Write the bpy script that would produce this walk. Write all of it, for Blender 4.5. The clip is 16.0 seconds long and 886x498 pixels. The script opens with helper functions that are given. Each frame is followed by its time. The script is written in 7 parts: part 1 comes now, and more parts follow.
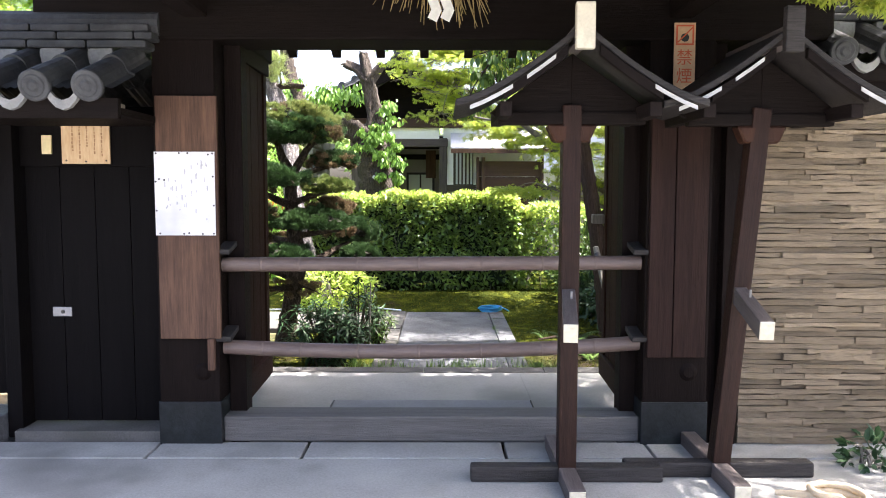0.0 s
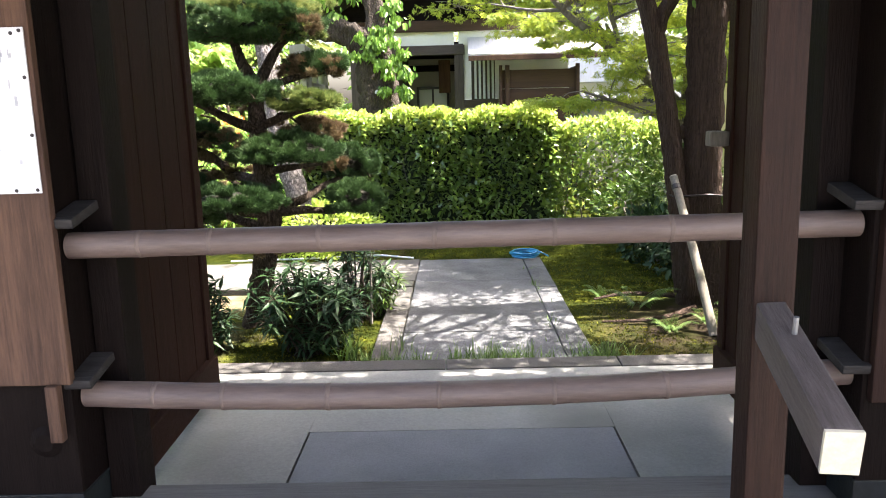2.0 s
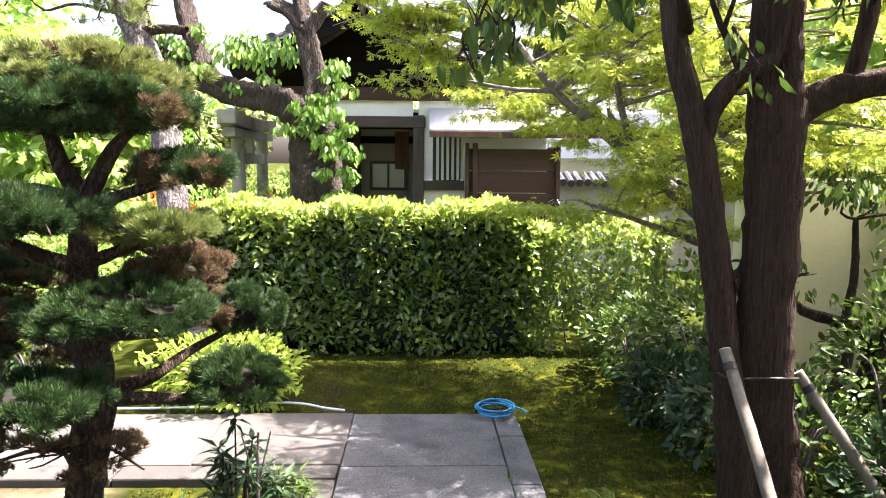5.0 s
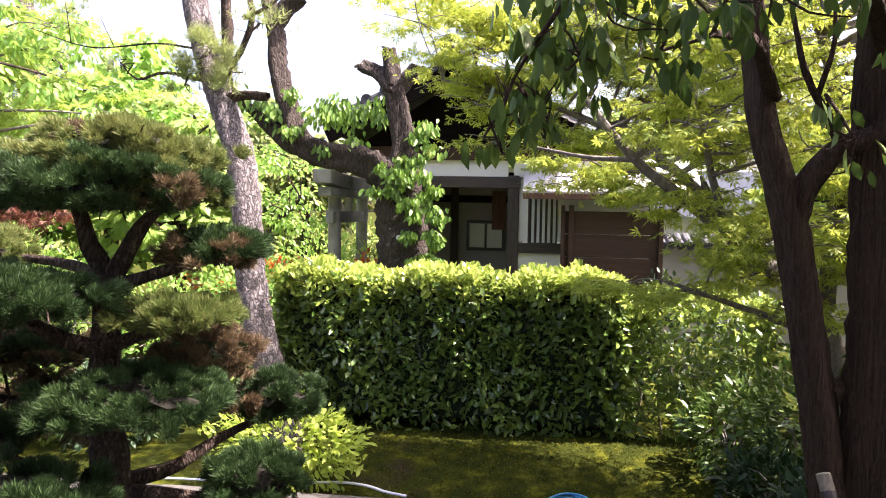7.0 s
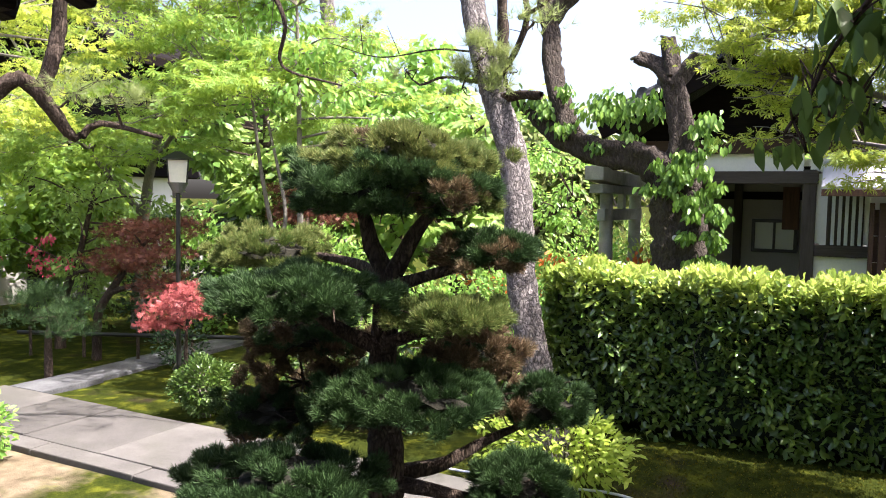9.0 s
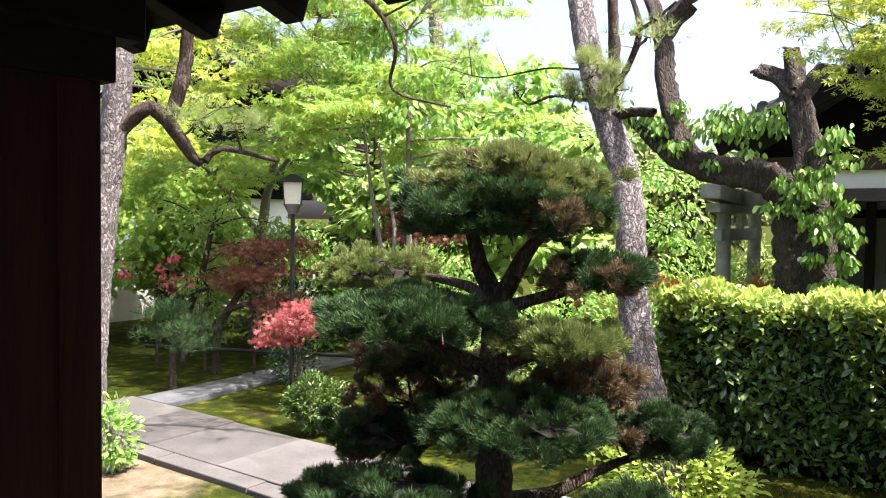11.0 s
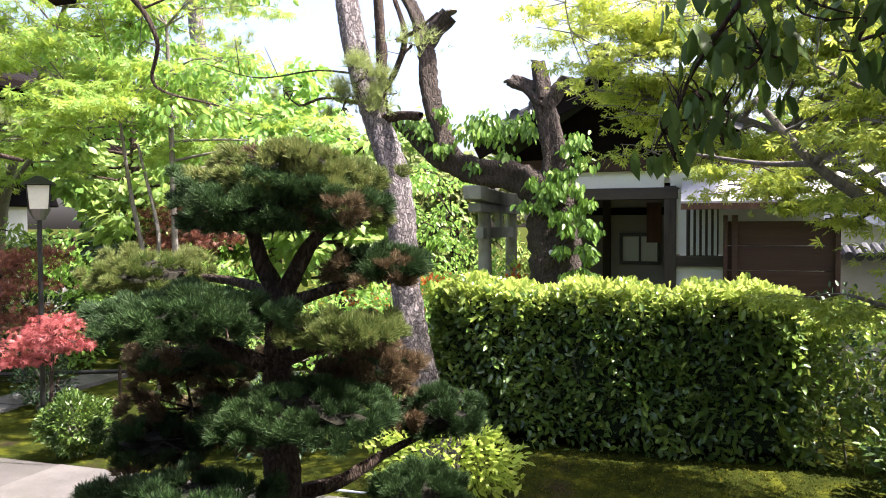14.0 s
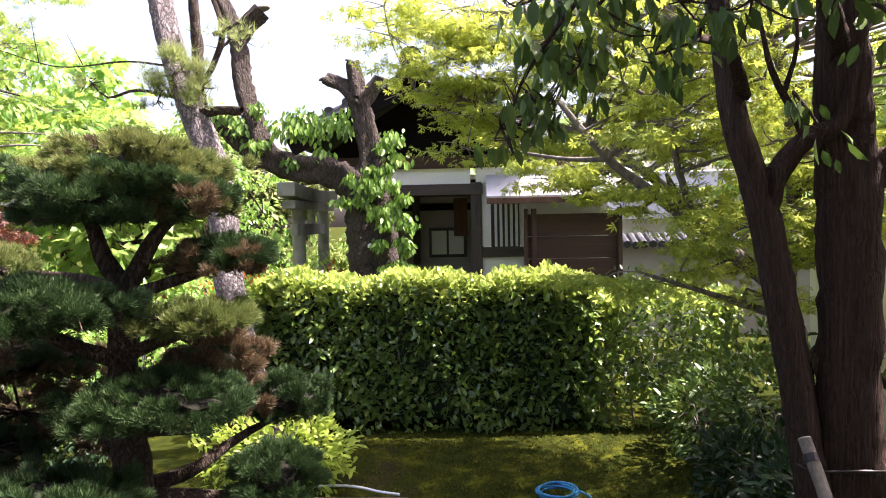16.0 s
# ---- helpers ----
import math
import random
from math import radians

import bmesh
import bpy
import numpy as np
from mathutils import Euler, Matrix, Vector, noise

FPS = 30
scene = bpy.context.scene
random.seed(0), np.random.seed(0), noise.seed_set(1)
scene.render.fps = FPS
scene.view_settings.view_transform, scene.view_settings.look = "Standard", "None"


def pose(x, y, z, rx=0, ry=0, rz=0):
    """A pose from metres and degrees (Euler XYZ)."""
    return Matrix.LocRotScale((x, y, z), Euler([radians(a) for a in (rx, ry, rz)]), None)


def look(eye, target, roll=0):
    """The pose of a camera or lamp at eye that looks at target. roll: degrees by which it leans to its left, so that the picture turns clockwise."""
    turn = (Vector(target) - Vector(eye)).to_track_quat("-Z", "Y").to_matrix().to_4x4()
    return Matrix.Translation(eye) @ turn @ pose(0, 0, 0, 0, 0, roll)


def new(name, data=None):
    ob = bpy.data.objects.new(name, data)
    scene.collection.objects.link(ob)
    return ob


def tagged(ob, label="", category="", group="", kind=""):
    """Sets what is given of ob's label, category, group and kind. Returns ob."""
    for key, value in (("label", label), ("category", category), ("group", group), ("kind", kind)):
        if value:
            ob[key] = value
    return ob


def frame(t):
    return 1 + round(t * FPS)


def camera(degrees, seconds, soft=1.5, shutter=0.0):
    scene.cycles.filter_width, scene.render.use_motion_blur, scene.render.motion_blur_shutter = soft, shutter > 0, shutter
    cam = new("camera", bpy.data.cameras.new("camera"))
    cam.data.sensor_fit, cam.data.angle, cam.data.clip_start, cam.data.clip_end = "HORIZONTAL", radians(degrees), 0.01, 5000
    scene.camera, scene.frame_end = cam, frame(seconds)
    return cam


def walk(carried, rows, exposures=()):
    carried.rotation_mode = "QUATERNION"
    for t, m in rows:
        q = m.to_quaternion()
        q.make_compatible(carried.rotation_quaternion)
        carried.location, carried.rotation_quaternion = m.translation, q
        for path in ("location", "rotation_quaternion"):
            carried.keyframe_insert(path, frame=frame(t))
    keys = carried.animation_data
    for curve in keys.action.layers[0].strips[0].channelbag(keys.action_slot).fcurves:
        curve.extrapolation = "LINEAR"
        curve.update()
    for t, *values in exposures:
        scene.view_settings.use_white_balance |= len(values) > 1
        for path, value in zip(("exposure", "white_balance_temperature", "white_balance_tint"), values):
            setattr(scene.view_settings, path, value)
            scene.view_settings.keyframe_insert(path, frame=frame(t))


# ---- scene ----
cam = camera(60.1, 16.0, 1.0)
PATH = [
    (0, (0.069, 0.142, 1.524), (0.073, 2.136, 1.366), 0.1),
    (0.5, (0.076, 0.683, 1.511), (0.02, 2.671, 1.298), -0.5),
    (1, (0.0, 1.215, 1.51), (-0.047, 3.198, 1.253), -0.1),
    (1.5, (0.0, 1.801, 1.462), (-0.054, 3.777, 1.159), -0.9),
    (2, (0.002, 2.341, 1.469), (-0.036, 4.307, 1.107), -1.5),
    (2.5, (-0.033, 2.906, 1.543), (-0.015, 4.872, 1.173), -0.6),
    (3, (-0.04, 3.364, 1.56), (-0.037, 5.328, 1.182), 0.1),
    (3.5, (0.006, 3.665, 1.682), (-0.019, 5.622, 1.279), 0.1),
    (4, (-0.012, 4.073, 1.732), (0.057, 6.043, 1.394), 0.3),
    (4.2, (-0.038, 4.215, 1.765), (0.08, 6.187, 1.454), 0.8),
    (6.3, (0.434, 4.999, 1.958), (0.276, 6.989, 1.842), 0.3),
    (6.5, (0.417, 5.039, 1.967), (0.225, 7.027, 1.863), 0.5),
    (7, (0.493, 5.062, 2.037), (0.241, 7.044, 1.937), 1.0),
    (7.5, (0.521, 5.094, 2.067), (0.15, 7.057, 1.972), 1.0),
    (8, (0.502, 5.159, 2.063), (-0.128, 7.054, 1.946), 0.6),
    (8.5, (0.462, 5.186, 2.064), (-0.342, 7.013, 1.939), 0.8),
    (9, (0.446, 5.207, 2.079), (-0.469, 6.981, 1.953), 1.0),
    (9.5, (0.424, 5.221, 2.091), (-0.577, 6.948, 1.969), 1.4),
    (10, (0.408, 5.246, 2.094), (-0.683, 6.919, 1.975), 1.7),
    (10.2, (0.399, 5.246, 2.094), (-0.728, 6.894, 1.98), 1.4),
    (12.3, (0.431, 5.255, 2.063), (-0.712, 6.896, 2.027), 0.3),
    (12.5, (0.433, 5.259, 2.06), (-0.694, 6.911, 2.027), 0.2),
    (13, (0.446, 5.232, 2.056), (-0.603, 6.934, 2.01), -0.1),
    (13.5, (0.418, 5.196, 2.05), (-0.415, 7.014, 2.004), 0.1),
    (14, (0.404, 5.124, 2.037), (-0.218, 7.024, 1.974), -0.3),
    (14.5, (0.376, 5.008, 2.031), (-0.046, 6.961, 1.944), -1.3),
    (15, (0.351, 4.912, 2.016), (0.081, 6.892, 1.922), -1.5),
    (15.5, (0.294, 4.858, 1.994), (0.117, 6.848, 1.905), -1.6),
    (16, (0.23, 4.821, 1.98), (0.118, 6.817, 1.91), -1.2),
]
walk(cam, [(t, look(eye, target, roll)) for t, eye, target, roll in PATH], [(0.0, 3.0, 6300, 16), (0.6, 2.65, 7000, 14), (1.0, 2.8, 6900, 14), (1.5, 3.0, 6700, 14), (2.0, 3.16, 6650, 14), (3.2, 3.14, 6480, 15), (4.0, 3.22, 6500, 16), (6.5, 2.52, 6600, 30), (8.0, 2.28, 6500, 28), (9.0, 2.1, 6300, 19), (13.5, 2.12, 6300, 19), (15.0, 2.2, 6500, 28), (16.0, 2.25, 6500, 29)])

# ---- light ----
SUN = Vector((0.47, 0.06, 0.88)).normalized()
world = bpy.data.worlds.new("sky")
scene.world = world
world.use_nodes = True
wn = world.node_tree
sky = wn.nodes.new("ShaderNodeTexSky")
sky.sky_type, sky.sun_disc = "NISHITA", False
sky.sun_elevation = math.asin(SUN.z)
sky.sun_rotation = math.atan2(SUN.x, SUN.y)
sky.air_density, sky.dust_density, sky.ozone_density = 1.0, 6.0, 1.0
wn.links.new(sky.outputs[0], wn.nodes["Background"].inputs[0])
wn.nodes["Background"].inputs[1].default_value = 0.125
lamp = new("sun", bpy.data.lights.new("sun", "SUN"))
lamp.data.energy, lamp.data.angle, lamp.data.color = 5.0, radians(0.53), (1.0, 0.95, 0.86)
lamp.matrix_world = look(SUN * 60, (0, 0, 0))


# ---- materials ----
def shader(name, rough=0.8, metal=0.0, spec=0.3):
    m = bpy.data.materials.new(name)
    m.use_nodes = True
    p = m.node_tree.nodes["Principled BSDF"]
    p.inputs["Roughness"].default_value, p.inputs["Metallic"].default_value = rough, metal
    p.inputs["Specular IOR Level"].default_value = spec
    return m, m.node_tree, p


def ramp(nt, fac, stops):
    r = nt.nodes.new("ShaderNodeValToRGB")
    while len(r.color_ramp.elements) < len(stops):
        r.color_ramp.elements.new(0.5)
    for e, (pos, col) in zip(r.color_ramp.elements, stops):
        e.position, e.color = pos, (*col, 1)
    nt.links.new(fac, r.inputs[0])
    return r.outputs[0]


def noise_tex(nt, scale, stretch=(1, 1, 1), detail=6, rough=0.6, coord="Object"):
    tc = nt.nodes.new("ShaderNodeTexCoord")
    mp = nt.nodes.new("ShaderNodeMapping")
    mp.inputs["Scale"].default_value = stretch
    nt.links.new(tc.outputs[coord], mp.inputs[0])
    n = nt.nodes.new("ShaderNodeTexNoise")
    n.inputs["Scale"].default_value, n.inputs["Detail"].default_value, n.inputs["Roughness"].default_value = scale, detail, rough
    nt.links.new(mp.outputs[0], n.inputs["Vector"])
    return n.outputs["Fac"]


def mix(nt, fac, a, b, mode="MIX"):
    n = nt.nodes.new("ShaderNodeMix")
    n.data_type, n.blend_type = "RGBA", mode
    for socket, v in ((n.inputs[0], fac), (n.inputs[6], a), (n.inputs[7], b)):
        if isinstance(v, (int, float)):
            socket.default_value = v
        elif isinstance(v, tuple):
            socket.default_value = (*v, 1)
        else:
            nt.links.new(v, socket)
    return n.outputs[2]


def bump(nt, p, height, strength, dist=0.01):
    b = nt.nodes.new("ShaderNodeBump")
    b.inputs["Strength"].default_value, b.inputs["Distance"].default_value = strength, dist
    nt.links.new(height, b.inputs["Height"])
    nt.links.new(b.outputs[0], p.inputs["Normal"])


def surface(name, dark, light, scale=6, stretch=(1, 1, 1), rough=0.8, strength=0.4, grain=40, metal=0.0, spec=0.3, stain=None, vary=0.0, dist=0.008):
    """A weathered surface: large patches, fine grain, optional stain colour and variation from piece to piece."""
    m, nt, p = shader(name, rough, metal, spec)
    big, fine = noise_tex(nt, scale, stretch), noise_tex(nt, grain, stretch, 8, 0.7)
    base = ramp(nt, big, [(0.3, dark), (0.7, light)])
    col = mix(nt, 0.55, base, ramp(nt, fine, [(0.3, dark), (0.72, light)]))
    if stain:
        patch = noise_tex(nt, scale * 0.37, (1, 1, 1), 4)
        mask = ramp(nt, patch, [(0.52, (0, 0, 0)), (0.68, (1, 1, 1))])
        col = mix(nt, mask, col, stain)
    if vary:
        oi = nt.nodes.new("ShaderNodeObjectInfo")
        col = mix(nt, 1.0, col, ramp(nt, oi.outputs["Random"], [(0, (1 - vary,) * 3), (1, (1.0, 1.0, 1.0))]), "MULTIPLY")
    nt.links.new(col, p.inputs["Base Color"])
    bump(nt, p, fine, strength, dist)
    return m


def leaf_mat(name, shades, trans=0.4, rough=0.45, spec=0.4, glow=(0.54, 0.66, 0.19)):
    """Leaf blades: colour differs from leaf to leaf and light shines through."""
    m, nt, p = shader(name, rough, 0, spec)
    geo = nt.nodes.new("ShaderNodeNewGeometry")
    n = len(shades)
    leaf = ramp(nt, geo.outputs["Random Per Island"], [(i / max(n - 1, 1), c) for i, c in enumerate(shades)])
    zone = noise_tex(nt, 2.2, (1, 1, 1), 3)
    col = mix(nt, 0.35, leaf, ramp(nt, zone, [(0.35, shades[0]), (0.65, shades[-1])]))
    nt.links.new(col, p.inputs["Base Color"])
    t = nt.nodes.new("ShaderNodeBsdfTranslucent")
    nt.links.new(mix(nt, 0.6, col, glow) if trans > 0.3 else col, t.inputs[0])
    s = nt.nodes.new("ShaderNodeMixShader")
    s.inputs[0].default_value = trans
    nt.links.new(p.outputs[0], s.inputs[1])
    nt.links.new(t.outputs[0], s.inputs[2])
    nt.links.new(s.outputs[0], nt.nodes["Material Output"].inputs[0])
    return m


def bark_mat(name, dark, light, scale=9, strength=0.9, stretch=(1, 1, 0.35), plates=True):
    m, nt, p = shader(name, 0.9, 0, 0.15)
    fine = noise_tex(nt, scale * 4, stretch, 8, 0.7)
    tc = nt.nodes.new("ShaderNodeTexCoord")
    mp = nt.nodes.new("ShaderNodeMapping")
    mp.inputs["Scale"].default_value = stretch
    nt.links.new(tc.outputs["Object"], mp.inputs[0])
    v = nt.nodes.new("ShaderNodeTexVoronoi")
    v.feature, v.inputs["Scale"].default_value = "DISTANCE_TO_EDGE", scale * 2.2
    wob = nt.nodes.new("ShaderNodeTexNoise")
    wob.inputs["Scale"].default_value, wob.inputs["Detail"].default_value = scale * 1.7, 5
    nt.links.new(mp.outputs[0], wob.inputs["Vector"])
    nt.links.new(mix(nt, 0.12, mp.outputs[0], wob.outputs["Color"], "ADD"), v.inputs["Vector"])
    crack = ramp(nt, v.outputs["Distance"], [(0.0, (0, 0, 0)), (0.05, (0.35, 0.35, 0.35)), (0.22, (1, 1, 1))])
    col = ramp(nt, fine, [(0.3, dark), (0.7, light)])
    if plates:
        cell = nt.nodes.new("ShaderNodeTexVoronoi")
        cell.inputs["Scale"].default_value = scale * 2.2
        nt.links.new(v.inputs["Vector"].links[0].from_socket, cell.inputs["Vector"])
        tone = nt.nodes.new("ShaderNodeSeparateColor")
        nt.links.new(cell.outputs["Color"], tone.inputs[0])
        col = mix(nt, 1.0, col, ramp(nt, tone.outputs[0], [(0, (0.62, 0.60, 0.60)), (1, (1.1, 1.08, 1.06))]), "MULTIPLY")
        col = mix(nt, crack, tuple(c * 0.6 for c in dark), col)
    nt.links.new(col, p.inputs["Base Color"])
    bump(nt, p, mix(nt, 0.5, fine, crack), strength, 0.02)
    return m


def plain(name, col, rough=0.6, metal=0.0, spec=0.4, var=0.18, scale=25):
    return surface(name, tuple(c * (1 - var) for c in col), tuple(min(1, c * (1 + var)) for c in col), scale, rough=rough, metal=metal, spec=spec, strength=0.15)


V_ = (9, 9, 0.5)
H_ = (0.5, 9, 9)
M = {}
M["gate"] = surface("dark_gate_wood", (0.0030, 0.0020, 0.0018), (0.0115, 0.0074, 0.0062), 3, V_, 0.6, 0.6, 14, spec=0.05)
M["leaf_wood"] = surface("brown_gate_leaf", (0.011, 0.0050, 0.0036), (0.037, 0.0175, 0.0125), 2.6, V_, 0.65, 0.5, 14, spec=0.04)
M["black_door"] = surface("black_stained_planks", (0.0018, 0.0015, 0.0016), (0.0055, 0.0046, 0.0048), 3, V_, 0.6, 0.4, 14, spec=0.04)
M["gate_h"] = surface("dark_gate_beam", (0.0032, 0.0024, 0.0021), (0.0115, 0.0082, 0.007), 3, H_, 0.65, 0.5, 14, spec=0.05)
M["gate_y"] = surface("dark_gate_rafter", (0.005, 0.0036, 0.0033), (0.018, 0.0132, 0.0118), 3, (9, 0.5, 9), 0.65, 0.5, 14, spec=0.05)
M["board"] = surface("weathered_brown_board", (0.022, 0.0098, 0.0060), (0.135, 0.072, 0.044), 2.4, (7, 7, 0.45), 0.75, 0.7, 13, stain=(0.028, 0.012, 0.008))
M["board_d"] = surface("dark_brown_board", (0.0065, 0.0032, 0.0027), (0.034, 0.0175, 0.0135), 2.2, (7, 7, 0.45), 0.7, 0.6, 13, spec=0.1)
M["stand"] = surface("stained_stand_wood", (0.0050, 0.0026, 0.0021), (0.034, 0.0165, 0.0115), 2.0, (8, 8, 0.5), 0.55, 0.6, 15, spec=0.12, stain=(0.060, 0.024, 0.012))
M["stand_h"] = surface("grey_worn_stand_wood", (0.0075, 0.0066, 0.0062), (0.055, 0.049, 0.046), 2.6, (0.6, 8, 8), 0.65, 0.8, 15, spec=0.15)
M["stand_y"] = surface("worn_arm_wood", (0.03, 0.022, 0.02), (0.12, 0.10, 0.095), 2.4, (8, 0.6, 8), 0.6, 0.6, 15)
M["cream"] = plain("cream_painted_end", (0.46, 0.42, 0.32), 0.6, var=0.25)
M["sill"] = surface("grey_threshold_wood", (0.052, 0.048, 0.045), (0.135, 0.127, 0.120), 2.0, H_, 0.75, 0.6, 12, stain=(0.065, 0.060, 0.056))
M["plate"] = surface("dark_bronze_sheet", (0.006, 0.0068, 0.0075), (0.020, 0.023, 0.025), 8, rough=0.5, metal=0.4, strength=0.3, stain=(0.026, 0.034, 0.034))
M["bamboo"] = surface("grey_brown_bamboo", (0.070, 0.046, 0.038), (0.165, 0.120, 0.102), 2.0, (0.8, 6, 6), 0.5, 0.25, 9, spec=0.4)
M["node"] = plain("bamboo_node", (0.125, 0.090, 0.074), 0.6)
M["strip"] = surface("split_bamboo", (0.12, 0.086, 0.052), (0.40, 0.315, 0.215), 5, (1.6, 5, 5), 0.8, 0.8, 20, vary=0.55, stain=(0.10, 0.078, 0.052))
M["strip_d"] = surface("bamboo_backing", (0.05, 0.036, 0.025), (0.11, 0.085, 0.06), 5, (0.8, 5, 5), 0.9)
M["concrete"] = surface("worn_concrete", (0.17, 0.168, 0.160), (0.35, 0.345, 0.325), 1.6, rough=0.85, strength=0.4, grain=70, stain=(0.13, 0.128, 0.118))
M["slab"] = surface("smooth_concrete", (0.16, 0.158, 0.148), (0.28, 0.277, 0.258), 1.3, rough=0.75, strength=0.3, grain=60, stain=(0.125, 0.127, 0.112))
M["granite"] = surface("grey_granite", (0.018, 0.019, 0.022), (0.185, 0.188, 0.195), 3.2, rough=0.85, strength=1.0, grain=52, stain=(0.050, 0.052, 0.054), vary=0.3, dist=0.012)
M["granite_c"] = surface("blue_grey_granite", (0.10, 0.103, 0.110), (0.22, 0.223, 0.233), 2.2, rough=0.7, strength=0.5, grain=120)
M["granite_l"] = surface("pale_granite", (0.040, 0.037, 0.034), (0.135, 0.127, 0.118), 2.4, rough=0.85, strength=0.8, grain=90, stain=(0.07, 0.068, 0.058), vary=0.3)
M["stone"] = surface("lichen_stone", (0.20, 0.20, 0.185), (0.36, 0.35, 0.32), 5, rough=0.9, strength=0.6, grain=60, stain=(0.14, 0.14, 0.11))
M["tile"] = surface("grey_roof_tile", (0.016, 0.0165, 0.018), (0.060, 0.062, 0.066), 7, rough=0.6, strength=0.6, grain=34, spec=0.2, stain=(0.085, 0.086, 0.086))
M["tile_l"] = surface("pale_tile_edge", (0.13, 0.13, 0.125), (0.27, 0.268, 0.26), 8, rough=0.8, strength=0.5)
M["strip_white"] = surface("flaked_white_paint", (0.24, 0.235, 0.22), (0.46, 0.455, 0.44), 7, (0.8, 4, 4), 0.8, 0.3, 25)
M["plaster"] = surface("white_plaster", (0.66, 0.66, 0.64), (0.80, 0.80, 0.78), 2, rough=0.9, strength=0.1, grain=50)
M["cream_wall"] = surface("cream_plaster", (0.55, 0.53, 0.38), (0.70, 0.68, 0.52), 1.5, rough=0.9, strength=0.1, grain=50)
M["sign"] = surface("white_sheet", (0.50, 0.50, 0.51), (0.64, 0.64, 0.65), 4, rough=0.5, strength=0.05, grain=20, stain=(0.44, 0.44, 0.46))
M["smudge"] = surface("faded_ink", (0.26, 0.27, 0.29), (0.46, 0.46, 0.48), 30, rough=0.8, strength=0.05)
M["ink"] = plain("faded_brush_ink", (0.24, 0.14, 0.07), 0.8, var=0.4)
M["notice"] = surface("yellowed_notice_board", (0.42, 0.27, 0.14), (0.60, 0.45, 0.28), 5, (4, 4, 0.7), 0.8, 0.2, 20)
M["ivory"] = plain("ivory_plate", (0.60, 0.50, 0.28), 0.6)
M["red"] = plain("red_print", (0.50, 0.09, 0.03), 0.7)
M["tan"] = plain("faded_tan_sign", (0.52, 0.34, 0.20), 0.7)
M["nail"] = plain("rusty_nail", (0.05, 0.045, 0.045), 0.5, 0.7)
M["grey_metal"] = plain("grey_metal", (0.22, 0.22, 0.23), 0.45, 0.7)
M["black"] = plain("black_paint", (0.012, 0.012, 0.012), 0.4)
M["straw"] = surface("rice_straw", (0.26, 0.18, 0.07), (0.50, 0.39, 0.18), 5, (8, 8, 0.6), 0.85, 0.3, 20, vary=0.3)
M["paper"] = plain("white_paper", (0.80, 0.79, 0.74), 0.8)
M["rope"] = surface("pale_rope", (0.42, 0.32, 0.20), (0.62, 0.50, 0.35), 14, rough=0.9, strength=0.5)
M["hose"] = plain("blue_hose", (0.02, 0.22, 0.42), 0.4)
M["white_hose"] = plain("white_hose", (0.62, 0.66, 0.70), 0.4)
M["shed"] = surface("brown_board_wall", (0.030, 0.015, 0.010), (0.070, 0.037, 0.025), 2, H_, 0.7, 0.3, 12)
M["hall"] = surface("greyed_hall_timber", (0.032, 0.025, 0.022), (0.092, 0.076, 0.069), 2.4, V_, 0.8, 0.4, 12)
M["hall_h"] = surface("greyed_hall_beam", (0.032, 0.025, 0.022), (0.092, 0.076, 0.069), 2.4, H_, 0.8, 0.4, 12)
M["hall_wall"] = surface("grey_beige_panel", (0.24, 0.23, 0.205), (0.33, 0.32, 0.29), 2, rough=0.85, strength=0.1)
M["tin"] = surface("pale_grey_roof", (0.42, 0.43, 0.45), (0.58, 0.59, 0.61), 3, (6, 0.6, 1), 0.5, 0.2, 20, spec=0.5)
M["prop"] = surface("peeled_grey_pole", (0.075, 0.066, 0.052), (0.215, 0.195, 0.160), 2.6, (5, 5, 0.7), 0.8, 0.5, 14, stain=(0.10, 0.11, 0.055))
M["lampglass"] = plain("frosted_lamp_panel", (0.66, 0.64, 0.52), 0.4, var=0.08)
M["bark_pine"] = bark_mat("pine_bark", (0.12, 0.108, 0.106), (0.37, 0.34, 0.33), 11, 1.0, (1, 1, 0.55))
M["bark_dark"] = bark_mat("dark_pine_bark", (0.045, 0.032, 0.024), (0.13, 0.10, 0.078), 14)
M["bark_red"] = bark_mat("fibrous_red_brown_bark", (0.018, 0.0115, 0.0085), (0.080, 0.052, 0.039), 9, 1.0, (2.2, 2.2, 0.12), False)
M["bark_grey"] = bark_mat("grey_smooth_bark", (0.10, 0.088, 0.075), (0.22, 0.20, 0.175), 8, 0.5, (1, 1, 0.6), False)
M["bark_old"] = bark_mat("old_stump_bark", (0.018, 0.014, 0.012), (0.085, 0.070, 0.058), 8, 1.0, (1.3, 1.3, 0.5), False)
M["cut"] = plain("sawn_grey_end", (0.20, 0.17, 0.14), 0.9)
M["soil"] = surface("leaf_litter_soil", (0.03, 0.022, 0.015), (0.085, 0.06, 0.04), 8, rough=1, strength=0.6)
M["hedge"] = leaf_mat("hedge_leaf", [(0.022, 0.060, 0.016), (0.044, 0.105, 0.022), (0.095, 0.180, 0.034), (0.20, 0.30, 0.05)], 0.34, 0.28, 0.7, (0.44, 0.56, 0.10))
M["hedge_pale"] = leaf_mat("pale_hedge_leaf", [(0.14, 0.24, 0.035), (0.26, 0.36, 0.055), (0.42, 0.50, 0.10)], 0.42, 0.30, 0.6, (0.55, 0.62, 0.16))
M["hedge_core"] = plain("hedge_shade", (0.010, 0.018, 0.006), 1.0)
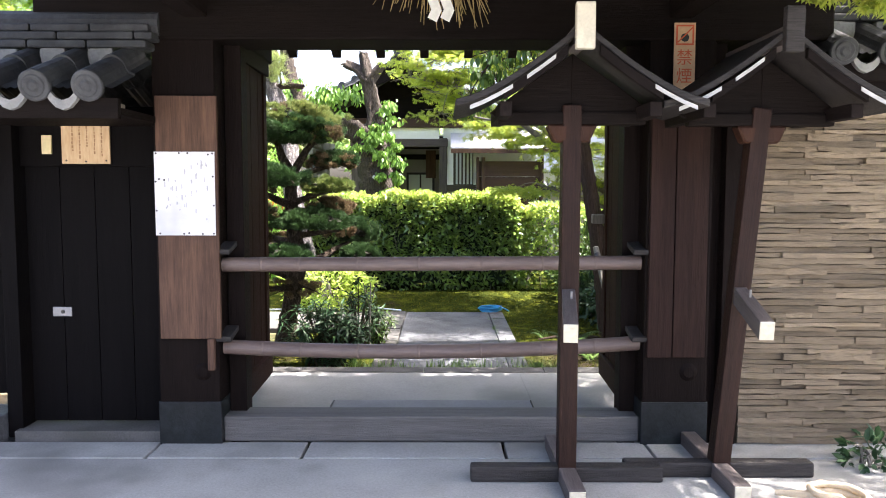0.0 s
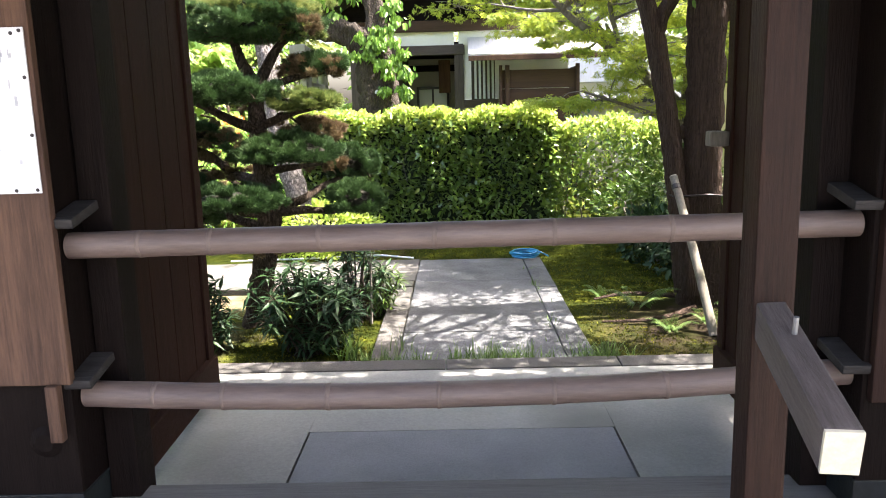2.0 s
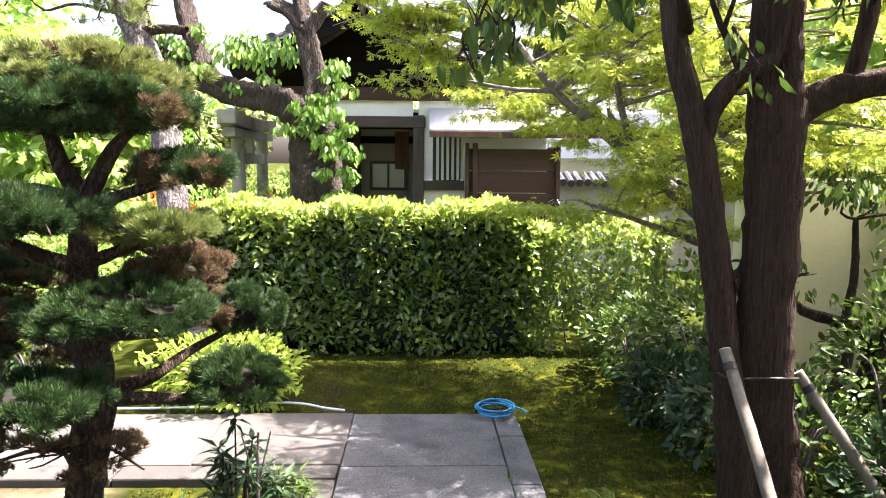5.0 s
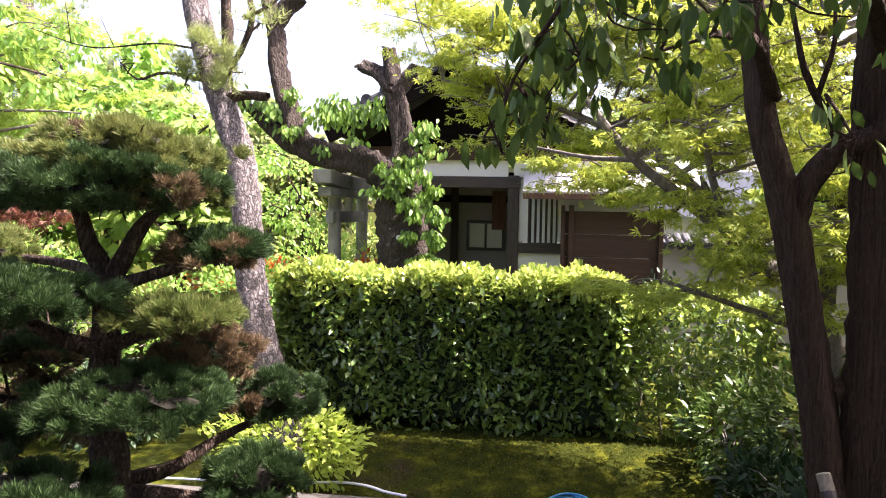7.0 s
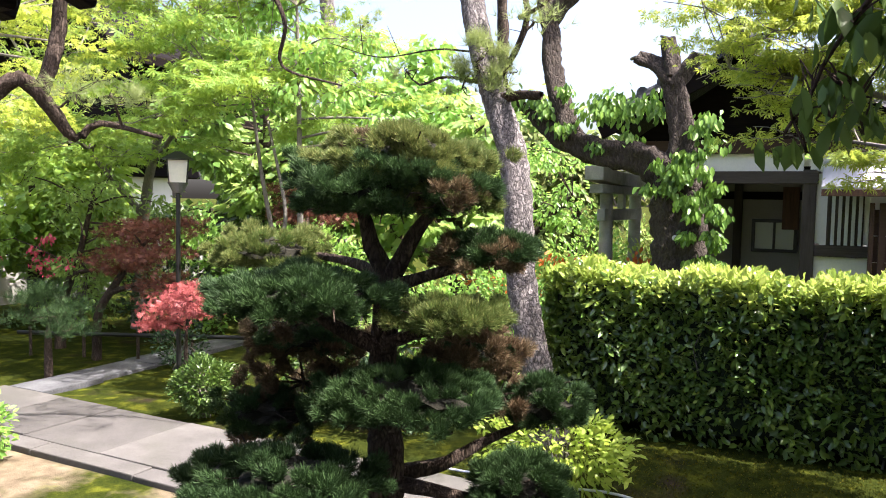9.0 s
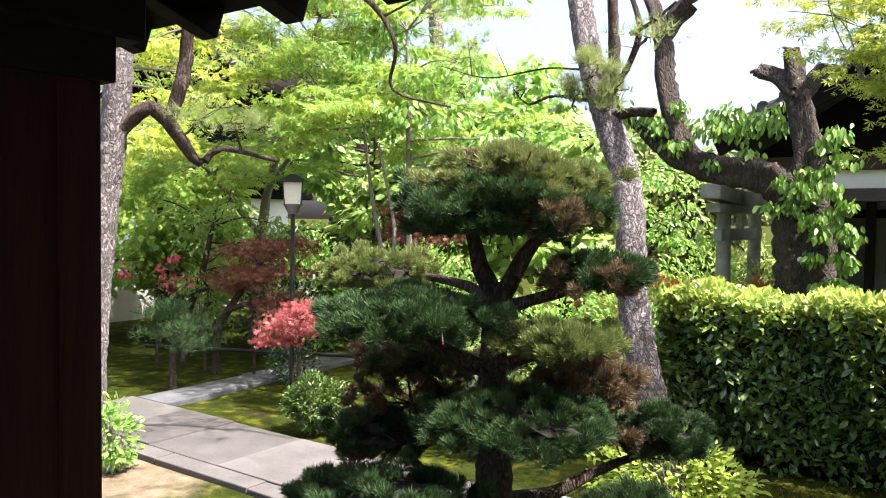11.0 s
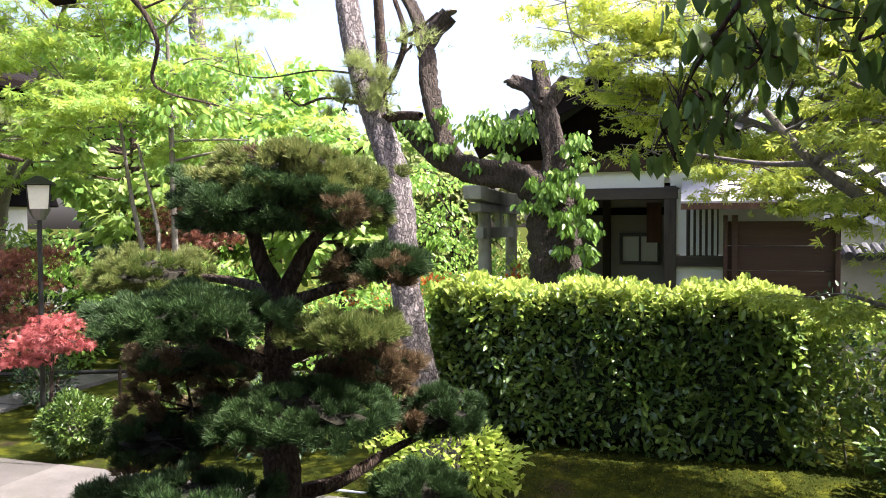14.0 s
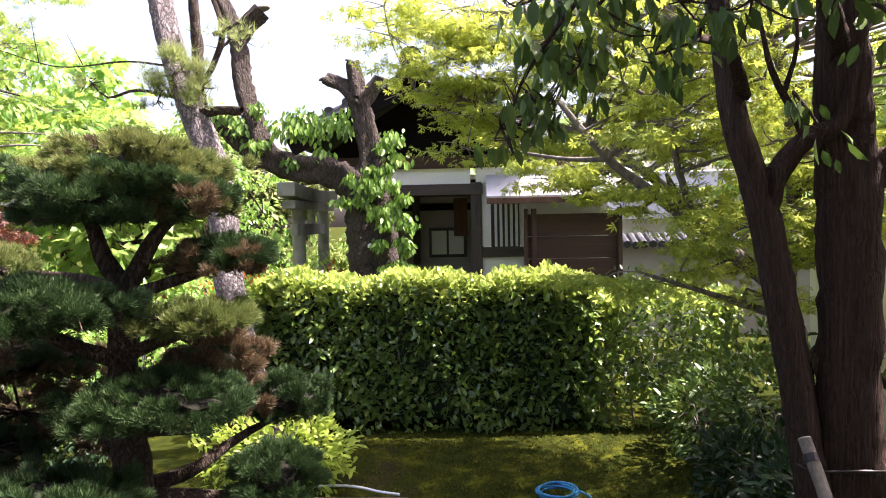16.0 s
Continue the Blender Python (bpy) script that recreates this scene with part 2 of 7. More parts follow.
M["pine_core"] = surface("pad_core_shade", (0.005, 0.006, 0.004), (0.018, 0.016, 0.009), 9, rough=1.0, strength=0.9, grain=60)
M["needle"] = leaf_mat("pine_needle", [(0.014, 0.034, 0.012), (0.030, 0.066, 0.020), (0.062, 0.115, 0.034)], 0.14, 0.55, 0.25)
# paler copy of the needle colours, sunlight on the pads painted in
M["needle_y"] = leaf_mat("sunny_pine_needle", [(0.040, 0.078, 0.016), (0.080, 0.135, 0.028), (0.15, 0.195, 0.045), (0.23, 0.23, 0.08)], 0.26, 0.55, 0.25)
M["needle_p"] = leaf_mat("long_pale_needle", [(0.07, 0.11, 0.035), (0.14, 0.18, 0.06), (0.24, 0.27, 0.10)], 0.35, 0.5)
M["needle_b"] = leaf_mat("dry_brown_needle", [(0.075, 0.048, 0.026), (0.15, 0.094, 0.052), (0.26, 0.175, 0.10), (0.07, 0.075, 0.03)], 0.15, 0.7, 0.3, (0.3, 0.2, 0.1))
M["maple"] = leaf_mat("green_maple_leaf", [(0.09, 0.17, 0.022), (0.19, 0.30, 0.036), (0.35, 0.44, 0.05), (0.48, 0.51, 0.075)], 0.50, 0.5, glow=(0.56, 0.62, 0.10))
# darker, greener copy of the maple leaf, shade put into its colours
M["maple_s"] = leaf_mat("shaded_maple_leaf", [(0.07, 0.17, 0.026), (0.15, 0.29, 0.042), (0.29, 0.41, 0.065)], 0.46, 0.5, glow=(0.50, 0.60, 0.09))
M["broad"] = leaf_mat("broad_green_leaf", [(0.035, 0.075, 0.014), (0.06, 0.115, 0.02), (0.11, 0.175, 0.028)], 0.28, 0.4)
M["ivy"] = leaf_mat("climbing_leaf", [(0.05, 0.12, 0.02), (0.10, 0.21, 0.03), (0.20, 0.34, 0.05)], 0.3, 0.4)
M["glossy"] = leaf_mat("dark_glossy_leaf", [(0.026, 0.060, 0.010), (0.050, 0.098, 0.015), (0.10, 0.16, 0.026)], 0.22, 0.45, 0.25)
M["fresh"] = leaf_mat("fresh_green_leaf", [(0.09, 0.22, 0.045), (0.17, 0.35, 0.07), (0.30, 0.48, 0.10)], 0.46, 0.42, glow=(0.42, 0.62, 0.12))
M["yellow"] = leaf_mat("yellow_green_leaf", [(0.22, 0.34, 0.035), (0.36, 0.48, 0.06), (0.50, 0.58, 0.10)], 0.5, 0.4)
M["shrub"] = leaf_mat("dark_shrub_leaf", [(0.012, 0.034, 0.014), (0.022, 0.056, 0.021), (0.046, 0.090, 0.030)], 0.18, 0.5, 0.3)
M["moss_tuft"] = leaf_mat("moss_tuft", [(0.018, 0.030, 0.005), (0.045, 0.060, 0.008), (0.10, 0.11, 0.014), (0.15, 0.125, 0.02)], 0.25, 0.9, 0.05)
M["redleaf"] = leaf_mat("red_maple_leaf", [(0.26, 0.045, 0.05), (0.40, 0.085, 0.085), (0.50, 0.16, 0.14)], 0.22, 0.5, glow=(0.5, 0.2, 0.15))
M["bronze"] = leaf_mat("bronze_maple_leaf", [(0.10, 0.028, 0.020), (0.16, 0.05, 0.03), (0.20, 0.075, 0.04)], 0.25, 0.5)
M["pink"] = leaf_mat("pink_blossom", [(0.55, 0.07, 0.12), (0.70, 0.13, 0.18)], 0.25)
M["orange"] = leaf_mat("orange_blossom", [(0.60, 0.12, 0.03), (0.72, 0.22, 0.05)], 0.25)
M["grass"] = leaf_mat("grass_blade", [(0.05, 0.10, 0.02), (0.09, 0.16, 0.03), (0.16, 0.24, 0.06)], 0.3)
M["far"] = leaf_mat("distant_leaf", [(0.08, 0.18, 0.04), (0.16, 0.28, 0.06), (0.27, 0.39, 0.09)], 0.45)


def moss_material():
    m, nt, p = shader("moss_and_soil", 1.0, 0, 0.02)
    big, mid, fine = noise_tex(nt, 0.9, detail=5), noise_tex(nt, 5, detail=8), noise_tex(nt, 55, detail=8, rough=0.75)
    # moss tone varies; the sharp bright patches also paint in sun dapples
    green = ramp(nt, mid, [(0.38, (0.007, 0.011, 0.003)), (0.54, (0.028, 0.034, 0.005)), (0.66, (0.112, 0.118, 0.012))])
    green = mix(nt, 0.45, green, ramp(nt, fine, [(0.3, (0.007, 0.011, 0.003)), (0.7, (0.052, 0.066, 0.010))]))
    soil = ramp(nt, fine, [(0.3, (0.014, 0.010, 0.007)), (0.7, (0.042, 0.031, 0.022))])
    col = mix(nt, ramp(nt, big, [(0.28, (1, 1, 1)), (0.40, (0, 0, 0))]), green, soil)
    geo = nt.nodes.new("ShaderNodeNewGeometry")
    xyz = nt.nodes.new("ShaderNodeSeparateXYZ")
    nt.links.new(geo.outputs["Position"], xyz.inputs[0])

    def less(value, edge, width):
        n = nt.nodes.new("ShaderNodeMapRange")
        n.interpolation_type = "SMOOTHSTEP"
        n.inputs[1].default_value, n.inputs[2].default_value = edge + width, edge - width
        nt.links.new(value, n.inputs[0])
        return n.outputs[0]

    def times(a, b):
        n = nt.nodes.new("ShaderNodeMath")
        n.operation = "MULTIPLY"
        nt.links.new(a, n.inputs[0])
        nt.links.new(b, n.inputs[1])
        return n.outputs[0]

    yard = times(less(xyz.outputs[0], -1.9, 0.35), less(xyz.outputs[1], 9.55, 0.12))
    dirt = ramp(nt, mid, [(0.3, (0.085, 0.065, 0.042)), (0.7, (0.19, 0.155, 0.105))])
    dirt = mix(nt, ramp(nt, big, [(0.5, (0, 0, 0)), (0.62, (1, 1, 1))]), dirt, green)
    col = mix(nt, yard, col, dirt)
    far = nt.nodes.new("ShaderNodeVectorMath")
    far.operation = "DISTANCE"
    far.inputs[1].default_value = (1.95, 8.15, -0.2)
    nt.links.new(geo.outputs["Position"], far.inputs[0])
    litter = times(less(far.outputs["Value"], 0.9, 0.4), ramp(nt, mid, [(0.35, (0.3, 0.3, 0.3)), (0.6, (1, 1, 1))]))
    col = mix(nt, litter, col, soil)
    nt.links.new(col, p.inputs["Base Color"])
    bump(nt, p, mix(nt, 0.6, mid, fine), 0.9, 0.03)
    return m


M["moss"] = moss_material()


def glass():
    m, nt, p = shader("window_glass", 0.08, 0, 0.5)
    p.inputs["Base Color"].default_value = (0.55, 0.60, 0.55, 1)
    p.inputs["Roughness"].default_value = 0.25
    return m


M["glass"] = glass()


# ---- building helpers ----
def link(name, me, material, parent=None, label="", at=None):
    if material:
        me.materials.append(material)
    ob = new(name, me)
    if at is not None:
        ob.matrix_basis = at
    if parent:
        ob.parent = parent
    if label:
        ob["label"] = label
    if name in ("twig_mass", "stem_tangle", "needle_mass", "sunlit_needle_mass", "dry_needle_mass", "branch_mass", "foliage", "crown", "blossoms", "ivy", "blade_tuft", "frond_mass"):
        ob["kind"] = "stuff"
    return ob


def part(name, bm, material, parent=None, label="", at=None, smooth=False):
    me = bpy.data.meshes.new(name)
    bm.to_mesh(me)
    bm.free()
    if smooth:
        for f in me.polygons:
            f.use_smooth = True
    return link(name, me, material, parent, label, at)


def thing(name, at, label, category, group="", kind=""):
    ob = new(name)
    ob.empty_display_size = 0.1
    ob.matrix_basis = at if isinstance(at, Matrix) else Matrix.Translation(at)
    return tagged(ob, label, category, group, kind)


def box(x0, x1, y0, y1, z0, z1, bevel=0.006, bm=None):
    bm = bm or bmesh.new()
    made = bmesh.ops.create_cube(bm, size=1.0)["verts"]
    bmesh.ops.transform(bm, verts=made, matrix=Matrix.Translation(((x0 + x1) / 2, (y0 + y1) / 2, (z0 + z1) / 2)) @ Matrix.Diagonal((x1 - x0, y1 - y0, z1 - z0, 1)))
    if bevel:
        edges = list({e for v in made for e in v.link_edges})
        bmesh.ops.bevel(bm, geom=edges, offset=bevel, segments=2, affect="EDGES", profile=0.6)
    return bm


def prism(points, y0, y1, bevel=0.004):
    """An upright outline in x and z, given depth from y0 to y1."""
    bm = bmesh.new()
    f = bm.faces.new([bm.verts.new((x, y0, z)) for x, z in points])
    moved = bmesh.ops.extrude_face_region(bm, geom=[f])["geom"]
    bmesh.ops.translate(bm, vec=(0, y1 - y0, 0), verts=[g for g in moved if isinstance(g, bmesh.types.BMVert)])
    bmesh.ops.recalc_face_normals(bm, faces=bm.faces)
    if bevel:
        bmesh.ops.bevel(bm, geom=list(bm.edges), offset=bevel, segments=1, affect="EDGES")
    return bm


def roughen(bm, amount, scale=3.0, cuts=0):
    if cuts:
        bmesh.ops.subdivide_edges(bm, edges=list(bm.edges), cuts=cuts, use_grid_fill=True)
    for v in bm.verts:
        v.co += Vector(noise.noise_vector(v.co * scale)) * amount
    return bm


def cylinder(p, q, r0, r1=None, sides=16, bm=None):
    bm = bm or bmesh.new()
    p, q = Vector(p), Vector(q)
    m = Matrix.Translation((p + q) / 2) @ (q - p).to_track_quat("Z", "Y").to_matrix().to_4x4()
    bmesh.ops.create_cone(bm, cap_ends=True, segments=sides, radius1=r0, radius2=r0 if r1 is None else r1, depth=(q - p).length, matrix=m)
    return bm


def mesh_from(name, V, F):
    """A mesh from arrays; every face has as many corners as F is wide."""
    V, F = np.asarray(V, np.float32), np.asarray(F, np.int32)
    me = bpy.data.meshes.new(name)
    n, k = F.shape
    me.vertices.add(len(V))
    me.vertices.foreach_set("co", V.ravel())
    me.loops.add(n * k)
    me.loops.foreach_set("vertex_index", F.ravel())
    me.polygons.add(n)
    me.polygons.foreach_set("loop_start", np.arange(0, n * k, k, dtype=np.int32))
    me.update(calc_edges=True)
    return me


rng = np.random.default_rng(7)


def spline(pts, step):
    """A smooth line through the points, with their radii."""
    p = np.array(pts, float)
    p = np.vstack([2 * p[0] - p[1], p, 2 * p[-1] - p[-2]])
    out = []
    for i in range(1, len(p) - 2):
        n = max(2, int(np.linalg.norm(p[i + 1, :3] - p[i, :3]) / step))
        for t in np.linspace(0, 1, n, endpoint=False):
            a, b, c, d = p[i - 1:i + 3]
            out.append(0.5 * (2 * b + (c - a) * t + (2 * a - 5 * b + 4 * c - d) * t * t + (3 * b - a - 3 * c + d) * t ** 3))
    out.append(p[-2])
    return np.array(out)


def tubes(lines, sides=8, step=0.08, wobble=0.12, seed=1):
    """Limbs: each line is a list of (x, y, z, radius). Returns points and quads."""
    r = np.random.default_rng(seed)
    V, F, base = [], [], 0
    for line in lines:
        s = spline(line, step)
        c, rad = s[:, :3], np.maximum(s[:, 3], 0.002)
        d = np.gradient(c, axis=0)
        d /= np.linalg.norm(d, axis=1)[:, None] + 1e-9
        ref = np.array([0.3, 1, 0.1]) if abs(d[0][1]) < 0.8 else np.array([1, 0.2, 0.1])
        u = np.cross(d, ref)
        u /= np.linalg.norm(u, axis=1)[:, None]
        w = np.cross(d, u)
        a = np.linspace(0, 2 * np.pi, sides, endpoint=False)
        lump = 1 + wobble * (r.random((len(c), sides)) - 0.5) + wobble * 0.9 * np.sin(a * 3 + r.random() * 6)[None, :]
        ring = c[:, None] + (np.cos(a)[None, :, None] * u[:, None] + np.sin(a)[None, :, None] * w[:, None]) * (rad[:, None] * lump)[..., None]
        V.append(ring.reshape(-1, 3))
        i = np.arange(len(c) - 1)[:, None] * sides
        j = np.arange(sides)[None, :]
        k = (j + 1) % sides
        F.append(np.stack([i + j, i + k, i + sides + k, i + sides + j], -1).reshape(-1, 4) + base)
        tip = len(c) * sides
        V.append(np.vstack([c[-1:] + d[-1:] * rad[-1] * 0.15]))
        base += tip + 1
    return np.vstack(V), np.vstack(F)


def limb_part(name, lines, material, parent, label="", sides=8, step=0.08, wobble=0.12, seed=1):
    me = mesh_from(name, *tubes(lines, sides, step, wobble, seed))
    me.polygons.foreach_set("use_smooth", np.ones(len(me.polygons), bool))
    return link(name, me, material, parent, label)


# leaf shapes: points as (along, across, up) for a blade one unit long, and triangles
OVAL = (np.array([(0, 0, 0), (.3, .21, .05), (.68, .2, .05), (1, 0, -.08), (.68, -.2, .05), (.3, -.21, .05), (.5, 0, -.03)]),
        np.array([(0, 6, 1), (1, 6, 2), (2, 6, 3), (3, 6, 4), (4, 6, 5), (5, 6, 0)]))
LANCE = (np.array([(0, 0, 0), (.35, .11, .03), (1, 0, -.22), (.35, -.11, .03), (.55, 0, -.04)]),
         np.array([(0, 4, 1), (1, 4, 2), (2, 4, 3), (3, 4, 0)]))
DIAMOND = (np.array([(0, 0, 0), (.5, .3, .05), (1, 0, -.05), (.5, -.3, .05)]), np.array([(0, 1, 2), (0, 2, 3)]))


def palm_shape(lobes=5, slim=0.11):
    V, F = [], []
    for k, a in enumerate(np.linspace(-1.45, 1.45, lobes)):
        n = 1.0 - 0.22 * abs(a) / 1.45
        ca, sa = math.cos(a), math.sin(a)
        b = len(V)
        for x, y in ((0, 0), (0.55 * n, slim), (n, 0), (0.55 * n, -slim)):
            V.append((x * ca - y * sa + 0.05, x * sa + y * ca, -0.1 * (x * x)))
        F += [(b, b + 1, b + 2), (b, b + 2, b + 3)]
    return np.array(V), np.array(F)


def tuft_shape(n, spread, seed, width=0.028):
    """A tuft of pine needles, one unit long."""
    r = np.random.default_rng(seed)
    V, F = [], []
    for k in range(n):
        a, t = k * 2.399, spread * (0.25 + 0.75 * r.random())
        d = np.array([math.cos(t), math.sin(t) * math.cos(a), math.sin(t) * math.sin(a)])
        s = np.cross(d, r.normal(size=3))
        s *= width / np.linalg.norm(s)
        b = len(V)
        V += [s + d * 0.03, d * 0.03 - s, d * (0.8 + 0.3 * r.random())]
        F.append((b, b + 1, b + 2))
    return np.array(V), np.array(F)


MAPLE = palm_shape()
TUFT = tuft_shape(10, 0.8, 3, 0.05)
LONG_TUFT = tuft_shape(16, 0.9, 4, 0.016)


def blades(name, shape, P, D, N, L, material, parent=None, label=""):
    """One mesh of many leaves: places P, directions D, upper sides N, lengths L."""
    D = D / (np.linalg.norm(D, axis=1)[:, None] + 1e-9)
    S = np.cross(N, D)
    S /= np.linalg.norm(S, axis=1)[:, None] + 1e-9
    U = np.cross(D, S)
    T, F = shape
    V = P[:, None] + L[:, None, None] * (T[None, :, :1] * D[:, None] + T[None, :, 1:2] * S[:, None] + T[None, :, 2:] * U[:, None])
    faces = (F[None] + (np.arange(len(P)) * len(T))[:, None, None]).reshape(-1, 3)
    return link(name, mesh_from(name, V.reshape(-1, 3), faces), material, parent, label)


def in_ball(n, c, r, shell=0.0, flat=None):
    """Points in an ellipsoid with an uneven outline; shell pushes them outwards, flat keeps the part above it."""
    v = rng.normal(size=(n, 3))
    v /= np.linalg.norm(v, axis=1)[:, None]
    rad = (shell + (1 - shell) * rng.random(n)) ** 0.5
    lump = 1 + 0.22 * np.sin(v[:, 0] * 5 + c[0] * 9) * np.sin(v[:, 1] * 4 + c[1] * 7) + 0.12 * np.sin(v[:, 2] * 9 + v[:, 0] * 7)
    q = v * (rad * lump)[:, None]
    if flat is not None:
        q[:, 2] = np.where(q[:, 2] < flat, flat + 0.25 * (q[:, 2] - flat), q[:, 2])
    return np.array(c) + q * np.array(r), v


def spray(clumps, size, per=1.0, layered=0.6, hang=0.0):
    """Leaf places for clumps (x, y, z, rx, ry, rz, count)."""
    P, D, N, L = [], [], [], []
    for x, y, z, rx, ry, rz, n in clumps:
        n = int(n * per)
        sub = max(3, n // 45)
        centres, _ = in_ball(sub, (x, y, z), (rx * 0.85, ry * 0.85, rz * 0.85), 0.3)
        pick = rng.integers(0, sub, n)
        s = 0.30 * min(rx, ry)
        p = centres[pick] + rng.normal(size=(n, 3)) * np.array((s, s, s * (1 - layered) * 0.6 + 0.01))
        d = p - centres[pick] + rng.normal(size=(n, 3)) * 0.12
        d[:, 2] = d[:, 2] * 0.4 - hang * (0.3 + rng.random(n))
        P.append(p)
        D.append(d)
        N.append(rng.normal(size=(n, 3)) * (1.0 - layered * 0.75) + np.array((0, 0, 1.0)))
        L.append(size * (0.65 + 0.6 * rng.random(n)))
    return np.vstack(P), np.vstack(D), np.vstack(N), np.concatenate(L)


def twig_lines(clumps, limbs, r=0.012, twigs=4, seed=5):
    """Branchlets from the nearest limb into every clump."""
    q = np.random.default_rng(seed)
    pts = np.vstack([spline(l, 0.12) for l in limbs])
    lines = []
    for x, y, z, rx, ry, rz, n in clumps:
        c = np.array((x, y, z))
        d = np.linalg.norm(pts[:, :3] - c, axis=1) + 0.35 * np.maximum(0, pts[:, 2] - z)
        a = pts[np.argmin(d)]
        mid = (a[:3] + c) / 2 + q.normal(size=3) * 0.06 + np.array((0, 0, 0.05))
        r0 = min(a[3] * 0.6, r * 2)
        lines.append([(*a[:3], r0), (*mid, r0 * 0.7), (*c, r * 0.6)])
        for _ in range(twigs):
            t = c + q.uniform(-0.8, 0.8, 3) * np.array((rx, ry, rz))
            m = (c + t) / 2 + q.normal(size=3) * 0.03
            lines.append([(*c, r * 0.6), (*m, r * 0.4), (*t, 0.003)])
    return lines


# ---- ground, paving ----
def ground_height(x, y):
    rise = min(max((y - 10.9) / 1.4, 0), 1)
    rise = rise * rise * (3 - 2 * rise) * 0.14
    if x < -2.5:
        rise *= max(0, 1 + (x + 2.5) * 0.7)
    near = 1.0 if -14 < x < 8 and 6.9 < y < 20 else 0.0
    lump = (noise.noise((x * 1.1, y * 1.1, 0)) * 0.03 + noise.noise((x * 4, y * 4, 3)) * 0.012) * near
    return -0.262 + rise + lump * (0.3 if -0.8 < x < 1.05 and y < 11 or 9.3 < y < 11 and x < 0 else 1.0)


def make_ground():
    xs = [-600, -200, -80, -40, -25, -18] + list(np.arange(-14, 7.01, 0.15)) + [9, 14, 25, 60, 200, 600]
    ys = [-600, -200, -60, -20, 0, 4, 6.0] + list(np.arange(6.6, 20.1, 0.15)) + [24, 30, 45, 80, 200, 600]
    V = [(x, y, ground_height(x, y)) for y in ys for x in xs]
    w = len(xs)
    F = [(j * w + i, j * w + i + 1, (j + 1) * w + i + 1, (j + 1) * w + i) for j in range(len(ys) - 1) for i in range(w - 1)]
    me = mesh_from("ground", V, F)
    me.polygons.foreach_set("use_smooth", np.ones(len(me.polygons), bool))
    return tagged(link("ground", me, M["moss"]), "mossy garden soil with patches of bare dirt", "ground", kind="structure")


make_ground()
pavement = tagged(part("pavement", box(-9, 9, -5.5, 4.44, -0.26, -0.03, 0.0), M["concrete"]), "grey worn concrete paving before the gate", "pavement", kind="structure")
platform = tagged(part("floor", box(-1.62, 1.75, 4.955, 6.775, -0.30, -0.13, 0.0), M["soil"]), "smooth grey concrete floor inside the gate", "floor", kind="structure")
for x0, x1, y0, y1 in ((-1.62, -0.757, 4.956, 6.78), (0.757, 1.75, 4.956, 6.78), (-0.7565, 0.7565, 5.90, 6.78)):
    part("concrete_slab", box(x0, x1, y0, y1, -0.129, -0.094, 0.0015), M["slab"], platform)
for x0, x1 in ((-4.6, -3.3), (-3.29, -1.64), (-1.63, -0.74), (-0.73, 0.44), (0.45, 1.3), (1.31, 2.6), (2.61, 4.5)):
    part("paving_stone", roughen(box(x0 + 0.004, x1 - 0.004, 4.448, 4.72, -0.26, -0.024, 0.008), 0.003), M["concrete"], pavement)
for x0, x1, y0, y1 in ((-0.745, 0.745, 4.97, 5.885),):
    part("centre_stone", box(x0, x1, y0, y1, -0.129, -0.088, 0.006), M["granite_c"], platform, "blue-grey granite slab")
for x0, x1 in ((-1.62, -1.18), (-1.175, -0.09), (-0.083, 0.98), (0.987, 1.75)):
    part("edge_stone", roughen(box(x0, x1, 6.79, 6.97, -0.3, -0.088, 0.008), 0.004), M["granite_l"], platform)
garden_path = thing("garden_path", (0, 8.9, -0.21), "grey granite slab path edged with long border stones", "path", kind="structure")


def path_stone(x0, x1, y0, y1, m, name="slab", z=-0.208):
    bm = box(x0 + 0.004, x1 - 0.004, y0 + 0.006, y1 - 0.006, z - 0.16, z + random.uniform(-0.008, 0.008), 0.012)
    bmesh.ops.translate(bm, verts=bm.verts, vec=(0, -8.9, 0.21))
    return part(name, roughen(bm, 0.004, 2.5), m, garden_path)


for y0, y1 in ((6.98, 7.95), (7.95, 8.98), (8.98, 9.72), (9.72, 10.83)):
    path_stone(-0.425, 0.728, y0, y1, M["granite"])
for y0, y1 in ((6.98, 8.3), (8.3, 9.5)):
    path_stone(-0.62, -0.425, y0, y1, M["granite_l"], "border_stone")
for y0, y1 in ((6.98, 8.1), (8.1, 9.4), (9.4, 10.28), (10.28, 10.85)):
    path_stone(0.728, 0.93, y0, y1, M["granite"], "border_stone")
xs = [-0.42, -1.45, -2.5, -3.4, -4.45, -5.3, -6.35, -7.2, -8.3]
for a, b in zip(xs[1:], xs[:-1]):
    path_stone(a, b, 9.74, 10.83, M["granite_l"])
for a, b in zip((-1.9, -3.1, -4.6, -5.9, -7.2, -8.5), (-0.43, -1.9, -3.1, -4.6, -5.9, -7.2)):
    path_stone(a, b, 9.5, 9.73, M["granite_l"], "border_stone")
for y0, y1 in ((10.85, 11.7), (11.7, 12.6), (12.6, 13.6), (13.6, 14.8)):
    path_stone(-8.25 - (y0 - 10.8) * 0.06, -7.65 - (y0 - 10.8) * 0.06, y0, y1, M["granite"])
street_wall = tagged(part("wall_street", box(-9, 9, -5.9, -5.5, -0.26, 2.0), M["plaster"]), "plain plaster wall across the street", "wall", kind="structure")


# ---- the gate ----
gate = thing("temple_gate", (0, 4.85, 0), "old dark wooden temple gate standing open", "gate")


